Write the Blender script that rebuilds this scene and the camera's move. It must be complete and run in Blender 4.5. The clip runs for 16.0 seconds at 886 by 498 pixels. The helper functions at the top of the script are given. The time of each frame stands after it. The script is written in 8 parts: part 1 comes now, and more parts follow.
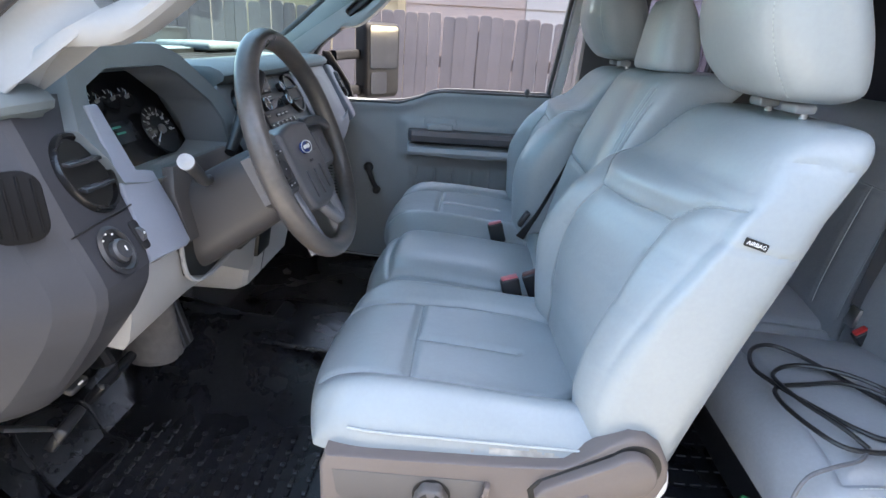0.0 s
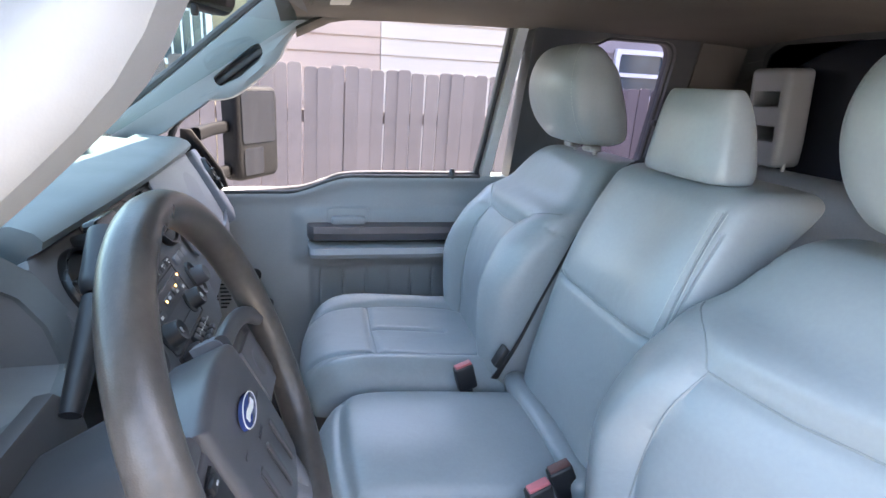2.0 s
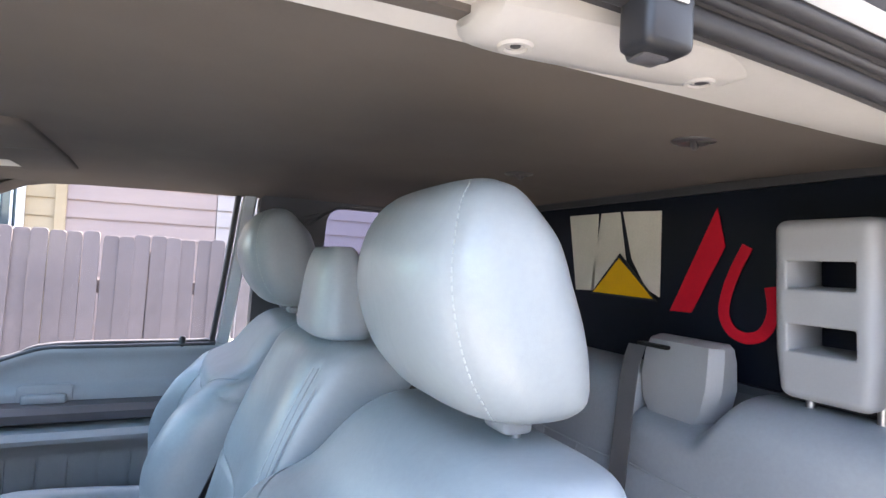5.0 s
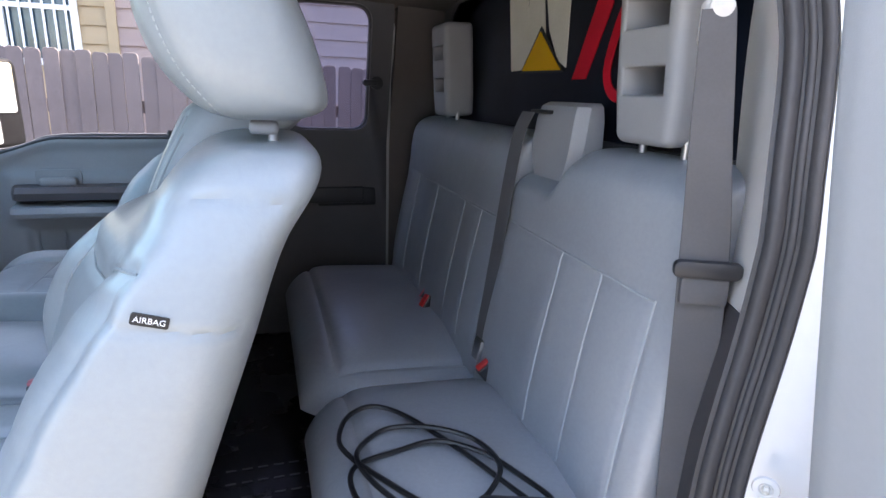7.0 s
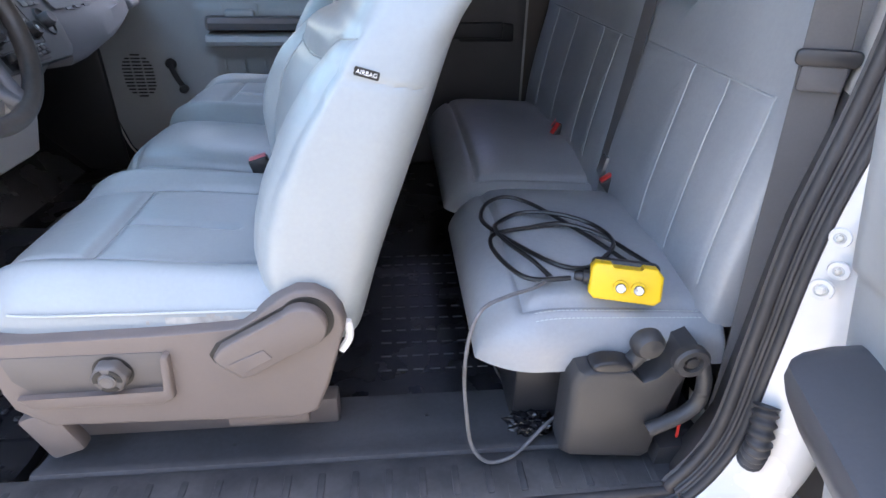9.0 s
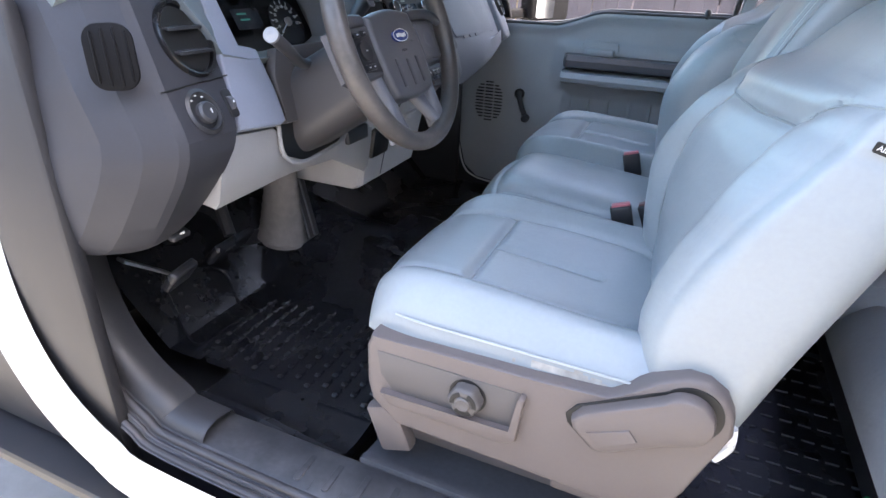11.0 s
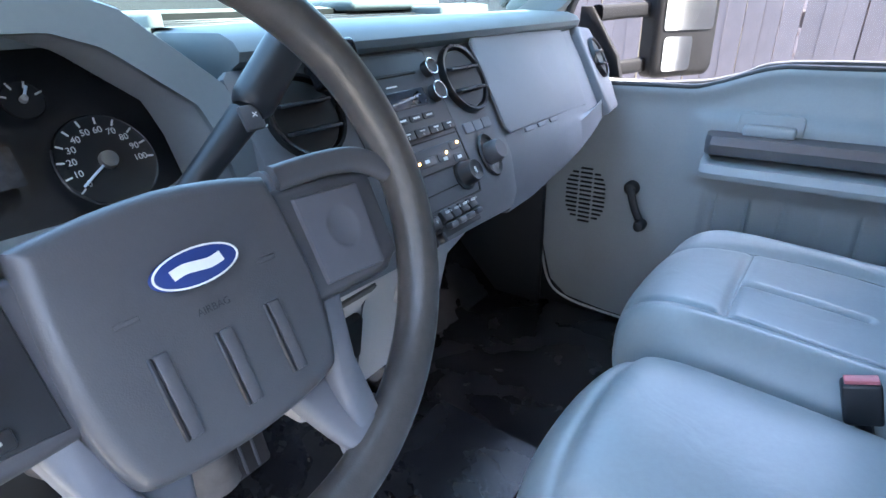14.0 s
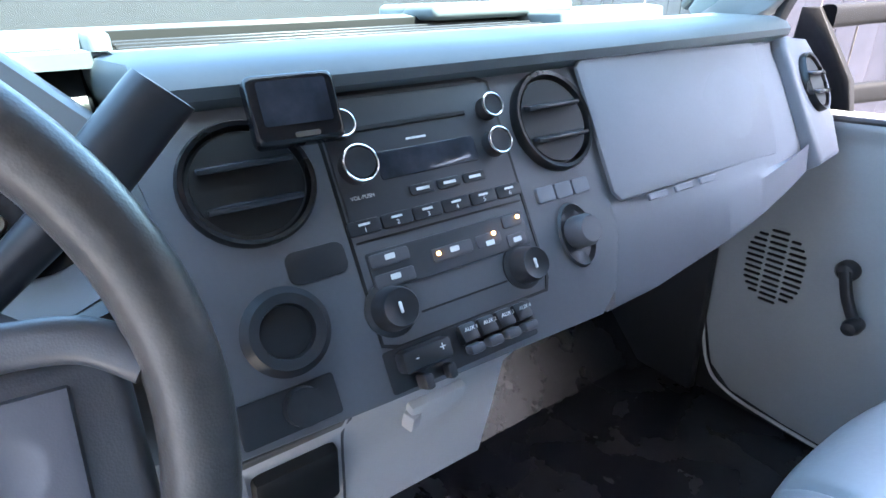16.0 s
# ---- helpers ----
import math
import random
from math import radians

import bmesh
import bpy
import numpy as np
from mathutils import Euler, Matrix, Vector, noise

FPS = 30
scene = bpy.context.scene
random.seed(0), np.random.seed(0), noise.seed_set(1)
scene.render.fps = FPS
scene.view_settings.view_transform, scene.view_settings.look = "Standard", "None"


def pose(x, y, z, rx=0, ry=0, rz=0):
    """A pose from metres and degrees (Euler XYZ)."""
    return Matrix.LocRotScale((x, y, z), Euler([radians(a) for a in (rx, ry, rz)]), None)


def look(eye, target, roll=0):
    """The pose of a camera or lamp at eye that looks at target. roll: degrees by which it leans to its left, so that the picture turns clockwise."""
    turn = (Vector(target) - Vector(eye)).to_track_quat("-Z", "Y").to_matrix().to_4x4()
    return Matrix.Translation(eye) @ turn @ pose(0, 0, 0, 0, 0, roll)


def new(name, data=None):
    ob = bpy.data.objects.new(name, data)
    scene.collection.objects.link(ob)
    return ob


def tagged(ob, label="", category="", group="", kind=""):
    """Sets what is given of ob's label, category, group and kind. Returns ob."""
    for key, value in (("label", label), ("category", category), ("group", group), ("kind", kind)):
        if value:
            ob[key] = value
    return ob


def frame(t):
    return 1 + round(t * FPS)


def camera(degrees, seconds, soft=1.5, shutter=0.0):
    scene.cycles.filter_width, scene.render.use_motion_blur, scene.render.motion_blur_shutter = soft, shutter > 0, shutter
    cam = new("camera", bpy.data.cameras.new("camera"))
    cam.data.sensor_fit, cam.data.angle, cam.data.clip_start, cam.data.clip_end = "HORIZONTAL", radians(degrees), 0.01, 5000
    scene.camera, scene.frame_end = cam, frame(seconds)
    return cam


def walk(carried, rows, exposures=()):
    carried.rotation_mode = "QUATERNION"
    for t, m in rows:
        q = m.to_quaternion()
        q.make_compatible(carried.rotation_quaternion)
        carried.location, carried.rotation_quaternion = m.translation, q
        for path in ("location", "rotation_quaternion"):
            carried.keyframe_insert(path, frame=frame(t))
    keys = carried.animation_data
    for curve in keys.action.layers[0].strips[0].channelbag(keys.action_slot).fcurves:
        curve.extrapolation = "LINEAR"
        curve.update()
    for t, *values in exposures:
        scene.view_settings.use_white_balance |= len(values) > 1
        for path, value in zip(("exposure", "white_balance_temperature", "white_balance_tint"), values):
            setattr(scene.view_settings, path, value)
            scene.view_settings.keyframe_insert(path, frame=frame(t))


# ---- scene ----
cam = camera(76.7, 16.0)
PATH = [
    (0, (0.014, -1.427, 1.635), (-0.060, 0.443, 0.930), 3.3),
    (0.5, (-0.081, -1.265, 1.660), (-0.099, 0.589, 0.912), 3.5),
    (1, (-0.141, -1.109, 1.681), (-0.086, 0.749, 0.944), 3.2),
    (1.5, (-0.213, -0.986, 1.727), (0.021, 0.885, 1.060), 3.0),
    (2, (-0.220, -0.906, 1.728), (0.227, 0.960, 1.161), 3.1),
    (2.5, (-0.200, -0.883, 1.733), (0.411, 0.990, 1.395), 2.7),
    (3, (-0.186, -0.880, 1.734), (0.502, 0.996, 1.652), 2.3),
    (3.2, (-0.178, -0.883, 1.736), (0.542, 0.983, 1.716), 2.3),
    (5.3, (0.264, -1.039, 1.719), (1.139, 0.758, 1.789), 2.0),
    (5.5, (0.304, -1.059, 1.715), (1.197, 0.729, 1.790), 0.3),
    (6, (0.400, -1.116, 1.688), (1.376, 0.630, 1.672), -0.8),
    (6.5, (0.469, -1.176, 1.653), (1.324, 0.611, 1.380), -0.2),
    (7, (0.506, -1.237, 1.608), (1.106, 0.596, 1.078), 2.0),
    (7.5, (0.521, -1.301, 1.582), (0.941, 0.516, 0.861), 2.1),
    (8, (0.511, -1.359, 1.570), (0.839, 0.427, 0.731), 2.2),
    (8.5, (0.498, -1.396, 1.556), (0.750, 0.354, 0.622), 1.7),
    (9, (0.433, -1.441, 1.553), (0.595, 0.298, 0.580), 0.8),
    (9.5, (0.318, -1.483, 1.557), (0.325, 0.262, 0.580), -0.4),
    (10, (0.236, -1.485, 1.562), (0.025, 0.255, 0.598), -0.9),
    (10.2, (0.231, -1.470, 1.560), (-0.116, 0.257, 0.614), -0.2),
    (12.3, (0.095, -1.130, 1.525), (-0.688, 0.505, 0.683), 3.6),
    (12.5, (0.083, -1.065, 1.525), (-0.701, 0.572, 0.684), 3.1),
    (13, (0.081, -0.836, 1.535), (-0.864, 0.717, 0.701), 1.2),
    (13.5, (0.049, -0.697, 1.562), (-1.004, 0.799, 0.753), -1.4),
    (14, (0.006, -0.601, 1.577), (-1.055, 0.892, 0.771), -1.2),
    (14.5, (-0.026, -0.536, 1.587), (-1.194, 0.870, 0.775), -0.8),
    (15, (-0.027, -0.457, 1.599), (-1.337, 0.816, 0.784), -0.6),
    (15.5, (-0.064, -0.354, 1.594), (-1.446, 0.837, 0.771), -0.4),
    (16, (-0.052, -0.270, 1.587), (-1.580, 0.739, 0.784), -1.9),
]
EXPOSURES = [(0.0, 3.55, 7450, 10), (1.5, 4.05, 7650, 12), (3.0, 4.15, 7850, 16), (5.5, 3.85, 7250, 15), (7.0, 3.5, 7250, 15), (10.0, 3.65, 7300, 15), (12.5, 3.75, 7100, 12), (13.5, 4.3, 6750, 10), (14.5, 4.5, 6500, 8), (16.0, 4.8, 6650, 11)]
walk(cam, [(t, look(eye, target, roll)) for t, eye, target, roll in PATH], EXPOSURES)

from mathutils.bvhtree import BVHTree
# ---- daylight ----
SUN_ELEV, SUN_ROT = 56.0, 76.0
world = bpy.data.worlds.new("sky")
scene.world = world
world.use_nodes = True
wn = world.node_tree.nodes
sky = wn.new("ShaderNodeTexSky")
sky.sky_type, sky.sun_disc = "NISHITA", False
sky.sun_elevation, sky.sun_rotation = radians(SUN_ELEV), radians(SUN_ROT)
sky.air_density, sky.dust_density = 1.0, 1.5
world.node_tree.links.new(sky.outputs[0], wn["Background"].inputs[0])
wn["Background"].inputs[1].default_value = 0.15
sun = new("sun", bpy.data.lights.new("sun", "SUN"))
sun.data.energy, sun.data.angle, sun.data.color = 4.5, radians(1.0), (1.0, 0.95, 0.88)
SUN_DIR = Vector((math.sin(radians(SUN_ROT)) * math.cos(radians(SUN_ELEV)), math.cos(radians(SUN_ROT)) * math.cos(radians(SUN_ELEV)), math.sin(radians(SUN_ELEV))))
sun.matrix_basis = look(SUN_DIR * 30, (0, 0, 0))


# ---- materials ----
def material(name, colour, rough=0.5, metal=0.0, vary=0.12, grain=900.0, bump=0.06, blotch=7.0, spec=0.5, island=0.0, coat=0.0, second=None, depth=0.001, crease=0.0):
    """Paint, plastic, leather, wood: colour with two scales of variation and a fine relief."""
    m = bpy.data.materials.new(name)
    m.use_nodes = True
    nt, n, l = m.node_tree, m.node_tree.nodes, m.node_tree.links
    b = n["Principled BSDF"]
    b.inputs["Roughness"].default_value, b.inputs["Metallic"].default_value = rough, metal
    b.inputs["Specular IOR Level"].default_value = spec
    b.inputs["Coat Weight"].default_value = coat
    tc = n.new("ShaderNodeTexCoord")
    big, fine = n.new("ShaderNodeTexNoise"), n.new("ShaderNodeTexNoise")
    big.inputs["Scale"].default_value, big.inputs["Detail"].default_value = blotch, 5.0
    fine.inputs["Scale"].default_value, fine.inputs["Detail"].default_value = grain * 0.2, 3.0
    for t in (big, fine):
        l.new(tc.outputs["Object"], t.inputs["Vector"])
    mix = n.new("ShaderNodeMixRGB")
    c2 = second if second else tuple(c * (1 - vary) for c in colour)
    mix.inputs[1].default_value, mix.inputs[2].default_value = (*colour, 1), (*c2, 1)
    ramp = n.new("ShaderNodeValToRGB")
    ramp.color_ramp.elements[0].position, ramp.color_ramp.elements[1].position = 0.38, 0.66
    l.new(big.outputs["Fac"], ramp.inputs[0])
    l.new(ramp.outputs[0], mix.inputs[0])
    mix2 = n.new("ShaderNodeMixRGB")
    mix2.blend_type = "MULTIPLY"
    mix2.inputs[0].default_value = min(1.0, vary * 1.5)
    l.new(mix.outputs[0], mix2.inputs[1])
    l.new(fine.outputs["Fac"], mix2.inputs[2])
    last = mix2.outputs[0]
    if island:
        info, mp, mul = n.new("ShaderNodeObjectInfo"), n.new("ShaderNodeMapRange"), n.new("ShaderNodeMixRGB")
        mp.inputs["To Min"].default_value, mp.inputs["To Max"].default_value = 1.0 - island, 1.0 + island
        mul.blend_type = "MULTIPLY"
        mul.inputs[0].default_value = 1.0
        l.new(info.outputs["Random"], mp.inputs["Value"])
        l.new(last, mul.inputs[1])
        l.new(mp.outputs[0], mul.inputs[2])
        last = mul.outputs[0]
    l.new(last, b.inputs["Base Color"])
    rr = n.new("ShaderNodeMapRange")
    rr.inputs["To Min"].default_value, rr.inputs["To Max"].default_value = max(0.02, rough - 0.07), min(1.0, rough + 0.07)
    l.new(big.outputs["Fac"], rr.inputs["Value"])
    l.new(rr.outputs[0], b.inputs["Roughness"])
    if bump:
        v, bp = n.new("ShaderNodeTexVoronoi"), n.new("ShaderNodeBump")
        v.inputs["Scale"].default_value = grain
        l.new(tc.outputs["Object"], v.inputs["Vector"])
        bp.inputs["Strength"].default_value, bp.inputs["Distance"].default_value = bump, depth
        l.new(v.outputs["Distance"], bp.inputs["Height"])
        l.new(bp.outputs[0], b.inputs["Normal"])
        if crease:
            nz, b2 = n.new("ShaderNodeTexNoise"), n.new("ShaderNodeBump")
            nz.inputs["Scale"].default_value, nz.inputs["Detail"].default_value, nz.inputs["Distortion"].default_value = 11.0, 4.0, 0.8
            b2.inputs["Strength"].default_value, b2.inputs["Distance"].default_value = crease, 0.012
            l.new(tc.outputs["Object"], nz.inputs["Vector"])
            l.new(nz.outputs["Fac"], b2.inputs["Height"])
            l.new(b2.outputs[0], bp.inputs["Normal"])
    return m


def glass_material(name, tint=(0.9, 0.95, 0.93), haze=0.0, gloss=0.7):
    m = bpy.data.materials.new(name)
    m.use_nodes = True
    n, l = m.node_tree.nodes, m.node_tree.links
    n.remove(n["Principled BSDF"])
    tr, gl, mx = n.new("ShaderNodeBsdfTransparent"), n.new("ShaderNodeBsdfGlossy"), n.new("ShaderNodeMixShader")
    lw, pw, fr = n.new("ShaderNodeLayerWeight"), n.new("ShaderNodeMath"), n.new("ShaderNodeMapRange")
    tr.inputs[0].default_value = (*tint, 1)
    gl.inputs["Roughness"].default_value = 0.02
    lw.inputs["Blend"].default_value = 0.5
    pw.operation = "POWER"
    pw.inputs[1].default_value = 5.0
    fr.inputs["To Min"].default_value, fr.inputs["To Max"].default_value = 0.015, gloss
    l.new(lw.outputs["Facing"], pw.inputs[0])
    l.new(pw.outputs[0], fr.inputs["Value"])
    l.new(fr.outputs[0], mx.inputs[0])
    l.new(tr.outputs[0], mx.inputs[1])
    l.new(gl.outputs[0], mx.inputs[2])
    last = mx.outputs[0]
    if haze:
        df, mh, nz = n.new("ShaderNodeBsdfDiffuse"), n.new("ShaderNodeMixShader"), n.new("ShaderNodeTexNoise")
        df.inputs[0].default_value = (0.8, 0.78, 0.74, 1)
        nz.inputs["Scale"].default_value = 6.0
        mp = n.new("ShaderNodeMapRange")
        mp.inputs["To Min"].default_value, mp.inputs["To Max"].default_value = haze * 0.4, haze * 1.6
        l.new(nz.outputs["Fac"], mp.inputs["Value"])
        l.new(mp.outputs[0], mh.inputs[0])
        l.new(last, mh.inputs[1])
        l.new(df.outputs[0], mh.inputs[2])
        last = mh.outputs[0]
    l.new(last, n["Material Output"].inputs["Surface"])
    return m


def glow_material(name, colour, strength):
    m = bpy.data.materials.new(name)
    m.use_nodes = True
    b = m.node_tree.nodes["Principled BSDF"]
    b.inputs["Base Color"].default_value = (*colour, 1)
    b.inputs["Emission Color"].default_value = (*colour, 1)
    b.inputs["Emission Strength"].default_value = strength
    return m


M = {
    "vinyl": material("grey_vinyl", (0.315, 0.348, 0.358), 0.31, vary=0.07, grain=700, bump=0.10, blotch=5, depth=0.0006, crease=0.16),
    "vinyl_rear": material("rear_grey_vinyl", (0.315, 0.330, 0.346), 0.36, vary=0.10, grain=700, bump=0.10, blotch=5, depth=0.0006, crease=0.18),
    "vinyl_worn": material("worn_vinyl", (0.56, 0.53, 0.48), 0.6, vary=0.3, grain=300, bump=0.25, blotch=40),
    "seam": material("seam_thread", (0.29, 0.32, 0.32), 0.7, vary=0.1, grain=1500, bump=0.0),
    "welt": material("vinyl_welt", (0.375, 0.395, 0.405), 0.55, vary=0.1, grain=1500, bump=0.0),
    "stitch": material("thread", (0.46, 0.49, 0.49), 0.7, vary=0.1, grain=1500, bump=0.0),
    "plastic_seat": material("warm_grey_plastic", (0.150, 0.124, 0.114), 0.5, vary=0.06, grain=1200, bump=0.08, depth=0.0004),
    "plastic_seat_dark": material("dark_warm_grey_plastic", (0.11, 0.10, 0.096), 0.5, vary=0.06, grain=1200, bump=0.08, depth=0.0004),
    "column": material("brown_grey_plastic", (0.060, 0.056, 0.058), 0.45, vary=0.06, grain=1200, bump=0.08, depth=0.0004),
    "plastic_dark": material("dark_grey_plastic", (0.092, 0.090, 0.098), 0.45, vary=0.1, grain=1200, bump=0.08, depth=0.0004),
    "stack": material("stack_plastic", (0.128, 0.130, 0.140), 0.5, vary=0.08, grain=1200, bump=0.08, depth=0.0004),
    "radio": material("radio_plastic", (0.048, 0.049, 0.054), 0.42, vary=0.08, grain=1200, bump=0.04, depth=0.0004),
    "switch_face": material("switch_panel_plastic", (0.125, 0.125, 0.142), 0.42, vary=0.06, grain=900, bump=0.05, depth=0.0005),
    "hub": material("hub_plastic", (0.088, 0.087, 0.094), 0.36, vary=0.08, grain=900, bump=0.12, depth=0.0005),
    "plastic_mid": material("mid_grey_plastic", (0.16, 0.165, 0.185), 0.5, vary=0.06, grain=1200, bump=0.08, depth=0.0004),
    "plastic_pod": material("pod_plastic", (0.038, 0.039, 0.046), 0.55, spec=0.3, vary=0.08, grain=1200, bump=0.1, depth=0.0004),
    "plastic_glove": material("glovebox_plastic", (0.172, 0.176, 0.196), 0.5, vary=0.05, grain=1200, bump=0.08, depth=0.0004),
    "plastic_light": material("light_grey_plastic", (0.315, 0.315, 0.318), 0.5, vary=0.05, grain=1200, bump=0.06, depth=0.0004),
    "silver": material("silver_trim", (0.235, 0.255, 0.31), 0.36, vary=0.05, grain=900, bump=0.02),
    "pad": material("dash_pad", (0.118, 0.142, 0.150), 0.5, vary=0.06, grain=900, bump=0.10, depth=0.0005),
    "door": material("door_panel", (0.34, 0.36, 0.372), 0.5, vary=0.06, grain=900, bump=0.10, depth=0.0005),
    "door_pale": material("pale_rear_door_trim", (0.40, 0.41, 0.42), 0.5, vary=0.05, grain=900, bump=0.1, depth=0.0005),
    "door_dark": material("rear_door_panel", (0.085, 0.082, 0.085), 0.55, vary=0.08, grain=900, bump=0.1, depth=0.0005),
    "black": material("black_plastic", (0.024, 0.024, 0.027), 0.42, vary=0.1, grain=1200, bump=0.06, depth=0.0004),
    "gloss_black": material("glossy_black", (0.012, 0.012, 0.014), 0.12, vary=0.1, grain=300, bump=0.0),
    "rubber": material("black_rubber_mat", (0.014, 0.015, 0.019), 0.27, vary=0.45, grain=500, bump=0.25, blotch=9, second=(0.030, 0.031, 0.035)),
    "vent_black": material("vent_black", (0.011, 0.011, 0.012), 0.28, vary=0.1, grain=1200, bump=0.03, depth=0.0004),
    "hood_skin": material("hood_skin", (0.135, 0.155, 0.168), 0.5, vary=0.06, grain=900, bump=0.10, depth=0.0005),
    "pillar_grey": material("grey_pillar_trim", (0.30, 0.305, 0.31), 0.5, vary=0.05, grain=900, bump=0.08, depth=0.0005),
    # darker metal colour dims the reflections in the door mirror
    "mirror_dim": material("dimmed_mirror_glass", (0.42, 0.44, 0.44), 0.03, metal=1.0, vary=0.0, bump=0.0),
    "console": material("cream_grey_plastic", (0.50, 0.485, 0.475), 0.5, vary=0.05, grain=1200, bump=0.06, depth=0.0004),
    "lining": material("bezel_plastic", (0.19, 0.20, 0.215), 0.5, vary=0.05, grain=1200, bump=0.06, depth=0.0004),
    "smoked": material("smoked_lens", (0.020, 0.021, 0.024), 0.22, vary=0.2, grain=300, bump=0.0),
    "dial_print": material("dial_print", (0.62, 0.63, 0.64), 0.5, vary=0.03, bump=0.0),
    "seal": material("rubber_seal", (0.055, 0.053, 0.057), 0.55, vary=0.2, grain=600, bump=0.1),
    "sill": material("scuffed_sill_plastic", (0.040, 0.042, 0.048), 0.45, vary=0.3, grain=500, bump=0.15, blotch=12, second=(0.085, 0.085, 0.09)),
    "headliner": material("headliner_cloth", (0.148, 0.128, 0.115), 0.95, vary=0.06, grain=1400, bump=0.3, spec=0.1),
    "trim_cream": material("pillar_trim", (0.52, 0.50, 0.475), 0.55, vary=0.04, grain=900, bump=0.08, depth=0.0005),
    "white_paint": material("white_car_paint", (0.64, 0.64, 0.63), 0.25, vary=0.05, grain=200, bump=0.0, coat=0.6),
    "chrome": material("chrome", (0.75, 0.76, 0.78), 0.14, metal=1.0, vary=0.05, bump=0.0),
    "steel": material("bare_steel", (0.55, 0.55, 0.55), 0.3, metal=1.0, vary=0.1, bump=0.05),
    "red": material("red_plastic", (0.62, 0.035, 0.03), 0.4, vary=0.08, bump=0.0),
    "red_dark": material("brownish_red_plastic", (0.16, 0.07, 0.065), 0.4, vary=0.1, bump=0.0),
    "red_faded": material("faded_red_button", (0.62, 0.17, 0.19), 0.4, vary=0.1, bump=0.0),
    "webbing": material("seat_belt_webbing", (0.095, 0.092, 0.095), 0.75, vary=0.12, grain=1600, bump=0.35),
    "yellow": material("yellow_plastic", (0.80, 0.50, 0.012), 0.42, vary=0.06, grain=500, bump=0.05),
    "cable_grey": material("worn_grey_cable", (0.16, 0.16, 0.17), 0.4, vary=0.25, bump=0.0, blotch=40),
    "cable": material("black_cable", (0.014, 0.014, 0.015), 0.35, vary=0.1, bump=0.0),
    "navy": material("navy_black_panel", (0.004, 0.007, 0.015), 0.42, vary=0.2, grain=300, bump=0.03, spec=0.2),
    "decal_white": material("cream_decal", (0.78, 0.73, 0.62), 0.6, vary=0.1, bump=0.0, spec=0.2),
    "decal_yellow": material("yellow_decal", (0.85, 0.45, 0.012), 0.6, vary=0.06, bump=0.0, spec=0.2),
    "decal_red": material("red_decal", (0.62, 0.010, 0.028), 0.6, vary=0.1, bump=0.0, spec=0.2),
    "decal_black": material("black_decal", (0.008, 0.008, 0.008), 0.5, vary=0.1, bump=0.0),
    "blue": material("blue_enamel", (0.03, 0.055, 0.20), 0.2, vary=0.05, bump=0.0),
    "white": material("white_print", (0.80, 0.80, 0.78), 0.5, vary=0.03, bump=0.0),
    "paper": material("printed_label", (0.70, 0.66, 0.58), 0.6, vary=0.06, bump=0.0),
    "ink": material("print_ink", (0.12, 0.11, 0.10), 0.6, vary=0.1, bump=0.0),
    "mirror": material("mirror_glass", (0.85, 0.87, 0.88), 0.02, metal=1.0, vary=0.0, bump=0.0),
    "shell_black": material("door_mirror_plastic", (0.008, 0.008, 0.009), 0.6, vary=0.15, grain=900, bump=0.15, spec=0.1),
    "fence": material("weathered_fence_wood", (0.140, 0.117, 0.119), 0.85, vary=0.25, grain=120, bump=0.4, blotch=3, island=0.09, second=(0.116, 0.098, 0.100)),
    "siding": material("pink_siding", (0.28, 0.205, 0.178), 0.7, vary=0.06, grain=60, bump=0.1, blotch=1.5),
    "siding_white": material("pale_siding", (0.33, 0.285, 0.265), 0.7, vary=0.06, grain=60, bump=0.1, blotch=1.5),
    "siding_tan": material("tan_siding", (0.35, 0.26, 0.15), 0.7, vary=0.08, grain=60, bump=0.1, blotch=1.5),
    "frame_white": material("white_window_frame", (0.74, 0.76, 0.76), 0.5, vary=0.05, bump=0.0),
    "roof": material("dark_shingles", (0.07, 0.07, 0.075), 0.9, vary=0.3, grain=30, bump=0.4),
    "concrete": material("concrete_drive", (0.215, 0.208, 0.196), 0.85, vary=0.2, grain=90, bump=0.4, blotch=0.8),
    "needle": material("pale_needle", (0.60, 0.72, 0.82), 0.4, vary=0.0, bump=0.0),
    "screen": material("dark_screen", (0.02, 0.024, 0.032), 0.10, vary=0.2, blotch=30, bump=0.0, second=(0.05, 0.055, 0.07)),
    "green": material("green_tag", (0.02, 0.28, 0.10), 0.5, vary=0.1, bump=0.0),
    "glass": glass_material("window_glass", (0.84, 0.82, 0.84)),
    "glass_tinted": glass_material("tinted_window_glass", (0.34, 0.32, 0.42)),
    "vane": material("vent_vane", (0.035, 0.036, 0.040), 0.22, vary=0.1, grain=1200, bump=0.02, depth=0.0004),
    "bracket": material("black_grained_plastic", (0.040, 0.040, 0.043), 0.46, vary=0.12, grain=1200, bump=0.10, depth=0.0004),
    "glass_dusty": glass_material("dusty_windshield", (0.44, 0.57, 0.57), haze=0.025, gloss=0.35),
    "glass_house": material("house_window_glass", (0.05, 0.09, 0.11), 0.08, vary=0.3, bump=0.0),
    "lamp_lens": material("lamp_lens", (0.78, 0.74, 0.70), 0.25, vary=0.1, grain=400, bump=0.3),
    "amber": glow_material("amber_indicator", (1.0, 0.45, 0.10), 2.0),
    "teal": glow_material("teal_display", (0.02, 0.20, 0.17), 0.03),
}


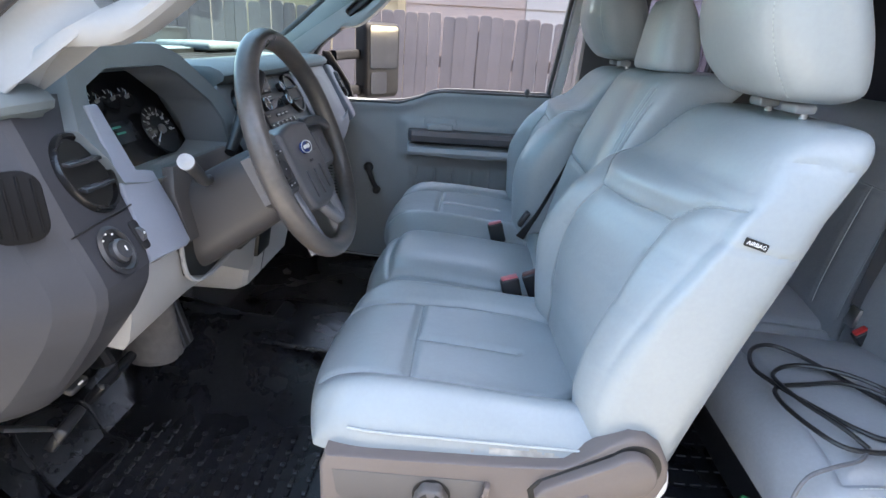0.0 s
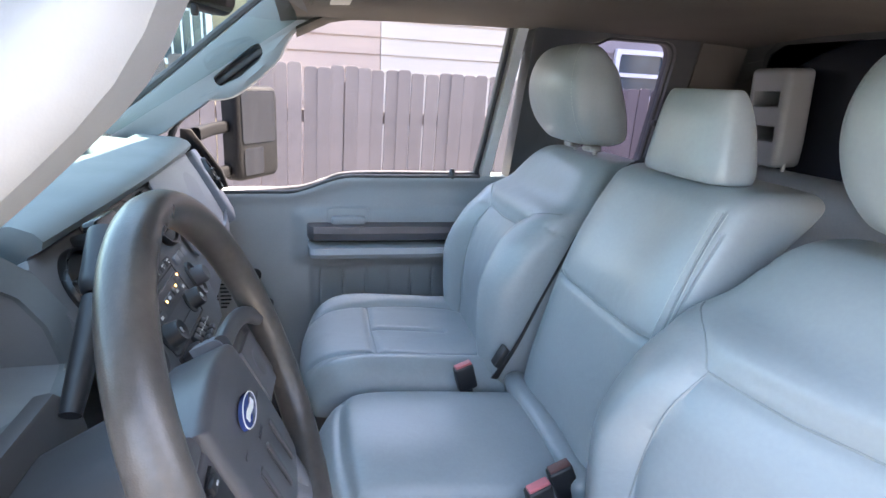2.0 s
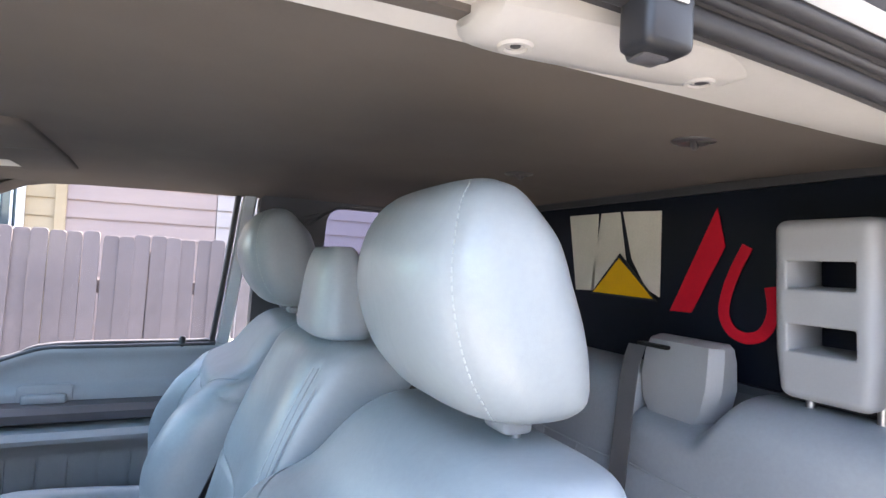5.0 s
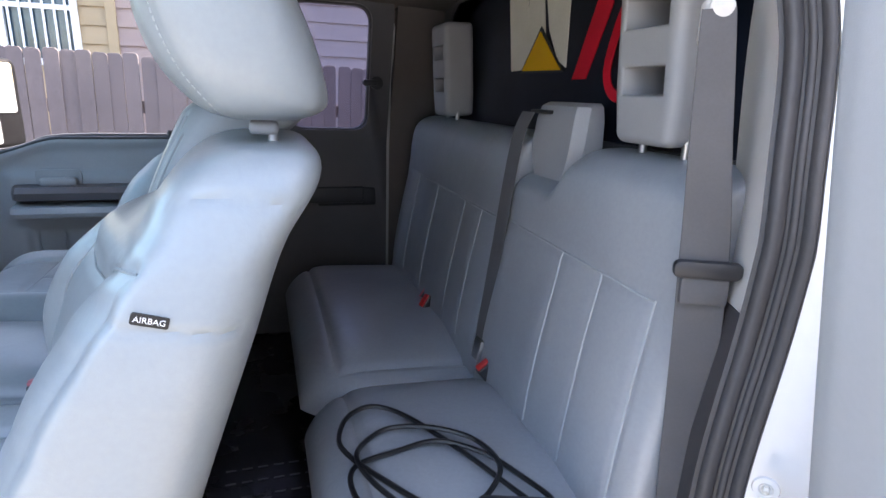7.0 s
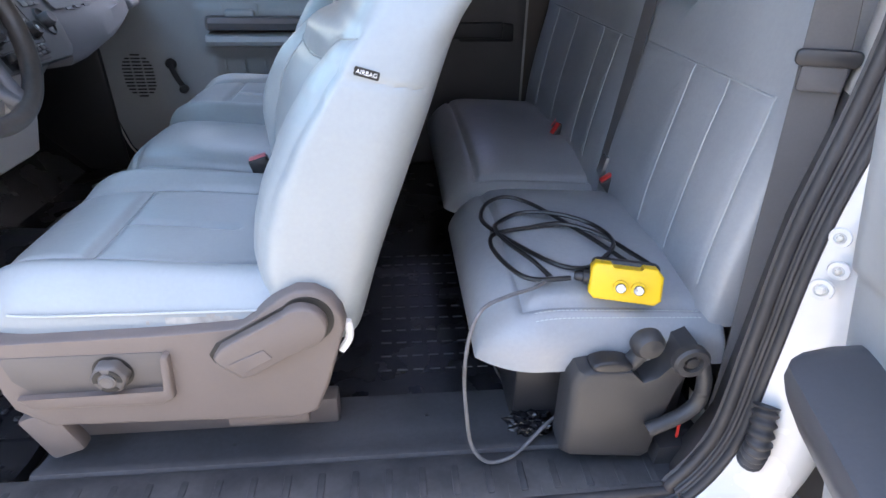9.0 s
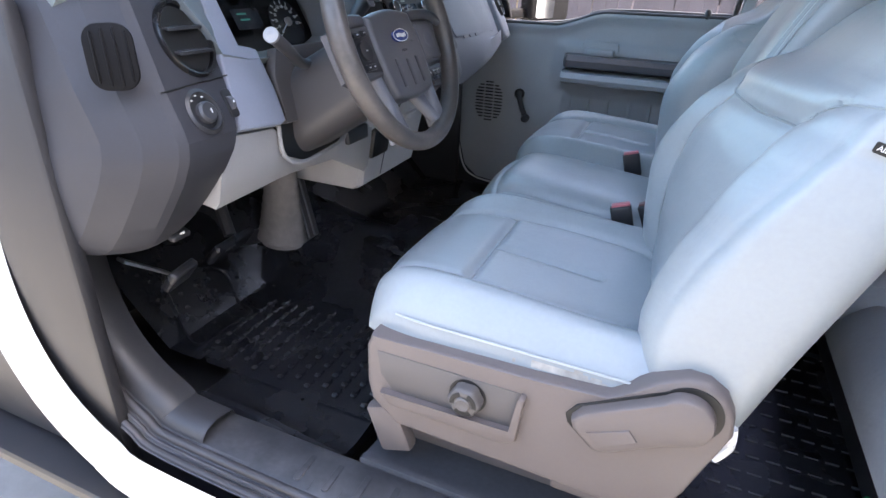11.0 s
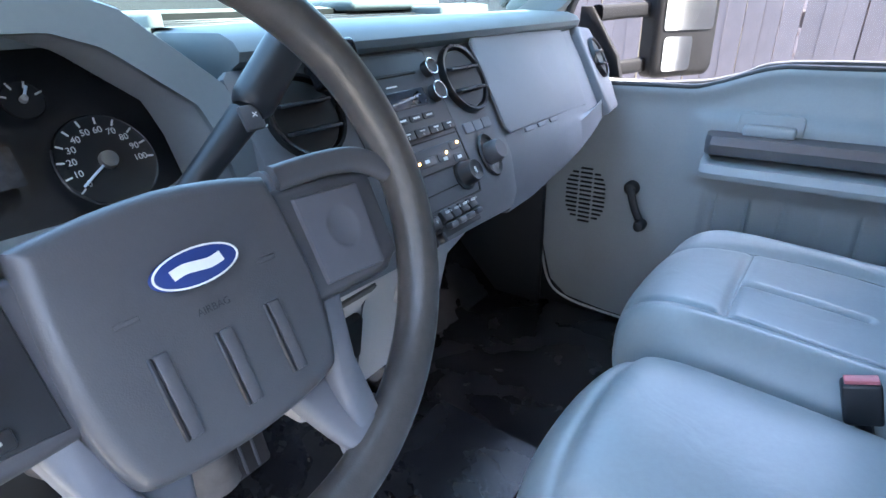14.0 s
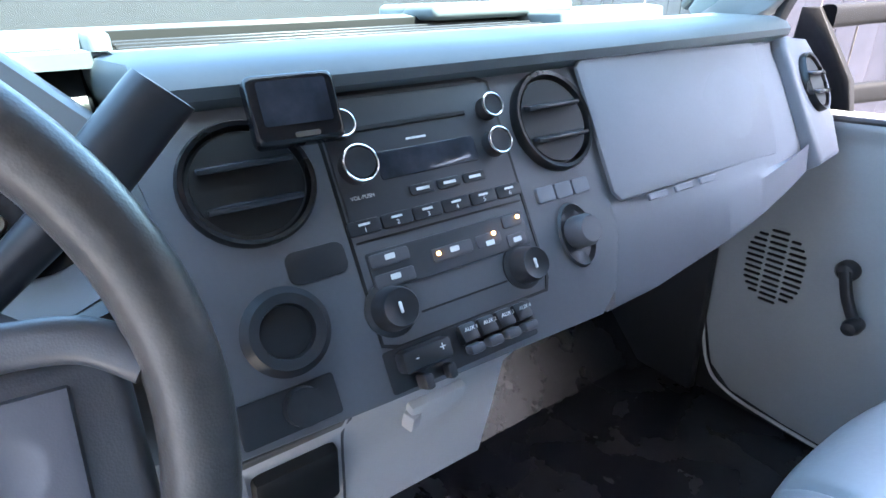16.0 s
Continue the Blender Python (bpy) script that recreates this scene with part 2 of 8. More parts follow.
# ---- mesh helpers ----
TOP = []


def settle(first, shift, scale=(1, 1, 1)):
    """Sets every top-level object made from that count on into its place in the cab."""
    for ob in TOP[first:]:
        ob.matrix_basis = Matrix.Translation(shift) @ Matrix.Diagonal((*scale, 1)) @ ob.matrix_basis


BACK = ((-0.0495, -0.100, 0.083), (1.0, 1.02, 0.96))
REAR = ((-0.045, -0.098, 0.083), (1.0, 1.02, 0.96))


def thing(name, at, label, category, group="", kind=""):
    ob = new(name)
    TOP.append(ob)
    ob.empty_display_size = 0.05
    ob.location = at
    return tagged(ob, label, category, group, kind)


def finish(name, me, mat, parent=None, label="", angle=38.0, flat=False):
    me.materials.append(mat)
    if not flat:
        me.shade_smooth()
        me.set_sharp_from_angle(angle=radians(angle))
    ob = new(name, me)
    if parent is not None:
        ob.parent = parent
        ob.matrix_parent_inverse = Matrix.Translation(-parent.location) if parent.type == "EMPTY" else Matrix.Identity(4)
    if label:
        tagged(ob, label)
    return ob


def part(name, bm, mat, parent=None, label="", angle=38.0):
    bmesh.ops.recalc_face_normals(bm, faces=bm.faces[:])
    me = bpy.data.meshes.new(name)
    bm.to_mesh(me)
    bm.free()
    return finish(name, me, mat, parent, label, angle)


def structure(name, bm, mat, label, category):
    ob = part(name, bm, mat)
    TOP.append(ob)
    return tagged(ob, label, category, kind="structure")


def loft(rings, caps=True, ring_closed=True, path_closed=False, bm=None):
    """Quads between rings of equal count."""
    bm = bm or bmesh.new()
    vs = [[bm.verts.new(p) for p in r] for r in rings]
    n = len(rings[0])
    pairs = list(zip(vs, vs[1:])) + ([(vs[-1], vs[0])] if path_closed else [])
    for a, b in pairs:
        for i in range(n if ring_closed else n - 1):
            j = (i + 1) % n
            bm.faces.new((a[i], a[j], b[j], b[i]))
    if caps and ring_closed and not path_closed:
        bm.faces.new(vs[0][::-1])
        bm.faces.new(vs[-1])
    return bm


def box(c, s, bevel=0.004, seg=2, rot=None, bm=None):
    """A rounded box: centre, full sizes, rotation in degrees."""
    own = bmesh.new()
    bmesh.ops.create_cube(own, size=1.0)
    for v in own.verts:
        v.co = Vector((v.co.x * s[0], v.co.y * s[1], v.co.z * s[2]))
    if bevel:
        bmesh.ops.bevel(own, geom=own.edges[:] + own.verts[:], offset=min(bevel, min(s) * 0.49), segments=seg, profile=0.5, affect="EDGES")
    m = pose(*c, *(rot or (0, 0, 0)))
    own.transform(m)
    return join(own, bm)


def join(own, bm):
    if bm is None:
        return own
    me = bpy.data.meshes.new("tmp")
    own.to_mesh(me)
    own.free()
    bm.from_mesh(me)
    bpy.data.meshes.remove(me)
    return bm


def smooth_path(pts, n=8, closed=False):
    """Catmull-Rom through the points."""
    p = [Vector(q) for q in pts]
    out = []
    k = len(p)
    for i in range(k if closed else k - 1):
        a, b, c, d = (p[(i + o) % k] if closed else p[min(max(i + o, 0), k - 1)] for o in (-1, 0, 1, 2))
        for s in range(n):
            t = s / n
            out.append(0.5 * ((2 * b) + (c - a) * t + (2 * a - 5 * b + 4 * c - d) * t * t + (3 * b - a - 3 * c + d) * t ** 3))
    if not closed:
        out.append(p[-1].copy())
    return out


def sweep(path, section, closed=False, up=(0, 0, 1), bm=None, scale=None):
    """A 2D section (right, up) carried along a path."""
    rings = []
    k = len(path)
    for i, p in enumerate(path):
        a = path[(i - 1) % k] if closed or i else p
        b = path[(i + 1) % k] if closed or i < k - 1 else p
        t = (Vector(b) - Vector(a)).normalized()
        r = t.cross(Vector(up))
        r = r.normalized() if r.length > 1e-5 else Vector((1, 0, 0))
        u = r.cross(t).normalized()
        f = scale(i / max(1, k - 1)) if scale else 1.0
        rings.append([Vector(p) + r * x * f + u * y * f for x, y in section])
    return loft(rings, path_closed=closed, bm=bm)


def circle(r, n=12, squash=1.0):
    return [(r * math.cos(2 * math.pi * i / n), r * squash * math.sin(2 * math.pi * i / n)) for i in range(n)]


def rrect(w, h, r, n=5):
    """Rounded rectangle outline, counter-clockwise."""
    out = []
    r = min(r, w / 2 - 1e-4, h / 2 - 1e-4)
    for cx, cy, a0 in ((w / 2 - r, h / 2 - r, 0), (-w / 2 + r, h / 2 - r, 90), (-w / 2 + r, -h / 2 + r, 180), (w / 2 - r, -h / 2 + r, 270)):
        for i in range(n + 1):
            a = radians(a0 + 90 * i / n)
            out.append((cx + r * math.cos(a), cy + r * math.sin(a)))
    return out


def tube(pts, r, n=10, smooth=6, closed=False, up=(0, 0, 1), bm=None, scale=None):
    path = smooth_path(pts, smooth, closed) if smooth else [Vector(p) for p in pts]
    return sweep(path, circle(r, n), closed, up, bm, scale)


def plate(outline, thick, m, bevel=0.0, bm=None, seg=2):
    """A flat outline (x, y) raised by thick along its own z, set at the pose m, with its front edge rounded."""
    cx = sum(p[0] for p in outline) / len(outline)
    cy = sum(p[1] for p in outline) / len(outline)
    w = max(abs(p[0] - cx) for p in outline) or 1
    h = max(abs(p[1] - cy) for p in outline) or 1
    rings = [[Vector((x, y, 0)) for x, y in outline]]
    if bevel:
        for i in range(seg + 1):
            a = radians(90 * i / seg)
            ins, z = bevel * (1 - math.cos(a)), thick - bevel + bevel * math.sin(a)
            rings.append([Vector((cx + (x - cx) * (1 - ins / w), cy + (y - cy) * (1 - ins / h), z)) for x, y in outline])
    else:
        rings.append([Vector((x, y, thick)) for x, y in outline])
    own = loft(rings)
    own.transform(m)
    return join(own, bm)


def frame_plate(outer, inner, thick, m, bm=None):
    """A flat ring between two outlines of equal count, with thickness."""
    rings = [[Vector((x, y, z)) for x, y in o] for o, z in ((outer, 0), (outer, thick), (inner, thick), (inner, 0))]
    own = loft(rings, caps=False, path_closed=True)
    own.transform(m)
    return join(own, bm)


def resample(outline, n, start=0.0):
    """n points at even steps round a closed outline."""
    p = [Vector((x, y)) for x, y in outline]
    seg = [(p[i], p[(i + 1) % len(p)]) for i in range(len(p))]
    lens = [(b - a).length for a, b in seg]
    total = sum(lens)
    out = []
    for k in range(n):
        d = (start + k / n) % 1.0 * total
        for (a, b), ln in zip(seg, lens):
            if d <= ln + 1e-9:
                q = a + (b - a) * (d / ln if ln else 0)
                out.append((q.x, q.y))
                break
            d -= ln
    return out


def lathe(profile, m, n=24, bm=None):
    """Profile of (radius, height) turned round the pose's z axis."""
    rings = [[Vector((r * math.cos(2 * math.pi * i / n), r * math.sin(2 * math.pi * i / n), h)) for i in range(n)] for r, h in profile]
    own = loft(rings)
    own.transform(m)
    return join(own, bm)


def facing(o, right, up):
    """A pose at o with x along right, y along up and z out of the face."""
    r = Vector(right).normalized()
    z = r.cross(Vector(up)).normalized()
    u = z.cross(r)
    return Matrix(((r.x, u.x, z.x, o[0]), (r.y, u.y, z.y, o[1]), (r.z, u.z, z.z, o[2]), (0, 0, 0, 1)))


def words(text, size, m, mat, parent=None, name="lettering", depth=0.0004):
    c = bpy.data.curves.new("letters", "FONT")
    c.body, c.size, c.extrude, c.align_x, c.align_y = text, size, depth, "CENTER", "CENTER"
    tmp = bpy.data.objects.new("letters", c)
    me = bpy.data.meshes.new_from_object(tmp)
    bpy.data.objects.remove(tmp)
    me.transform(m)
    return finish(name, me, mat, parent, flat=True)


def lerp(table, x):
    """Linear look-up in rows of (x, value)."""
    for (x0, a), (x1, b) in zip(table, table[1:]):
        if x <= x1:
            t = max(0.0, min(1.0, (x - x0) / (x1 - x0)))
            return a + (b - a) * t
    return table[-1][1]


def ease(table, x):
    """Smooth look-up in rows of (x, value)."""
    for i, ((x0, a), (x1, b)) in enumerate(zip(table, table[1:])):
        if x <= x1:
            t = max(0.0, min(1.0, (x - x0) / (x1 - x0)))
            return a + (b - a) * t * t * (3 - 2 * t)
    return table[-1][1]


def curve_at(table, x):
    """Catmull-Rom look-up in rows of (x, value)."""
    k = len(table)
    if x <= table[0][0]:
        return table[0][1]
    for i in range(k - 1):
        if x <= table[i + 1][0]:
            x0, b = table[i]
            x1, c = table[i + 1]
            a, d = table[max(0, i - 1)], table[min(k - 1, i + 2)]
            m0 = (c - a[1]) / (x1 - a[0]) if x1 != a[0] else 0
            m1 = (d[1] - b) / (d[0] - x0) if d[0] != x0 else 0
            h = x1 - x0
            t = (x - x0) / h
            return (2 * t ** 3 - 3 * t * t + 1) * b + (t ** 3 - 2 * t * t + t) * h * m0 + (-2 * t ** 3 + 3 * t * t) * c + (t ** 3 - t * t) * h * m1
    return table[-1][1]


def near(p, a, b):
    """Distance of a 2D point from a 2D segment."""
    ax, ay, bx, by = *a, *b
    dx, dy = bx - ax, by - ay
    t = max(0.0, min(1.0, ((p[0] - ax) * dx + (p[1] - ay) * dy) / (dx * dx + dy * dy)))
    return math.hypot(p[0] - ax - t * dx, p[1] - ay - t * dy)


def groove(p, lines, depth=0.006, width=0.006):
    """Depth of the stitched seams at a 2D point."""
    return max((depth * math.exp(-(near(p, a, b) / width) ** 2) for a, b in lines), default=0.0)


def seam_thread(bm, lines, way, radius, normal):
    """A fine sunk thread along seam lines, laid on the mesh as met from that way; plan points come as (p, q)."""
    tree = BVHTree.FromBMesh(bm)
    out = None
    run, last = [], None
    chains = []
    for a, b in lines:
        if last is None or near(a, *last) > 1e-5:
            if run:
                chains.append(run)
            run = [a]
        n = max(1, int(math.hypot(b[0] - a[0], b[1] - a[1]) / 0.008))
        run += [(a[0] + (b[0] - a[0]) * (k + 1) / n, a[1] + (b[1] - a[1]) * (k + 1) / n) for k in range(n)]
        last = (b, (b[0] + 1e-6, b[1]))
    if run:
        chains.append(run)
    for c in chains:
        pts = []
        for p in c:
            hit = tree.ray_cast(way(*p), normal)[0]
            if hit is not None:
                pts.append(hit - Vector(normal) * radius * 0.3)
        if len(pts) > 3:
            out = sweep(pts, circle(radius, 6), bm=out)
    return out


def stitches(pts, radius=0.0009, step=0.008, dash=0.0048):
    """A row of short thread dashes along a path."""
    bm, left = bmesh.new(), 0.0
    for a, b in zip(pts, pts[1:]):
        d = (b - a).length
        while left < d and d > 1e-6:
            u = (b - a) / d
            p = a + u * left
            sweep([p, p + u * dash], circle(radius, 5), bm=bm)
            left += step
        left -= d
    return bm


def polyline(pts):
    return list(zip(pts, pts[1:]))


# ---- the cab: x to the rear, y to the passenger side, z up from the ground ----
FLOOR = 0.710


def wall_y(z):
    """Inner face of the passenger side, which leans in above the belt line."""
    return 0.857 - 0.27 * max(0.0, z - 1.44)


def floor_z(x, y):
    hump = ease([(-0.95, 0.20), (-0.55, 0.13), (-0.15, 0.04), (0.2, 0.015), (1.2, 0.015)], x)
    d = abs(y + 0.01) / 0.27
    z = FLOOR + (hump * (0.5 + 0.5 * math.cos(math.pi * d)) if d < 1 else 0.0)
    toe = max(0.0, -0.80 - x) * 1.05
    return max(z, FLOOR + toe)


def build_floor():
    xs = [-1.14 + 2.34 * i / 90 for i in range(91)]
    ys = [-0.62 + 1.48 * i / 64 for i in range(65)]
    bm = loft([[Vector((x, y, floor_z(x, y))) for y in ys] for x in xs], caps=False, ring_closed=False)
    ob = structure("floor", bm, M["rubber"], "black ribbed rubber floor mat, dusty and worn", "floor")
    # raised bars in front of the driver's seat, and rows of short dashes behind it
    lib = box((0, 0, 0), (0.011, 0.030, 0.006), 0.002, 1)
    bar = bpy.data.meshes.new("mat_bar")
    lib.to_mesh(bar)
    lib.free()
    bar.materials.append(M["rubber"])
    for i in range(13):
        for j in range(7):
            x, y = -0.72 + 0.036 * i, -0.58 + 0.039 * j + (0.018 if i % 2 else 0)
            b = new("mat_bar", bar)
            b.location = (x, y, floor_z(x, y) + 0.003)
            b.parent = ob
    lib = box((0, 0, 0), (0.024, 0.004, 0.004), 0.001, 1)
    dash = bpy.data.meshes.new("mat_dash")
    lib.to_mesh(dash)
    lib.free()
    dash.materials.append(M["sill"])
    for i in range(10):
        for j in range(11):
            x, y = 0.40 + 0.036 * i, -0.48 + 0.048 * j
            b = new("mat_dash", dash)
            b.location = (x, y, floor_z(x, y) + 0.001)
            b.parent = ob
    under = box((0.02, -0.01, 0.60), (2.4, 1.86, 0.03), 0.005, 1)
    structure("floor_pan", under, M["black"], "dark steel floor pan under the mat", "floor")
    fw = box((-1.16, 0.0, 1.12), (0.03, 1.80, 1.0), 0.005, 1)
    structure("wall_firewall", fw, M["black"], "dark carpeted firewall ahead of the footwells", "wall")


build_floor()

# the driver's side sill
mark = len(TOP)
XS = [-0.60 + 1.64 * i / 40 for i in range(41)]
sec_inner = [(-0.488, 0.652), (-0.492, 0.664), (-0.51, 0.669), (-0.60, 0.671), (-0.64, 0.677), (-0.652, 0.684), (-0.664, 0.684), (-0.668, 0.676), (-0.668, 0.64), (-0.488, 0.64)]
bm = loft([[Vector((x, y, z)) for y, z in sec_inner] for x in XS if x > -0.23])
structure("sill_carpet", bm, material("sill_carpet", (0.070, 0.072, 0.080), 0.8, vary=0.25, grain=500, bump=0.3, blotch=8), "dusty grey moulded carpet edge along the sill", "sill")
MAT_EDGE = [(-0.480, 0.640), (-0.484, 0.655), (-0.50, 0.658), (-0.60, 0.655), (-0.640, 0.662), (-0.648, 0.670), (-0.660, 0.670), (-0.668, 0.660), (-0.668, 0.63), (-0.480, 0.63)]
bm = loft([[Vector((x, y + 0.012 * math.sin(x * 9), z)) for y, z in MAT_EDGE] for x in XS if x < -0.20])
structure("mat_lip", bm, M["rubber"], "raised edge of the black rubber floor mat", "floor mat")
sec_scuff = [(-0.669, 0.66), (-0.669, 0.678), (-0.674, 0.681), (-0.765, 0.677), (-0.772, 0.672), (-0.775, 0.664), (-0.79, 0.662), (-0.792, 0.64), (-0.669, 0.64)]
bm = loft([[Vector((x, y, z)) for y, z in sec_scuff] for x in XS])
scuff = structure("door_sill_1", bm, M["sill"], "black ribbed plastic scuff plate on the door sill", "sill")
lib = plate(rrect(0.013, 0.062, 0.004, 2), 0.0035, pose(0, 0, 0), 0.0015)
ribme = bpy.data.meshes.new("rib")
lib.to_mesh(ribme)
lib.free()
ribme.materials.append(M["sill"])
for i in range(21):
    r = new("rib", ribme)
    r.location = (-0.27 + 0.058 * i, -0.722, 0.6775)
    r.parent = scuff
for i in range(20):
    r = new("rib", ribme)
    r.location = (-0.24 + 0.058 * i, -0.722, 0.6765)
    r.scale = (0.12, 1.35, 0.5)
    r.parent = scuff
for i, x in enumerate((0.02, 0.14, 0.50)):
    part("clip", lathe([(0.0, 0.0), (0.004, 0.0), (0.004, 0.002), (0.0, 0.0025)], pose(x, -0.56 - 0.05 * (i % 2), 0.671), 10), M["black"], scuff)

settle(mark, (-0.020, -0.068, 0.050))

# the driver's side door opening: rubber seals and white bodywork round it
mark = len(TOP)
SEAL_Y = [(0.66, -0.72), (1.10, -0.70), (1.45, -0.69), (1.66, -0.655), (1.82, -0.62), (1.9, -0.61)]
LOOP = [(0.87, 0.668), (0.93, 0.69), (0.985, 0.80), (1.000, 0.98), (1.012, 1.18), (1.040, 1.36), (1.056, 1.52), (1.066, 1.66), (1.045, 1.767), (0.975, 1.842), (0.86, 1.876), (0.5, 1.899), (0.1, 1.898), (-0.10, 1.880), (-0.28, 1.790),
        (-0.48, 1.625), (-0.64, 1.48), (-0.73, 1.30), (-0.76, 1.10), (-0.75, 0.93), (-0.69, 0.79), (-0.58, 0.70), (-0.45, 0.668), (0.3, 0.664)]
loop = [Vector((p.x, lerp(SEAL_Y, p.z), p.z)) for p in smooth_path([(x, 0, z) for x, z in LOOP], 6, True)]


def outward(k, d, dy):
    a, b = loop[(k - 1) % len(loop)], loop[(k + 1) % len(loop)]
    t = Vector((b.x - a.x, 0, b.z - a.z)).normalized()
    return loop[k] + Vector((t.z, 0, -t.x)) * d + Vector((0, dy, 0))


K = len(loop)
bm = loft([[outward(k, d, dy) for k in range(K)] for d, dy in ((-0.006, 0.006), (0.010, -0.015), (0.023, -0.040))], caps=False)
seal = structure("door_seal", bm, M["seal"], "black rubber weatherstrip round the open doorway", "seal")
for d, dy, w, h in ((0.001, -0.006, 0.017, 0.015), (0.010, -0.019, 0.007, 0.008), (0.018, -0.031, 0.011, 0.014)):
    part("bead", sweep([outward(k, d, dy) for k in range(K)], rrect(w, h, 0.006, 3), True, (0, 1, 0)), M["seal"], seal)
sections = [(0.021, -0.039), (0.028, -0.052), (0.040, -0.070), (0.060, -0.084), (0.090, -0.092), (0.112, -0.084), (0.124, -0.045), (0.125, 0.16)]


def body_point(k, d, dy):
    p = outward(k, d, min(dy, -0.06) if loop[k].x < -0.30 else min(dy, -0.02) if loop[k].x > 0.95 else dy)
    z = p.z
    if z > 1.985:
        p.z = 1.985
    if p.z < 0.42:
        p.z = 0.42
    return p


bm = loft([[body_point(k, d, dy) for k in range(K)] for d, dy in sections], caps=False)
body = structure("body_side", bm, M["white_paint"], "white painted truck bodywork round the open door", "truck body")
kick = [k for k in range(K) if loop[k].x < -0.44 and loop[k].z < 1.02]
bm = loft([[outward(k, d, dy) for d, dy in ((-0.004, 0.004), (-0.018, 0.008), (-0.030, 0.020), (-0.036, 0.045), (-0.024, 0.085), (0.010, 0.095))] for k in kick], caps=False, ring_closed=False)
structure("trim_kick_panel", bm, M["bracket"], "dark grey moulded kick trim beside the pedals", "trim")

settle(mark, *REAR)

# headliner, roof skin and side header trim
mark = len(TOP)
ZC = [(-0.30, 1.875), (-0.2, 1.886), (0.0, 1.897), (0.4, 1.903), (0.9, 1.898), (1.1, 1.892), (1.185, 1.880)]


def roof_z(x, y):
    s = abs(y) / 0.74
    return curve_at(ZC, x) - 0.028 * s ** 4


xs = [-0.30 + 1.49 * i / 40 for i in range(41)]
ys = [-0.66 + 1.405 * i / 40 for i in range(41)]
bm = loft([[Vector((x, y, roof_z(x, y))) for y in ys] for x in xs], caps=False, ring_closed=False)
geo = bmesh.ops.extrude_face_region(bm, geom=bm.faces[:])
for v in geo["geom"]:
    if isinstance(v, bmesh.types.BMVert):
        v.co.z += 0.02
structure("ceiling", bm, M["headliner"], "taupe cloth headliner, slightly darker towards the back", "ceiling")
bm = loft([[Vector((x, y, 1.985 + 0.03 * (1 - (y / 0.9) ** 2) - 0.06 * max(0, -x - 0.1))) for y in [-0.80 + 1.56 * i / 20 for i in range(21)]] for x in [-0.34 + 1.62 * i / 20 for i in range(21)]], caps=False, ring_closed=False)
geo = bmesh.ops.extrude_face_region(bm, geom=bm.faces[:])
for v in geo["geom"]:
    if isinstance(v, bmesh.types.BMVert):
        v.co.z -= 0.03
structure("roof_skin", bm, M["white_paint"], "white painted steel roof of the cab", "roof")


settle(mark, (0, 0, 0.016))
mark = len(TOP)


def side_header():
    """Cream trim between the driver's side seal and the headliner."""
    rings = []
    for i in range(33):
        x = -0.16 + 1.20 * i / 32
        zl = curve_at(sorted([(a, b) for a, b in LOOP if b > 1.75]), x)
        yl = lerp(SEAL_Y, zl)
        rings.append([Vector((x, yl - 0.004, zl + 0.004)), Vector((x, yl + 0.012, zl + 0.003)), Vector((x, yl + 0.03, zl + 0.001)), Vector((x, yl + 0.07, max(zl - 0.002, roof_z(x, -0.55) - 0.012))),
                      Vector((x, yl + 0.10, roof_z(x, -0.52) - 0.006)), Vector((x, yl + 0.105, roof_z(x, -0.52) + 0.03)), Vector((x, yl - 0.004, zl + 0.05))])
    return loft(rings)


structure("trim_header", side_header(), M["trim_cream"], "cream plastic header trim over the doorway", "trim")


def rear_pillar(side, z0, z1):
    """Light trim of the rear corner pillar, between door seal and back wall."""
    rings = []
    for i in range(25):
        z = z0 + (z1 - z0) * i / 24
        xs_ = lerp([(0.65, 0.925), (0.72, 0.945), (0.80, 0.985), (0.98, 1.000), (1.18, 1.012), (1.36, 1.040), (1.52, 1.056), (1.66, 1.066), (1.767, 1.045), (1.842, 0.990), (1.876, 0.95)], z)
        yl = lerp(SEAL_Y, z)
        yi = ease([(0.9, -0.56), (1.35, -0.56), (1.72, -0.535), (1.80, -0.505), (1.865, -0.47)], z)
        rings.append([Vector((xs_, side * -yl, z)), Vector((xs_ + 0.012, side * -(yl + 0.02), z)), Vector((xs_ + 0.03, side * -(yl + 0.06), z)), Vector((1.135, side * -yi, z)), Vector((1.165, side * -yi, z)), Vector((1.18, side * -(yl + 0.008), z)), Vector((xs_ + 0.006, side * -(yl + 0.008), z))])
    return loft(rings)


structure("trim_pillar_1", rear_pillar(-1, 1.355, 1.865), M["trim_cream"], "light grey plastic rear pillar trim behind the doorway", "pillar trim")
structure("trim_pillar_low", rear_pillar(-1, 0.66, 1.354), M["column"], "dark brown-grey lower pillar trim beside the bench", "pillar trim")


settle(mark, *REAR)
mark = len(TOP)


def back_wall():
    n = 72
    outer = resample(rrect(2.0, 1.26, 0.03, 3), n, 0.02)
    inner = resample(rrect(1.43, 0.385, 0.06, 6), n, 0.02)
    outer = [(x, y) for x, y in outer]
    inner = [(x, y + 0.425) for x, y in inner]
    return frame_plate(outer, inner, 0.04, facing((1.215, 0, 1.27), (0, -1, 0), (0, 0, 1)))


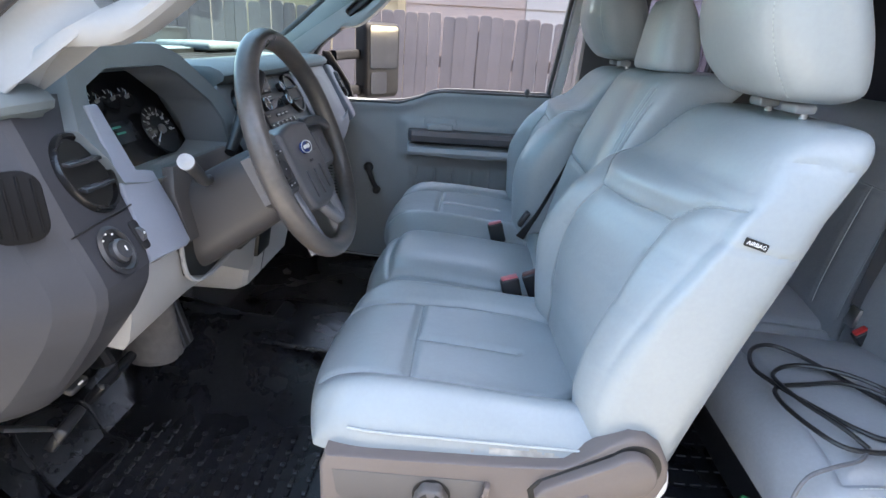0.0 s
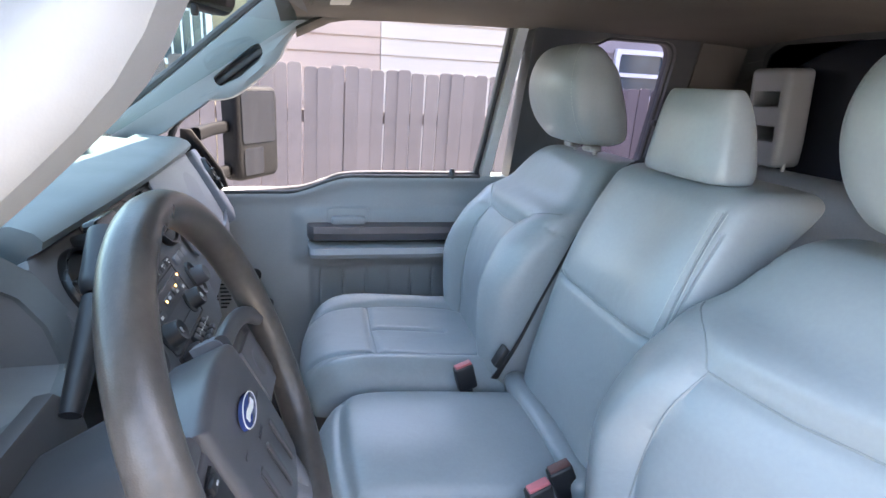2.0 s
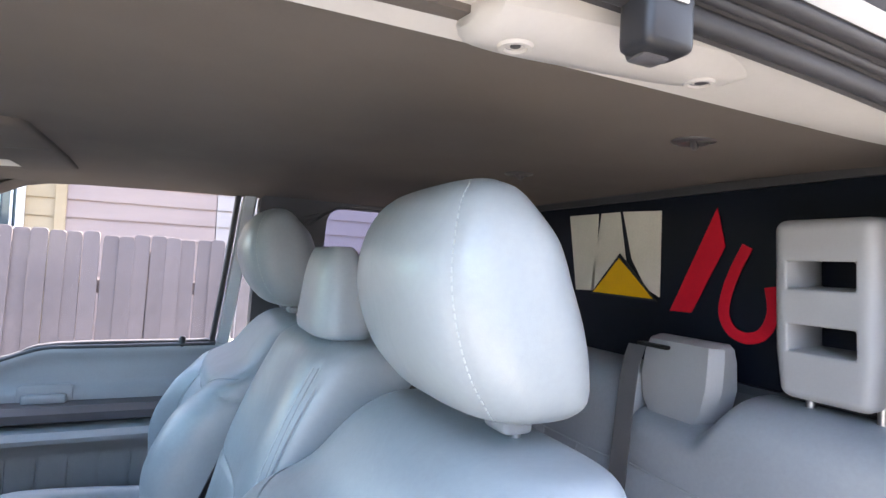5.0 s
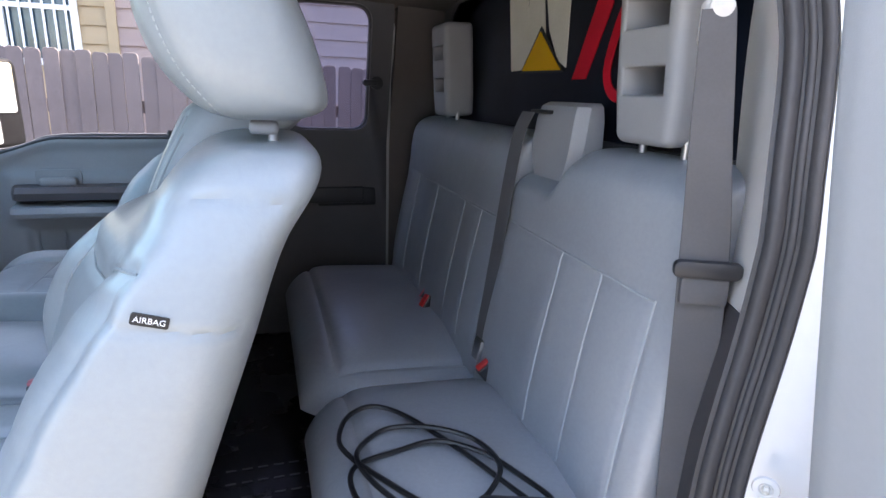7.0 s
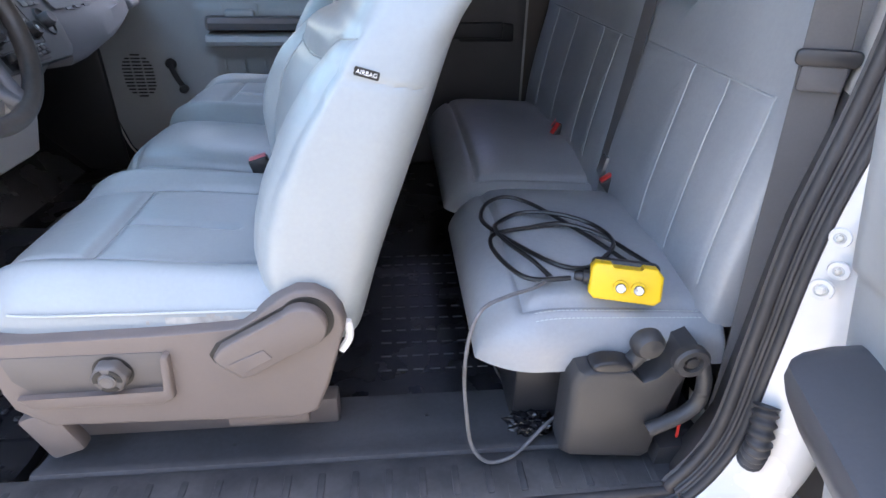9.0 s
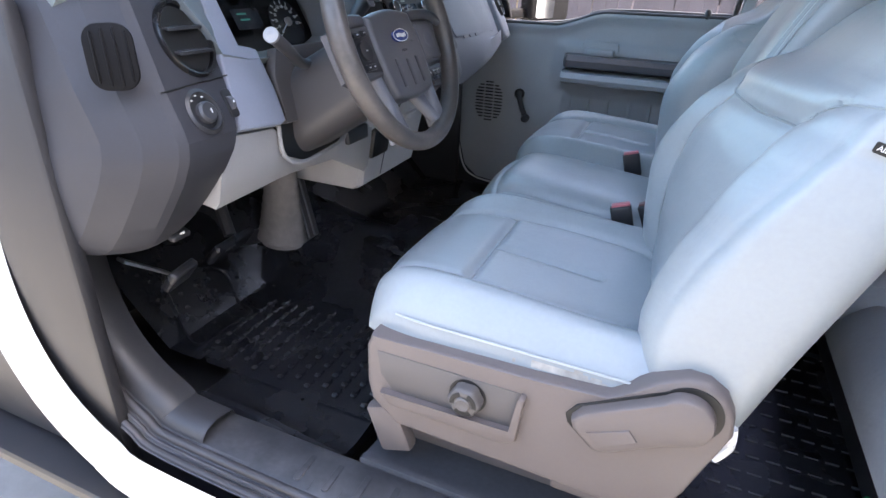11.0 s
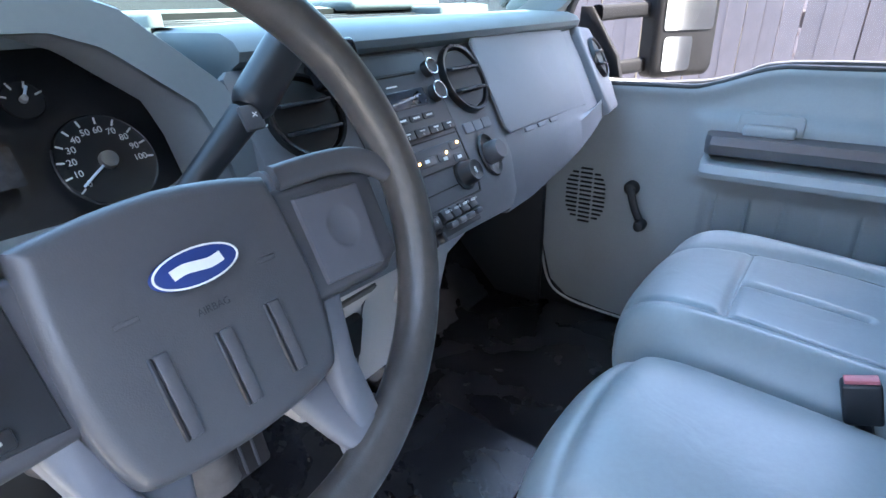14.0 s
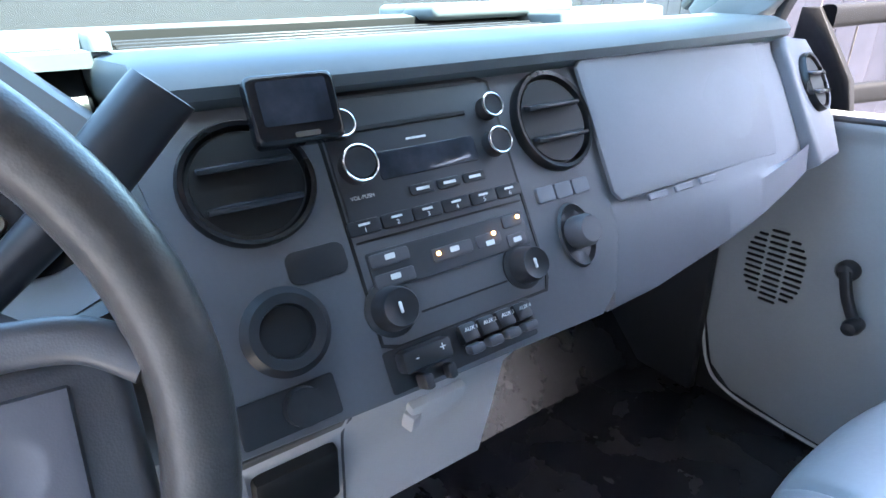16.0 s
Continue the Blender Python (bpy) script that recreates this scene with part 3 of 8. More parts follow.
structure("wall_back", back_wall(), M["door_dark"], "dark grey back wall of the cab below the window", "wall")
win = structure("window_rear", plate(rrect(1.45, 0.405, 0.06, 6), 0.006, facing((1.192, 0, 1.695), (0, -1, 0), (0, 0, 1))), M["navy"], "rear window blacked out by a navy panel with decals", "window")
part("window_frame", frame_plate(resample(rrect(1.45, 0.40, 0.06, 6), 60), resample(rrect(1.415, 0.368, 0.05, 6), 60), 0.012, facing((1.183, 0, 1.695), (0, -1, 0), (0, 0, 1))), M["seal"], win)
DEC = 1.1835


def decal(name, pts, mat, lift=0.0, label=""):
    bm = bmesh.new()
    vs = [bm.verts.new((DEC - lift, y, z)) for y, z in pts]
    bm.faces.new(vs)
    r = bmesh.ops.extrude_face_region(bm, geom=bm.faces[:])
    for v in r["geom"]:
        if isinstance(v, bmesh.types.BMVert):
            v.co.x += 0.002
    return part(name, bm, mat, win, label)


# plain pale blocks and a yellow triangle where the maker's mark is, a red slash and a red hook
decal("pale_block", [(0.296, 1.857), (0.186, 1.857), (0.186, 1.757), (0.194, 1.658), (0.259, 1.656)], M["decal_white"])
decal("pale_block", [(0.175, 1.857), (0.112, 1.857), (0.086, 1.731), (0.078, 1.684), (0.202, 1.658)], M["decal_white"])
decal("pale_block", [(0.102, 1.857), (-0.012, 1.852), (-0.016, 1.657), (0.022, 1.674), (0.069, 1.742)], M["decal_white"])
decal("triangle_edge", [(0.200, 1.650), (0.105, 1.755), (-0.012, 1.647)], M["decal_black"], 0.002)
decal("triangle", [(0.188, 1.655), (0.105, 1.743), (0.000, 1.652)], M["decal_yellow"], 0.004, "yellow triangle decal")
decal("red_slash", [(-0.045, 1.630), (-0.098, 1.631), (-0.169, 1.770), (-0.149, 1.849)], M["decal_red"], 0.0, "red slanted stripe decal")
hook = smooth_path([(DEC, -0.215, 1.770), (DEC, -0.191, 1.721), (DEC, -0.174, 1.669), (DEC, -0.173, 1.632), (DEC, -0.191, 1.605), (DEC, -0.221, 1.596), (DEC, -0.251, 1.609), (DEC, -0.267, 1.648), (DEC, -0.261, 1.695)], 6)
part("red_hook", sweep(hook, rrect(0.022, 0.004, 0.001, 1), False, (1, 0, 0)), M["decal_red"], win, "red hook-shaped decal")

settle(mark, *BACK)

# ---- windshield and its surround ----
WS = [(-0.93, 1.50), (-0.30, 1.895)]


def ws_point(s, y):
    bow = 0.10 * (y / 0.8) ** 2
    return Vector((WS[0][0] + (WS[1][0] - WS[0][0]) * s + bow, y, WS[0][1] + (WS[1][1] - WS[0][1]) * s))


bm = loft([[ws_point(s / 6, -0.80 + 1.6 * i / 24) for i in range(25)] for s in range(7)], caps=False, ring_closed=False)
structure("window_windshield", bm, M["glass_dusty"], "dusty clear windshield", "windshield")
band = loft([[ws_point(s, -0.80 + 1.6 * i / 24) + Vector((0.012, 0, -0.008)) for i in range(25)] for s in (0.985, 1.03)], caps=False, ring_closed=False)
structure("trim_windshield", band, M["seal"], "black band along the windshield top", "trim")


def pillar_y(z):
    return 0.835 - 0.2 * (z - 1.45)


PIL_OUT = [(-0.782, 1.562), (-0.679, 1.639), (-0.547, 1.745), (-0.428, 1.842), (-0.325, 1.925), (-0.24, 1.950), (-0.150, 1.925), (-0.205, 1.886), (-0.252, 1.852), (-0.285, 1.812), (-0.301, 1.778), (-0.323, 1.750), (-0.374, 1.703), (-0.440, 1.657), (-0.502, 1.648), (-0.546, 1.643), (-0.578, 1.612), (-0.612, 1.562), (-0.70, 1.530)]
PIL_SLOT = [(-0.480, 1.707), (-0.467, 1.691), (-0.440, 1.695), (-0.375, 1.748), (-0.353, 1.772), (-0.352, 1.794), (-0.368, 1.802), (-0.431, 1.753), (-0.468, 1.722)]
# passenger side pillar: one broad pale moulding with a grab slot through it
n = 90
po = resample([(p.x, p.y) for p in smooth_path([(a, b, 0) for a, b in PIL_OUT], 4, True)], n)
pi_ = resample([(p.x, p.y) for p in smooth_path([(a, b, 0) for a, b in PIL_SLOT], 4, True)], n)
cx_, cz_ = (sum(a for a, _ in PIL_SLOT) / len(PIL_SLOT), sum(b for _, b in PIL_SLOT) / len(PIL_SLOT))


def by_angle(o):
    k = min(range(n), key=lambda i: abs(math.atan2(o[i][1] - cz_, o[i][0] - cx_) - 0.6))
    return o[k:] + o[:k]


def turning(o):
    return sum(a[0] * b[1] - b[0] * a[1] for a, b in zip(o, o[1:] + o[:1])) > 0


po, pi_ = (o if turning(o) else o[::-1] for o in (po, pi_))
po, pi_ = by_angle(po), by_angle(pi_)


def broad_pillar(name, side, dx, dz, y0, label):
    """Windshield pillar as one broad moulding with a grab slot through it."""
    def py(z):
        return y0 - 0.2 * (z - 1.45)

    rings = []
    for o, f, dy in ((po, 0.0, 0.040), (po, 0.0, 0.004), (po, 0.06, -0.010), (None, 0.5, -0.016), (pi_, 0.0, -0.010), (pi_, 0.0, 0.004), (pi_, 0.0, 0.030), (None, 0.88, 0.042), (None, 0.65, 0.052), (None, 0.35, 0.054), (None, 0.12, 0.049)):
        if o is None:
            o = [(a[0] + (b[0] - a[0]) * f, a[1] + (b[1] - a[1]) * f) for a, b in zip(po, pi_)]
        elif f:
            o = [(a[0] + (b[0] - a[0]) * f, a[1] + (b[1] - a[1]) * f) for a, b in zip(po, pi_)]
        rings.append([Vector((x + dx, side * (py(z + dz) + dy), z + dz)) for x, z in o])
    pil = structure(name, loft(rings + rings[:1], caps=False), M["pillar_grey"], label, "pillar trim")
    part("edge_seal", tube([(x - 0.010 + dx, side * (py(z + dz) + 0.006), z + dz + 0.006) for x, z in PIL_OUT[:5]], 0.010, 8), M["seal"], pil)
    return pil


pil2 = broad_pillar("trim_pillar_2", 1, 0.0, 0.0, 0.835, "pale grey windshield pillar trim with a moulded grab slot")
broad_pillar("trim_pillar_3", -1, 0.030, -0.047, 0.734, "pale grey windshield pillar trim beside the open door")
part("slot_back", plate([(cx_ + (x - cx_) * 1.2, cz_ + (z - cz_) * 1.3) for x, z in pi_], 0.003, facing((0, pillar_y(1.70) + 0.034, 0), (1, 0, 0), (0, 0, 1))), M["plastic_mid"], pil2)


# ---- passenger side: front door, closed ----
def belt(x):
    return ease([(-0.70, 1.381), (-0.30, 1.386), (-0.10, 1.438), (0.40, 1.443)], x)


def door_low(x):
    return lerp([(-0.67, 1.00), (-0.655, 0.90), (-0.625, 0.79), (-0.57, 0.745), (-0.45, 0.73), (-0.2, 0.72), (0.5, 0.715)], x)


def door_y(x, z):
    y = 0.857
    y -= 0.014 * math.exp(-((z - belt(x) + 0.012) / 0.02) ** 2)
    y -= ease([(1.14, 0.0), (1.19, 0.022), (1.31, 0.022), (1.34, 0.004), (1.5, 0.0)], z) * ease([(-0.30, 0.0), (-0.24, 1.0), (0.6, 1.0)], x)
    if z < 1.15 and x > -0.24:
        y += 0.010 * ease([(1.13, 1.0), (1.15, 0.0)], z) * ease([(-0.24, 0.0), (-0.22, 1.0)], x)
        for k in range(9):
            xr = -0.205 + 0.075 * k
            if z < 1.128:
                y += 0.006 * math.exp(-((x - xr) / 0.0035) ** 2)
    return y


xs = [-0.668 + 1.085 * i / 220 for i in range(221)]
bm = loft([[Vector((x, door_y(x, z), z)) for z in [door_low(x) + (belt(x) - door_low(x)) * j / 70 for j in range(71)]] + [Vector((x, 0.93, belt(x))), Vector((x, 0.93, door_low(x)))] for x in xs])
door = structure("door_1", bm, M["door"], "closed front passenger door with moulded grey panel", "door")
part("rim_edge", tube([(-0.668, 0.851, 0.98), (-0.662, 0.850, 0.92), (-0.630, 0.850, 0.79), (-0.572, 0.850, 0.742), (-0.45, 0.850, 0.727), (-0.2, 0.850, 0.718)], 0.004, 8), M["white_paint"], door)
bm = loft([[Vector((x, y + 0.0, z)) for y, z in sec] for x, sec in [(xx, [(0.855, 1.236), (0.80 - dd, 1.240), (0.772 - dd, 1.250), (0.768 - dd, 1.272), (0.785 - dd, 1.288), (0.855, 1.293)]) for xx, dd in ((-0.243, -0.06), (-0.236, -0.02), (-0.222, 0.0), (0.1, 0.0), (0.405, 0.0))]])
part("armrest", bm, M["plastic_dark"], door, "dark grey armrest pad")
bm = loft([[Vector((x, y, z)) for y, z in [(0.855, 1.176), (0.775 - dd, 1.192), (0.745 - dd, 1.200), (0.738 - dd, 1.214), (0.748 - dd, 1.230), (0.855, 1.236)]] for x, dd in ((-0.240, -0.05), (-0.233, -0.01), (-0.22, 0.0), (0.1, 0.0), (0.405, 0.0))])
part("armrest_lip", bm, M["door"], door)
part("latch_handle", box((-0.115, 0.826, 1.300), (0.105, 0.03, 0.026), 0.008, 3), M["door"], door)
part("latch_bezel", plate(rrect(0.13, 0.052, 0.012, 4), 0.006, facing((-0.115, 0.838, 1.312), (1, 0, 0), (0, 0, 1)), 0.003), M["door"], door)
bm = bmesh.new()
lathe([(0.0, 0.0), (0.020, 0.0), (0.020, 0.012), (0.014, 0.020), (0.0, 0.022)], facing((-0.405, 0.852, 1.118), (1, 0, 0), (0, 0, 1)), 18, bm)
sweep(smooth_path([(-0.405, 0.834, 1.120), (-0.388, 0.826, 1.075), (-0.368, 0.826, 1.035)], 6), rrect(0.020, 0.012, 0.005, 3), False, (0, 1, 0), bm)
lathe([(0.0, 0.0), (0.015, 0.0), (0.016, 0.02), (0.012, 0.034), (0.0, 0.036)], facing((-0.365, 0.832, 1.030), (1, 0, 0), (0, 0, 1)), 18, bm)
part("window_crank", bm, M["black"], door, "black window winder handle")
bm = lathe([(0.0, 0.0), (0.011, 0.0), (0.010, 0.028), (0.006, 0.034), (0.0, 0.034)], pose(0.218, 0.853, 1.430), 14)
part("lock_knob", bm, M["black"], door)
# speaker grille: dark slots in three columns
lib = box((0, 0, 0), (0.030, 0.006, 0.0055), 0.002, 1)
slot = bpy.data.meshes.new("slot")
lib.to_mesh(slot)
lib.free()
slot.materials.append(M["decal_black"])
for r in range(13):
    z = 1.150 - 0.0128 * r
    half = math.sqrt(max(0.0, 1 - ((z - 1.073) / 0.085) ** 2)) * 0.062
    for c in (-1, 0, 1):
        x0, x1 = max(-half, c * 0.040 - 0.0175), min(half, c * 0.040 + 0.0175)
        if x1 - x0 > 0.008:
            s = new("slot", slot)
            s.location = (-0.535 + (x0 + x1) / 2, 0.8555, z)
            s.scale = ((x1 - x0) / 0.030, 1, 1)
            s.parent = door

# front side window: glass, black channel and the white door frame behind
OUT = [(-0.60, 1.385), (-0.31, 1.388), (-0.20, 1.410), (-0.10, 1.440), (0.285, 1.446), (0.302, 1.46), (0.343, 1.88), (0.333, 1.903), (0.31, 1.908), (-0.08, 1.898), (-0.20, 1.880), (-0.31, 1.82), (-0.60, 1.575)]
opath = [Vector((p.x, wall_y(p.z) + 0.018, p.z)) for p in smooth_path([(x, 0, z) for x, z in OUT], 4, True)]
w1 = structure("window_1", sweep(opath, rrect(0.016, 0.03, 0.006, 2), True, (0, 1, 0)), M["seal"], "front passenger side window in a black rubber channel", "window")
bm = bmesh.new()
bm.faces.new([bm.verts.new((x, wall_y(z) + 0.02, z)) for x, z in OUT])
part("pane", bm, M["glass"], w1)
bm = loft([[Vector((x + s, wall_y(z) + dy, z)) for s, dy in ((0.0, 0.012), (0.004, -0.004), (0.034, -0.004), (0.040, 0.012), (0.040, 0.05), (0.0, 0.05))] for x, z in ((0.305, 1.40), (0.315, 1.46), (0.354, 1.86), (0.359, 1.905))])
structure("trim_belt_line", tube([(-0.56 + 0.87 * i / 40, 0.8485, belt(-0.56 + 0.87 * i / 40) - 0.0015) for i in range(41)], 0.0065, 8, 0), M["seal"], "black rubber weatherstrip along the door top", "seal")
structure("trim_door_edge", bm, M["white_paint"], "white painted rear edge of the front door frame", "door frame")
bm = loft([[Vector((x, wall_y(z) + dy, z + dz)) for x, z in ((-0.26, 1.845), (-0.17, 1.888), (-0.08, 1.905), (0.10, 1.91), (0.40, 1.912), (0.60, 1.91), (0.95, 1.905), (1.16, 1.89))] for dy, dz in ((0.02, -0.018), (-0.012, -0.014), (-0.03, 0.0), (0.02, 0.02))], caps=False, ring_closed=False)
structure("trim_header_far", bm, M["headliner"], "taupe header trim above the passenger windows", "trim")

# rear access door on the passenger side, closed, dark grey
n = 80
outer = resample(rrect(0.545, 1.20, 0.03, 3), n, 0.03)
inner = [(x * 0.33 / 0.33, y) for x, y in resample(rrect(0.275, 0.410, 0.05, 6), n, 0.03)]
cx, cz = 0.675, 1.315
bm = bmesh.new()
rings = []
for o, ox, oz, dy in ((outer, cx, cz, 0.06), (outer, cx, cz, -0.018), (inner, 0.738, 1.680, -0.018), (inner, 0.738, 1.680, 0.05)):
    rings.append([Vector((ox + x, wall_y(oz + y) - 0.012 + dy, oz + y)) for x, y in o])
loft(rings, caps=False, path_closed=True, bm=bm)
rdoor = structure("door_2", bm, M["door_dark"], "closed rear access door with dark grey panel", "door")
# black boxes draw the pull bar and the shade inside its recess
part("pull_pocket", box((0.80, 0.832, 1.235), (0.22, 0.03, 0.075), 0.012, 3), M["black"], rdoor)
part("pull_bar_and_shade", box((0.715, 0.810, 1.243), (0.29, 0.016, 0.060), 0.007, 3), M["black"], rdoor)
bm = lathe([(0.0, 0.0), (0.022, 0.0), (0.022, 0.006), (0.0, 0.008)], facing((0.895, 0.755, 1.64), (1, 0, 0), (0, 0, 1)), 14)
box((0.872, 0.752, 1.64), (0.05, 0.022, 0.022), 0.008, 2, None, bm)
part("window_latch", bm, M["black"], rdoor, "black pop-out window latch")
for k in range(7):
    part("slot", box((0.72, 0.834, 1.07 - 0.014 * k), (0.12, 0.006, 0.006), 0.002, 1), M["decal_black"], rdoor)
rp = [Vector((0.738 + x, wall_y(1.68 + y) + 0.0, 1.68 + y)) for x, y in resample(rrect(0.275, 0.410, 0.05, 6), 64)]
w2 = structure("window_2", sweep(rp, rrect(0.014, 0.030, 0.005, 2), True, (0, 1, 0)), M["seal"], "rear side window of the passenger access door", "window")
bm = bmesh.new()
bm.faces.new([bm.verts.new(p + Vector((0, 0.004, 0))) for p in rp])
part("pane", bm, M["glass_tinted"], w2)
bm = sweep(smooth_path([(0.958, 0.845, 0.80), (0.958, 0.845, 1.20), (0.956, 0.84, 1.45), (0.945, 0.795, 1.65), (0.955, 0.765, 1.80), (0.925, 0.745, 1.875)], 6), rrect(0.012, 0.02, 0.005, 2), False, (1, 0, 0))
structure("seal_far", bm, material("pale_seal", (0.42, 0.42, 0.42), 0.5, vary=0.1, bump=0.0), "pale edge of the far door seal", "seal")
bm = loft([[Vector((x, wall_y(z) - 0.02, z)) for x in (0.96, 1.0, 1.06, 1.19)] + [Vector((1.19, 0.92, z)), Vector((0.96, 0.92, z))] for z in [0.66 + 1.24 * i / 20 for i in range(21)]])
structure("trim_pillar_4", bm, M["headliner"], "taupe rear corner pillar trim on the passenger side", "pillar trim")
structure("wall_far_lining", box((-0.45, 0.9305, 0.98), (1.40, 0.004, 0.76), 0.001, 1), M["black"], "dark lining inside the passenger side bodywork", "wall")
structure("roof_rail_far", box((0.42, 0.845, 1.965), (1.60, 0.20, 0.075), 0.02, 2), M["white_paint"], "white painted roof rail over the passenger windows", "truck body")
# outer skin of the passenger side below the glass
bm = loft([[Vector((x, 0.935, z)) for z in (0.45, 0.7, 1.0, 1.2, 1.375)] + [Vector((x, 0.965, z)) for z in (1.36, 1.2, 1.0, 0.7, 0.45)] for x in (-1.9, -0.6, 0.4, 1.3)])
structure("body_far_side", bm, M["white_paint"], "white bodywork of the far side", "truck body")


# ---- outside ----
bm = bmesh.new()
bmesh.ops.create_grid(bm, x_segments=40, y_segments=40, size=400)
structure("ground", bm, M["concrete"], "pale concrete driveway and yard", "ground")

# hood of the truck ahead of the windshield
bm = loft([[Vector((x, y, z - 0.05 * (abs(y) / 0.9) ** 3)) for y in [-0.92 + 1.84 * i / 20 for i in range(21)]] for x, z in ((-2.1, 1.16), (-1.7, 1.24), (-1.3, 1.30), (-1.12, 1.36), (-1.0, 1.46))], caps=False, ring_closed=False)
structure("hood", bm, M["white_paint"], "white painted hood seen past the windshield", "hood")
wiper = thing("windshield_wiper", (-0.95, 0.3, 1.50), "black windshield wiper resting on the cowl", "wiper")
part("arm", tube([(-0.99, 0.62, 1.51), (-0.93, 0.35, 1.53), (-0.90, 0.0, 1.535)], 0.008, 6), M["black"], wiper)
part("blade", tube([(-0.92, 0.50, 1.527), (-0.90, 0.15, 1.535), (-0.90, -0.2, 1.53)], 0.006, 6), M["black"], wiper)

FENCE_Y = 3.4
fence = thing("fence", (0, FENCE_Y, 0), "weathered grey-brown wooden picket fence", "fence")
random.seed(4)
W = 0.099
lib_meshes = []
for v in range(5):
    w = W - 0.0025
    h = 1.0
    out = [(-w / 2, 0), (w / 2, 0), (w / 2, h - 0.012), (w / 2 - 0.008, h - 0.004), (w / 2 - 0.02, h), (-w / 2 + 0.02, h), (-w / 2 + 0.008, h - 0.004), (-w / 2, h - 0.012)]
    bm = plate(out, 0.018, facing((0, 0, 0), (1, 0, 0), (0, 0, 1)), 0.002, None, 1)
    me = bpy.data.meshes.new("picket")
    bmesh.ops.recalc_face_normals(bm, faces=bm.faces[:])
    bm.to_mesh(me)
    bm.free()
    me.materials.append(M["fence"])
    lib_meshes.append(me)
for i in range(172):
    x = -7.6 + W * i
    ob = new("picket", lib_meshes[i % 5])
    ob.location = (x, random.uniform(-0.006, 0.006), 0.0)
    ob.rotation_euler = (random.uniform(-0.006, 0.006), radians(1.2) + random.uniform(-0.006, 0.006), random.uniform(-0.012, 0.012))
    ob.scale = (random.uniform(0.982, 1.005), 1, 1.805 - 0.028 * x * 0.6 + random.uniform(-0.012, 0.012))
    ob.parent = fence
for z in (0.4, 1.45):
    part("rail", box((1.0, FENCE_Y + 0.05, z), (17.4, 0.04, 0.09), 0.004, 1), M["fence"], fence)
for x in range(-6, 9, 2):
    part("post", box((x, FENCE_Y + 0.10, 0.85), (0.09, 0.09, 1.7), 0.004, 1), M["fence"], fence)


def siding(house, x0, x1, y, z0, z1, mat, step=0.19):
    lib = loft([[Vector((0, 0, 0)), Vector((0, -0.030, 0.0)), Vector((0, -0.006, 1.0)), Vector((0, 0, 1.0))], [Vector((1, 0, 0)), Vector((1, -0.030, 0.0)), Vector((1, -0.006, 1.0)), Vector((1, 0, 1.0))]])
    bmesh.ops.recalc_face_normals(lib, faces=lib.faces[:])
    me = bpy.data.meshes.new("siding_board")
    lib.to_mesh(me)
    lib.free()
    me.materials.append(mat)
    z = z0
    while z < z1:
        b = new("siding_board", me)
        b.location, b.scale = (x0, y - house.location.y, z), (x1 - x0, 1, step + 0.004)
        b.parent = house
        z += step


house = thing("house", (0, 6.0, 0), "neighbouring house with pink and pale lap siding", "house")
part("wall", box((1.0, 6.12, 2.0), (9.2, 0.2, 4.0), 0.01, 1), M["siding"], house)
siding(house, -0.95, 0.55, 6.0, 0.3, 3.9, M["siding"])
siding(house, 0.56, 5.5, 6.0, 0.3, 3.9, M["siding_white"])
siding(house, -3.6, -0.96, 6.0, 0.3, 3.9, M["siding_tan"])
part("corner_board", box((-0.955, 5.97, 2.1), (0.10, 0.04, 3.6), 0.004, 1), M["siding_tan"], house)
part("roof", box((1.0, 6.0, 4.10), (10.0, 1.5, 0.12), 0.02, 1, (12, 0, 0)), M["roof"], house)


def house_window(x, z, w, h, bars):
    wd = part("window", frame_plate(resample(rrect(w, h, 0.01, 2), 40), resample(rrect(w - 0.12, h - 0.12, 0.01, 2), 40), 0.06, facing((x, 5.97, z), (1, 0, 0), (0, 0, 1))), M["frame_white"], house)
    part("pane", box((x, 5.965, z), (w - 0.10, 0.01, h - 0.10), 0, 1), M["glass_house"], wd)
    part("meeting_rail", box((x, 5.945, z), (w - 0.10, 0.04, 0.05), 0.004, 1), M["frame_white"], wd)
    for i in range(bars):
        part("bar", box((x - w / 2 + w * (i + 1) / (bars + 1), 5.925, z - h * 0.2), (0.02, 0.02, h * 0.55), 0.003, 1), M["frame_white"], wd)


house_window(-1.62, 2.35, 0.72, 1.15, 6)
house_window(3.9, 1.95, 0.75, 0.62, 0)
# a second house ahead of the truck and one behind it
h2 = thing("house", (-11.0, 0.0, 0.0), "tan stucco house ahead across the yard", "house")
part("wall", box((-11.2, -1.0, 1.5), (0.3, 14.0, 3.0), 0.01, 1), material("pale_stucco", (0.30, 0.285, 0.225), 0.85, vary=0.1, grain=80, bump=0.3, blotch=1.2), h2)
part("roof", box((-11.2, -1.0, 3.15), (2.4, 15.0, 0.14), 0.02, 1, (0, -14, 0)), M["roof"], h2)
for y in (-4.0, 2.0):
    wd = part("window", frame_plate(resample(rrect(1.2, 1.1, 0.01, 2), 40), resample(rrect(1.05, 0.95, 0.01, 2), 40), 0.06, facing((-11.03, y, 1.7), (0, 1, 0), (0, 0, 1))), M["frame_white"], h2)
    part("pane", box((-11.03, y, 1.7), (0.01, 1.06, 0.96), 0, 1), M["glass_house"], wd)
sb = thing("service_body", (2.2, 0.0, 1.2), "dark navy steel service body behind the cab", "truck body")
part("headboard", box((1.62, 0.0, 1.42), (0.08, 1.90, 1.32), 0.01, 2), M["navy"], sb)
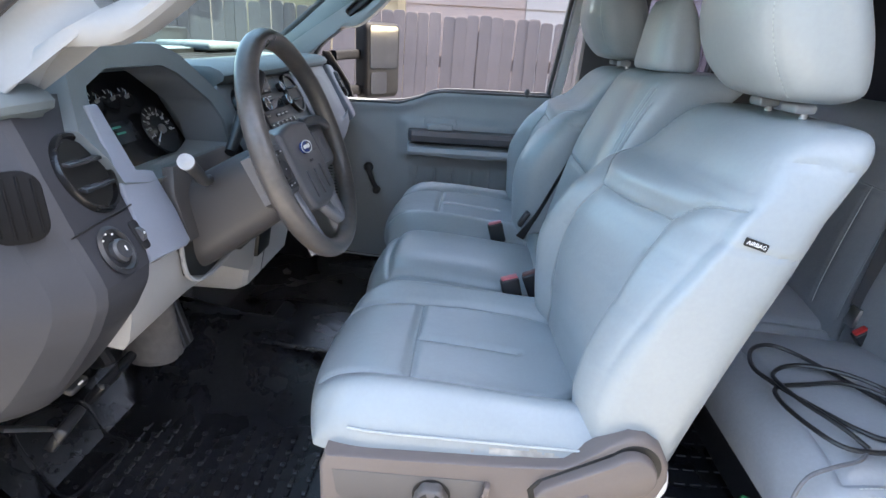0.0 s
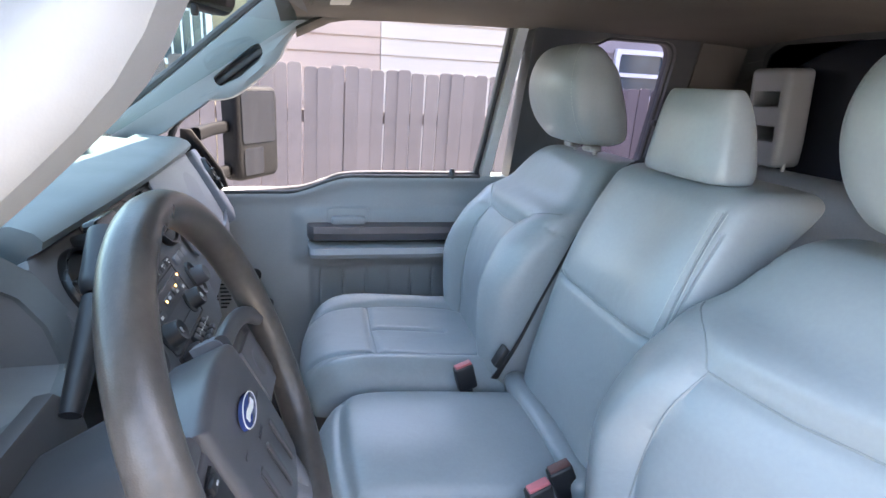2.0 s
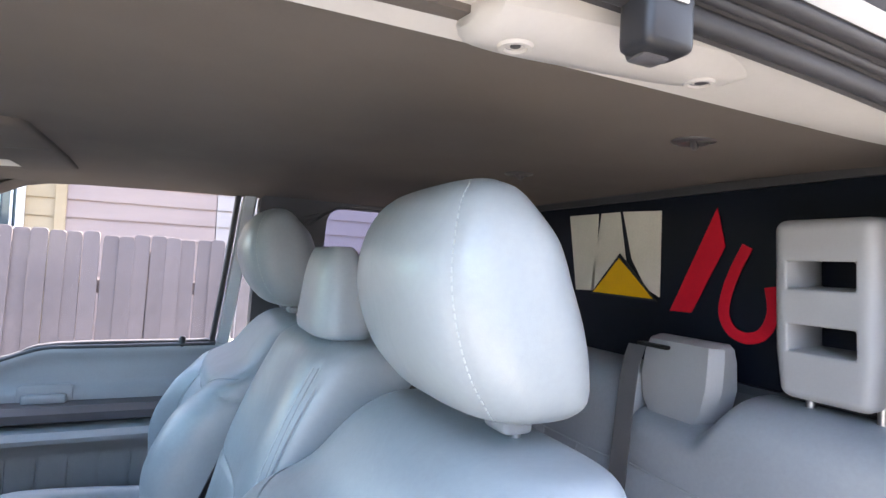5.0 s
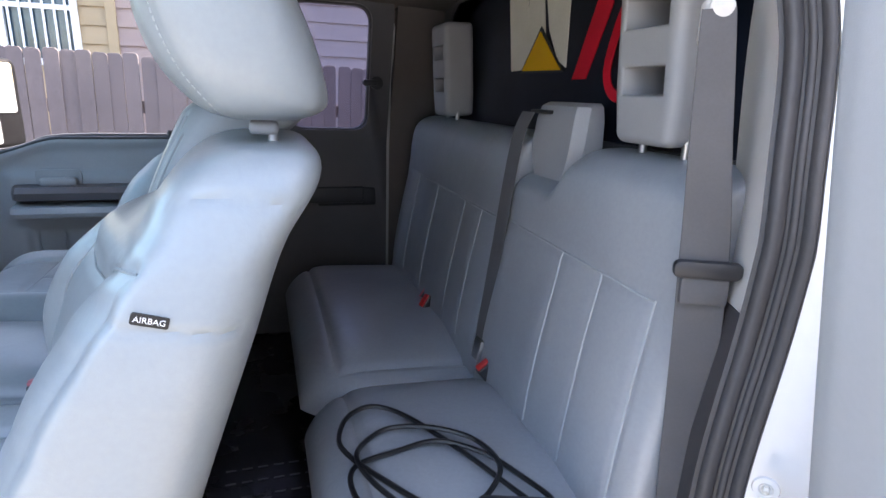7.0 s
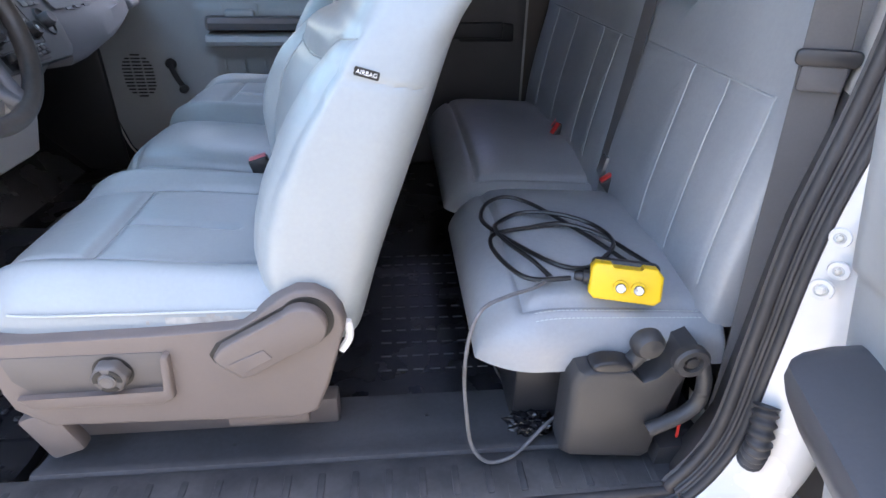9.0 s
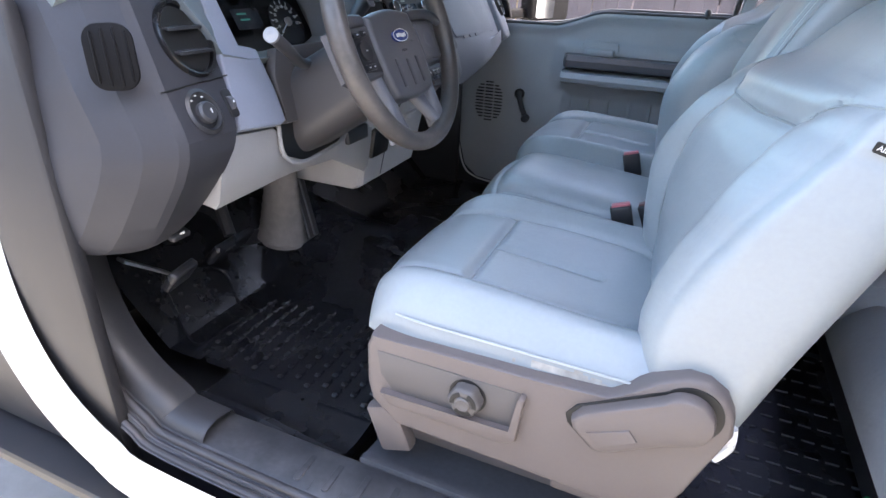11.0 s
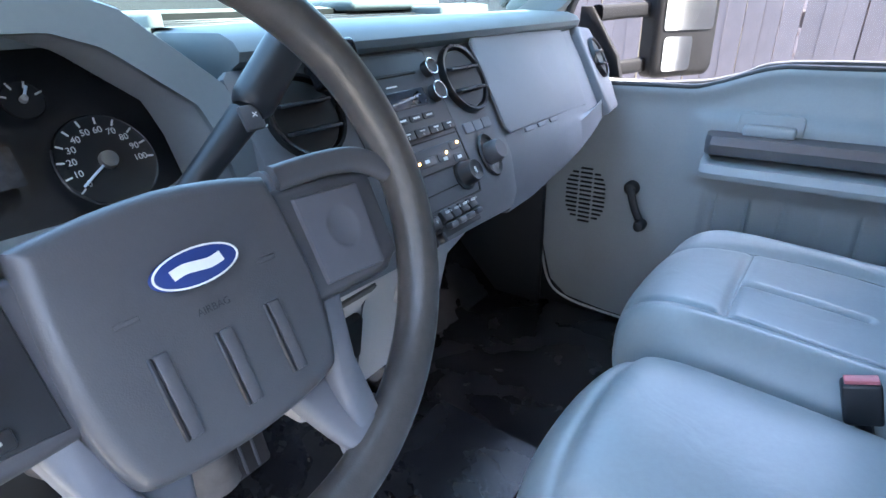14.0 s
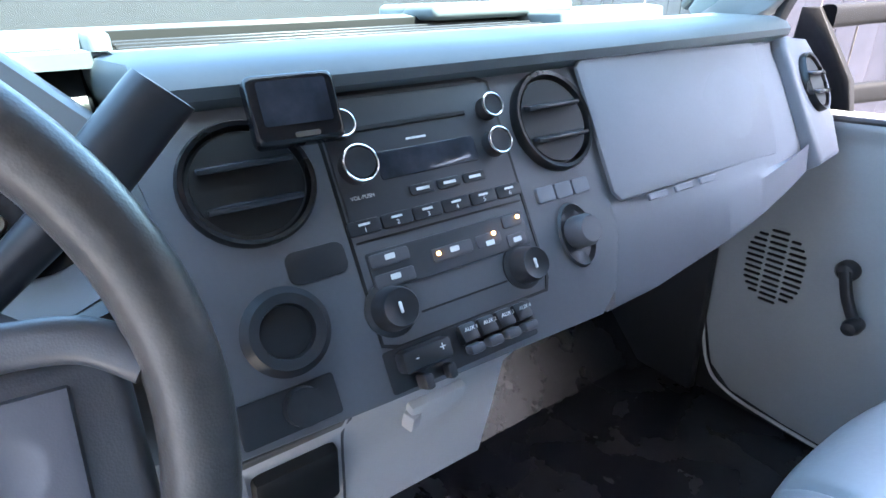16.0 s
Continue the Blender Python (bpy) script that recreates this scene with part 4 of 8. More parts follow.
part("frame_rail", box((2.2, 0.0, 0.45), (2.4, 0.8, 0.90), 0.02, 1), M["black"], sb)
part("side_box", box((2.5, -0.78, 1.25), (1.70, 0.34, 1.00), 0.015, 2), M["navy"], sb)
part("side_box", box((2.5, 0.78, 1.25), (1.70, 0.34, 1.00), 0.015, 2), M["navy"], sb)

# unseen plain house added on the driver's side to hold back side light
across = thing("house", (4.9, -4.3, 0), "unseen plain grey house added to cut light on the driver's side", "house")
part("wall", box((4.9, -4.4, 2.1), (9.6, 0.2, 4.2), 0.01, 1), material("grey_siding", (0.27, 0.285, 0.31), 0.8, vary=0.08, grain=60, bump=0.1, blotch=1.5), across)
# low unseen wall added so the dash end reflects something dark
part("low_blocker_wall", box((-4.6, -4.4, 1.2), (9.4, 0.2, 2.4), 0.01, 1), bpy.data.materials["grey_siding"], across)
part("roof", box((4.9, -4.9, 4.4), (10.2, 1.4, 0.4), 0.05, 1), M["roof"], across)


# ---- seats ----
def edge_steps(n, k=2.6):
    """Steps from -1 to 1, closer together towards both ends."""
    out = []
    for i in range(n + 1):
        s = -1 + 2 * i / n
        out.append(math.copysign(1 - (1 - abs(s)) ** k, s))
    return out


def roll(v, p=4.5):
    return max(0.0, 1 - abs(v) ** p) ** (1 / p)


def cushion_mesh(x0, x1, y0, y1, top, low, seams, crown=None, front_r=0.10, nx=150, ny=130, p=4.2, back_r=0.06, bulge=0.0, corner=0.0):
    """A stuffed cushion as a rolled height field; seams are lines in plan."""
    yc, hw = (y0 + y1) / 2, (y1 - y0) / 2
    us = edge_steps(nx, 1.5)
    vs = edge_steps(ny, 1.6)
    rings = []
    for u in us:
        x = x0 + (x1 - x0) * (u + 1) / 2
        f = roll(max(0.0, 1 - (x - x0) / front_r), 2.6) * roll(max(0.0, 1 - (x1 - x) / back_r), 2.6)
        row = []
        for v in vs:
            y = yc + hw * v
            z = low(x) + (top(x) - low(x)) * roll(v, p) * f
            if crown:
                z += crown(x, v) * f * roll(v, p)
            d = groove((x, y), seams, 0.0095, 0.008)
            xb = x - bulge * (1 - abs(v) ** 2.4) * max(0.0, min(1.0, (x0 + 0.16 - x) / 0.16))
            yb = yc + (y - yc) * (1 - corner * max(0.0, (x0 + 0.11 - x) / 0.11) ** 2.2)
            row.append(Vector((xb, yb, z - d)))
        rings.append(row)
    bm = loft(rings, caps=False, ring_closed=False)
    # close below
    edges = [e for e in bm.edges if e.is_boundary]
    ext = bmesh.ops.extrude_edge_only(bm, edges=edges)
    for g in ext["geom"]:
        if isinstance(g, bmesh.types.BMVert):
            g.co.x = x0 + (x1 - x0) * 0.5 + (g.co.x - (x0 + x1) / 2) * 0.97
            g.co.y = yc + (g.co.y - yc) * 0.97
            g.co.z -= 0.006
    return bm


def back_mesh(front, rear, half, yc, z0, z1, seams, hollow=0.018, nz=110, nr=144, side_seams=(), p=3.6, cap_r=0.05, edge_seam=True, dish=None):
    """A seat back as stacked rounded sections; seams are lines in (y, z)."""
    rings = []
    for i in range(nz + 1):
        t = i / nz
        z = z0 + (z1 - z0) * (t if t < 0.85 else 0.85 + 0.15 * math.sin((t - 0.85) / 0.15 * math.pi / 2))
        q = max(0.0, (z - (z1 - cap_r)) / cap_r)
        k = roll(q, 2.4) * 0.55 + 0.45 if q < 1 else 0.45
        if i == nz:
            k = 0.30
        f, r, w = front(z), rear(z), half(z)
        m, d = (f + r) / 2, (r - f) / 2
        row = []
        for j in range(nr):
            a = 2 * math.pi * j / nr
            c, s = math.cos(a), math.sin(a)
            yy = math.copysign(abs(c) ** (2 / p), c)
            xx = math.copysign(abs(s) ** (2 / p), s)
            y, x = w * yy * (0.75 + 0.25 * k), d * xx * k
            if xx < 0:
                v = yy
                deep = dish(y, z) if dish else hollow * (0.5 + 0.5 * math.cos(math.pi * min(1.0, abs(v) / 0.72)))
                x += deep * min(1.0, -xx * 1.3)
                if xx < -0.35:
                    x += groove((y, z), seams, 0.006, 0.0055)
            if abs(yy) > 0.9 and xx > -0.75:
                y -= math.copysign(groove((m + x, z), side_seams, 0.004, 0.0035), yy)
            q2 = math.degrees(a) % 360
            if edge_seam and min(abs(q2 - 207), abs(q2 - 333)) < 1.6 and 0.99 < z < z1 - 0.06:
                y, x = y * 0.986, x * 0.975
            row.append(Vector((m + x, yc + y, z)))
        rings.append(row)
    return loft(rings)


def curved_line(pts, n=5):
    return polyline([(p.x, p.y) for p in smooth_path([(a, b, 0) for a, b in pts], n)])


def front_seat(yc, side, name, label, group, shift, rise=0.0, set_back=0.0):
    """A bucket of the front bench; side: -1 driver, +1 passenger (outboard)."""
    st = thing(name, (0.05, yc, FLOOR), label, "car seat", group)
    hw = 0.252
    dx = (shift + 0.030) * 0.55
    yt = yc - side * -0.006

    def top(x):
        return curve_at([(-0.26, 1.070), (-0.18, 1.090), (-0.10, 1.091), (0.02, 1.083), (0.15, 1.070), (0.32, 1.06)], x - dx) + (0.018 if side > 0 else 0.005)

    def low(x):
        return 1.000 + 0.035 * (x + 0.2)

    def crown(x, v):
        return 0.034 * math.exp(-((abs(v) - 0.80) / 0.15) ** 2) - 0.006 * math.exp(-(v / 0.45) ** 2)

    ins = 0.143
    seams = polyline([(dx - 0.064, yt - ins), (dx - 0.066, yt), (dx - 0.064, yt + ins)]) + polyline([(dx - 0.062, yt), (dx + 0.13, yt)])
    for s in (-1, 1):
        seams += curved_line([(dx - 0.190, yt + s * 0.135), (dx - 0.12, yt + s * (ins - 0.004)), (dx - 0.064, yt + s * (ins + 0.002)), (dx + 0.06, yt + s * (ins + 0.012)), (dx + 0.18, yt + s * (ins + 0.006)), (dx + 0.235, yt + s * (ins - 0.035)), (dx + 0.25, yt + s * 0.06)])
    bm = cushion_mesh(dx - 0.210, dx + 0.285, yc - hw, yc + hw, top, low, seams, crown, front_r=0.13, bulge=0.040, p=3.8, corner=0.09)
    thread = seam_thread(bm, seams, lambda a, b: Vector((a, b, 1.4)), 0.0016, (0, 0, -1))
    worn = bmesh.new()
    if side < 0:
        for f in bm.faces:
            c = f.calc_center_median()
            if 0.02 < c.x < 0.24 and c.y < yc - hw + 0.05 and 1.010 < c.z < 1.105:
                k = 0.9 - ((c.x - 0.120) / 0.072) ** 2 - ((c.z - 1.034) / 0.009) ** 2 + 0.7 * noise.noise(Vector((c.x * 50, c.y * 60, c.z * 90)))
                if k > 0.25:
                    vs = [worn.verts.new(v.co + Vector((0, -0.0007, 0.0005))) for v in f.verts]
                    worn.faces.new(vs)
        bmesh.ops.remove_doubles(worn, verts=worn.verts[:], dist=0.00005)
    cush = part("cushion", bm, M["vinyl"], st)
    part("seam", thread, M["seam"], cush)
    if side < 0:
        part("worn_patch", worn, M["vinyl_worn"], cush, "cracked pale patches on the outer edge")
    edge = []
    for u in [i / 40 for i in range(41)]:
        edge.append((dx - 0.150 + 0.365 * u, yc + side * (hw - 0.0005 - 0.006 * max(0, 1 - u * 5) ** 2), 1.052 - 0.004 * u))
    part("piping", sweep([Vector(e) for e in edge], circle(0.0020, 6)), M["stitch"], cush)

    def own(z):
        return 0.93 + (z - 0.93) * 0.62 / (0.62 + rise)

    def fr(z):
        return shift + curve_at([(0.93, 0.245), (1.0, 0.225), (1.10, 0.203), (1.18, 0.195), (1.27, 0.197), (1.36, 0.245), (1.40, 0.285), (1.430, 0.316), (1.454, 0.374), (1.49, 0.408), (1.53, 0.441), (1.57, 0.475)], own(z))

    def re(z):
        return shift + curve_at([(0.93, 0.390), (0.98, 0.405), (1.1, 0.440), (1.33, 0.520), (1.45, 0.562), (1.50, 0.594), (1.55, 0.620)], own(z))

    def half(z):
        return curve_at([(0.93, 0.232), (1.05, 0.248), (1.25, 0.252), (1.36, 0.248), (1.44, 0.234), (1.50, 0.212), (1.55, 0.192)], own(z))

    def dish(y, z):
        """Depth of the middle panel between the two side bolsters, which end below the shoulders."""
        q = own(z)
        deep = ease([(1.0, 0.030), (1.15, 0.052), (1.28, 0.058), (1.36, 0.046), (1.45, 0.004), (1.6, 0.0)], q)
        w = ease([(1.0, 0.135), (1.25, 0.128), (1.39, 0.108), (1.43, 0.15)], q)
        hollow = deep * (1 - ease([(w - 0.012, 0.0), (w + 0.052, 1.0), (1.0, 1.0)], abs(y)))
        if side > 0:
            return hollow
        slack = lerp([(1.0, 0.020), (1.12, 0.030), (1.18, 0.045), (1.27, 0.080), (1.36, 0.088), (1.40, 0.078), (1.43, 0.066), (1.454, 0.026), (1.5, 0.010), (1.6, 0.0)], q)
        return 0.75 * hollow + slack * ease([(-0.21, 1.0), (0.14, 0.0), (1.0, 0.0)], y)

    up = (0.62 + rise) / 0.62

    def at(y, z):
        return (y, 0.93 + (z - 0.93) * up)

    bs = []
    for s in (-1, 1):
        bs += curved_line([at(s * 0.140, 1.06), at(s * 0.130, 1.18), at(s * 0.122, 1.30), at(s * 0.110, 1.388)])
        bs += curved_line([at(s * 0.110, 1.388), at(s * 0.145, 1.418), at(s * 0.180, 1.432), at(s * 0.222, 1.438)])
    bs += polyline([at(-0.110, 1.388), at(0.0, 1.384), at(0.110, 1.388)])
    ss = polyline([(fr(1.42) + 0.01, at(0, 1.436)[1]), (fr(1.39) + 0.10, at(0, 1.400)[1]), (re(1.36) + 0.01, at(0, 1.368)[1])]) + curved_line([(fr(1.5), 1.495), (fr(1.5) + 0.06, 1.505), (fr(1.5) + 0.12, 1.50), (re(1.5), 1.485)])
    bm = back_mesh(fr, re, half, yc, 0.975, 1.548 + rise, bs, side_seams=ss, edge_seam=False, p=4.4, dish=dish)
    thread = seam_thread(bm, bs, lambda a, b: Vector((-0.3, yc + a, b)), 0.0015, (1, 0, 0))
    back = part("backrest", bm, M["vinyl"], st)
    part("seam", thread, M["seam"], back)
    if side < 0:
        tag = part("tag", plate(rrect(0.033, 0.0112, 0.002, 2), 0.004, facing((0.401, yc - 0.2400, 1.400), (1, 0, -0.28), (0.28, 0, 1))), M["decal_black"], st, "dark woven airbag tag with pale letters")
        words("AIRBAG", 0.0080, facing((0.401, yc - 0.2446, 1.400), (1, 0, -0.28), (0.28, 0, 1)), M["white"], tag)

    # head restraint
    hr = [(1.540, 0.500, 0.585, 0.100), (1.546, 0.478, 0.605, 0.116), (1.558, 0.460, 0.618, 0.128), (1.59, 0.432, 0.614, 0.140), (1.63, 0.414, 0.602, 0.146), (1.67, 0.408, 0.585, 0.146), (1.71, 0.415, 0.568, 0.140), (1.74, 0.432, 0.540, 0.128), (1.757, 0.452, 0.522, 0.110), (1.765, 0.470, 0.508, 0.085)]
    rings = []
    for i in range(61):
        z = 1.540 + (1.765 - 1.540) * (0.5 - 0.5 * math.cos(math.pi * i / 60))
        f = shift + set_back + curve_at([(a, b) for a, b, _, _ in hr], z)
        r = shift + set_back + curve_at([(a, c) for a, _, c, _ in hr], z)
        w = curve_at([(a, d) for a, _, _, d in hr], z)
        row = []
        for j in range(64):
            a = 2 * math.pi * j / 64
            c, s = math.cos(a), math.sin(a)
            yy, xx = math.copysign(abs(c) ** (2 / 3.2), c), math.copysign(abs(s) ** (2 / 2.8), s)
            q2 = math.degrees(a) % 360
            g = 0.010 if min(abs(q2 - 219.4), abs(q2 - 320.6)) < 3 else 0.0
            row.append(Vector(((f + r) / 2 + (r - f) / 2 * xx * (1 - g * 3), yc + w * yy * (1 - g), 1.574 + (z - 1.540) * 1.03 + rise)))
        rings.append(row)
    head = part("headrest", loft(rings), M["vinyl"], st)
    mid = Vector((shift + set_back + 0.51, yc, 1.69))
    for j in (39, 57):
        part("stitching", stitches([r[j] + (r[j] - mid).normalized() * 0.0006 for r in rings[6:56]]), M["stitch"], head)
    for s in (-1, 1):
        part("post", lathe([(0.006, 0.0), (0.006, 0.05)], pose(shift + set_back + 0.550, yc + s * 0.055, 1.535 + rise), 12), M["steel"], head)
        part("guide", box((shift + set_back + 0.540, yc + s * 0.055, 1.564 + rise), (0.034, 0.045, 0.016), 0.006, 3), M["plastic_light"], head)

    # base, side shell, recliner cover and knob
    yo = yc + side * hw
    part("base", box((dx + 0.06, yc, 0.87), (0.42, 0.36, 0.20), 0.02, 2), M["black"], st)
    for dy in (-0.15, 0.15):
        part("slide_rail", box((dx + 0.05, yc + dy, 0.745), (0.52, 0.04, 0.07), 0.006, 2), M["plastic_seat"], st)
    out = [(-0.190, 0.922), (-0.182, 0.886), (-0.138, 0.848), (0.258, 0.838), (0.292, 0.852), (0.314, 0.905), (0.349, 1.024), (0.345, 1.052), (0.331, 1.078), (0.307, 1.094), (0.281, 1.096), (0.254, 1.082), (0.210, 1.045), (0.192, 1.033), (0.09, 1.026), (-0.181, 1.020), (-0.190, 0.995)]
    sx = 1 if side < 0 else -1
    fm = facing((dx, yo - side * 0.012, 0), (sx, 0, 0), (0, 0, 1))
    shell = part("side_shell", plate([(sx * x, z) for x, z in out], 0.034, fm, 0.010, None, 3), M["plastic_seat"], st, "warm grey plastic seat side cover")
    face_y = yo + side * 0.022

    def on_side(x, z, lift=0.0):
        return facing((x + dx, face_y + side * lift, z), (sx, 0, 0), (0, 0, 1))

    part("recess", plate([(sx * a, b) for a, b in ((-0.148, 0.036), (-0.142, -0.008), (-0.120, -0.034), (0.075, -0.036), (0.084, -0.030), (0.090, 0.036))], 0.003, on_side(-0.02, 0.958, -0.0015), 0.001), M["plastic_seat_dark"], shell)
    part("shelf", plate([(sx * a, b) for a, b in ((-0.140, 0.010), (-0.122, -0.010), (0.075, -0.012), (0.094, 0.0), (0.100, 0.082), (0.093, 0.086), (0.084, 0.016))], 0.016, on_side(-0.02, 0.910, -0.002), 0.007, None, 3), M["plastic_seat"], shell)
    bm = bmesh.new()
    prof = [(0.0255 + 0.0014 * math.cos(6 * 2 * math.pi * i / 72), i) for i in range(72)]
    plate([(r * math.cos(2 * math.pi * i / 72), r * math.sin(2 * math.pi * i / 72)) for r, i in prof], 0.022, on_side(-0.010, 0.960), 0.006, bm, 3)
    lathe([(0.0, 0.0), (0.012, 0.0), (0.013, 0.003), (0.010, 0.005), (0.0, 0.003)], on_side(-0.010, 0.960, 0.0215), 18, bm)
    knob = part("knob", bm, M["plastic_seat_dark"], shell, "round lumbar knob with finger recesses")
    part("knob_gap", lathe([(0.0, 0.0), (0.0305, 0.0), (0.0305, 0.0016), (0.0, 0.0018)], on_side(-0.010, 0.960, 0.0002), 28), M["decal_black"], shell)
    for k in range(3):
        a0 = radians(30 + 120 * k)
        arc = [((0.0215 if q < 6 else 0.0145) * math.cos(a0 + t), (0.0215 if q < 6 else 0.0145) * math.sin(a0 + t)) for q, t in [(q, radians(-40 + 16 * q)) for q in range(6)] + [(q, radians(40 - 16 * (q - 6))) for q in range(6, 12)]]
        # thin black arcs on the knob face paint the shade of the finger recesses
        part("finger_recess_shade", plate(arc, 0.0010, on_side(-0.010, 0.960, 0.0222), 0.0002), M["decal_black"], knob)
    lever = []
    for a in range(-60, 141, 10):
        lever.append((0.287 + 0.037 * math.cos(radians(a)), 1.040 + 0.037 * math.sin(radians(a))))
    lever += [(0.160, 1.007), (0.148, 0.989), (0.152, 0.976), (0.184, 0.947), (0.202, 0.951), (0.268, 0.992)]
    groove_o = [(0.235 + (x - 0.235) * 1.11, 1.017 + (z - 1.017) * 1.13) for x, z in lever]
    part("lever_gap", plate([(sx * x, z) for x, z in groove_o], 0.002, on_side(0, 0, 0.0), 0.0008), M["decal_black"], shell)
    part("recline_lever", plate([(sx * x, z) for x, z in lever], 0.020, on_side(0, 0, 0.001), 0.009, None, 3), M["plastic_seat"], shell, "recliner lever of warm grey plastic")
    part("grip_pad", plate([(sx * x, z) for x, z in ((0.172, 0.980), (0.192, 0.961), (0.238, 0.990), (0.226, 1.006))], 0.004, on_side(0, 0, 0.019), 0.002), M["plastic_seat"], shell)
    if side < 0:
        part("foot", box((-0.165, yo + 0.02, 0.800), (0.065, 0.03, 0.10), 0.008, 2, (0, -20, 0)), M["plastic_seat"], st)
        part("foot", box((0.20, yo + 0.02, 0.82), (0.14, 0.03, 0.04), 0.006, 2), M["plastic_seat"], st)
        part("hinge_strap", tube([(0.350, yo - side * 0.004, 1.02), (0.352, yo - side * 0.002, 0.99), (0.338, yo, 0.965)], 0.007, 8), M["white"], st)
    return st


driver_seat = front_seat(-0.462, -1, "driver_seat", "grey vinyl bucket seat with worn outer edge", "front seats", -0.030)
front_seat(0.445, 1, "passenger_seat", "grey vinyl bucket seat beside the door", "front seats", -0.052, 0.028, -0.030)


def centre_seat():
    st = thing("center_seat", (0.05, -0.01, FLOOR), "grey vinyl middle seat with folding backrest", "car seat", "front seats")
    y0, y1 = -0.214, 0.196

    def top(x):
        return curve_at([(-0.22, 1.082), (-0.13, 1.108), (0.0, 1.103), (0.3, 1.07)], x)

    bm = cushion_mesh(-0.205, 0.26, y0 + 0.002, y1 - 0.002, top, lambda x: 0.93, [((-0.15, y0 + 0.05), (0.26, y0 + 0.035)), ((-0.15, y1 - 0.05), (0.26, y1 - 0.035)), ((-0.152, y0 + 0.05), (-0.152, y1 - 0.05))], lambda x, v: 0.006 * (1 - v * v), p=4, bulge=0.04, corner=0.10)
    part("cushion", bm, M["vinyl"], st)
    part("hinge_cover", box((0.232, -0.005, 1.055), (0.05, 0.39, 0.10), 0.02, 3, (0, -18, 0)), M["vinyl"], st)

    def fr(z):
        return curve_at([(1.0, 0.222), (1.10, 0.226), (1.25, 0.258), (1.40, 0.300), (1.52, 0.352), (1.60, 0.392)], z)

    def re(z):
        return curve_at([(1.0, 0.33), (1.25, 0.40), (1.48, 0.50), (1.56, 0.585), (1.60, 0.60)], z)

    sm = polyline([(-0.18, 1.355), (0.0, 1.345), (0.18, 1.355)]) + polyline([(-0.172, 1.08), (-0.178, 1.40), (-0.165, 1.56)]) + polyline([(0.172, 1.08), (0.178, 1.40), (0.165, 1.56)])
    bm = back_mesh(fr, re, lambda z: curve_at([(1.0, 0.192), (1.3, 0.198), (1.5, 0.195), (1.60, 0.185)], z), -0.02, 1.03, 1.592, sm, hollow=0.010, p=5, cap_r=0.035)
    thread = seam_thread(bm, sm, lambda a, b: Vector((-0.3, -0.02 + a, b)), 0.0015, (1, 0, 0))
    rows = [seam_thread(bm, polyline([(a, 1.08), (a - 0.005, 1.40), (a + 0.006, 1.56)]), lambda p, q: Vector((-0.3, -0.02 + p, q)), 0.0011, (1, 0, 0)) for a in (-0.179, -0.165)]
    back = part("backrest", bm, M["vinyl"], st)
    part("seam", thread, M["seam"], back)
    for row in rows:
        part("stitching", row, M["stitch"], back)
    rings = []
    for i in range(41):
        t = 0.5 - 0.5 * math.cos(math.pi * i / 40)
        z = 1.592 + 0.150 * t
        k = roll(max(0, (t - 0.55) / 0.45), 2.4) * 0.5 + 0.5
        k *= roll(max(0, (0.25 - t) / 0.25), 3) * 0.3 + 0.7
        f, r, w = 0.392 + 0.018 * t, 0.505 - 0.03 * t * t, (0.118 - 0.028 * t) * (0.75 + 0.25 * k)
        rings.append([Vector(((f + r) / 2 + (r - f) / 2 * k * math.copysign(abs(math.sin(a)) ** 0.66, math.sin(a)), -0.025 + w * math.copysign(abs(math.cos(a)) ** 0.55, math.cos(a)), z)) for a in [2 * math.pi * j / 56 for j in range(56)]])
    head = part("headrest", loft(rings), M["vinyl"], st)
    part("base", box((0.03, -0.005, 0.80), (0.40, 0.34, 0.26), 0.02, 2), M["black"], st)


centre_seat()


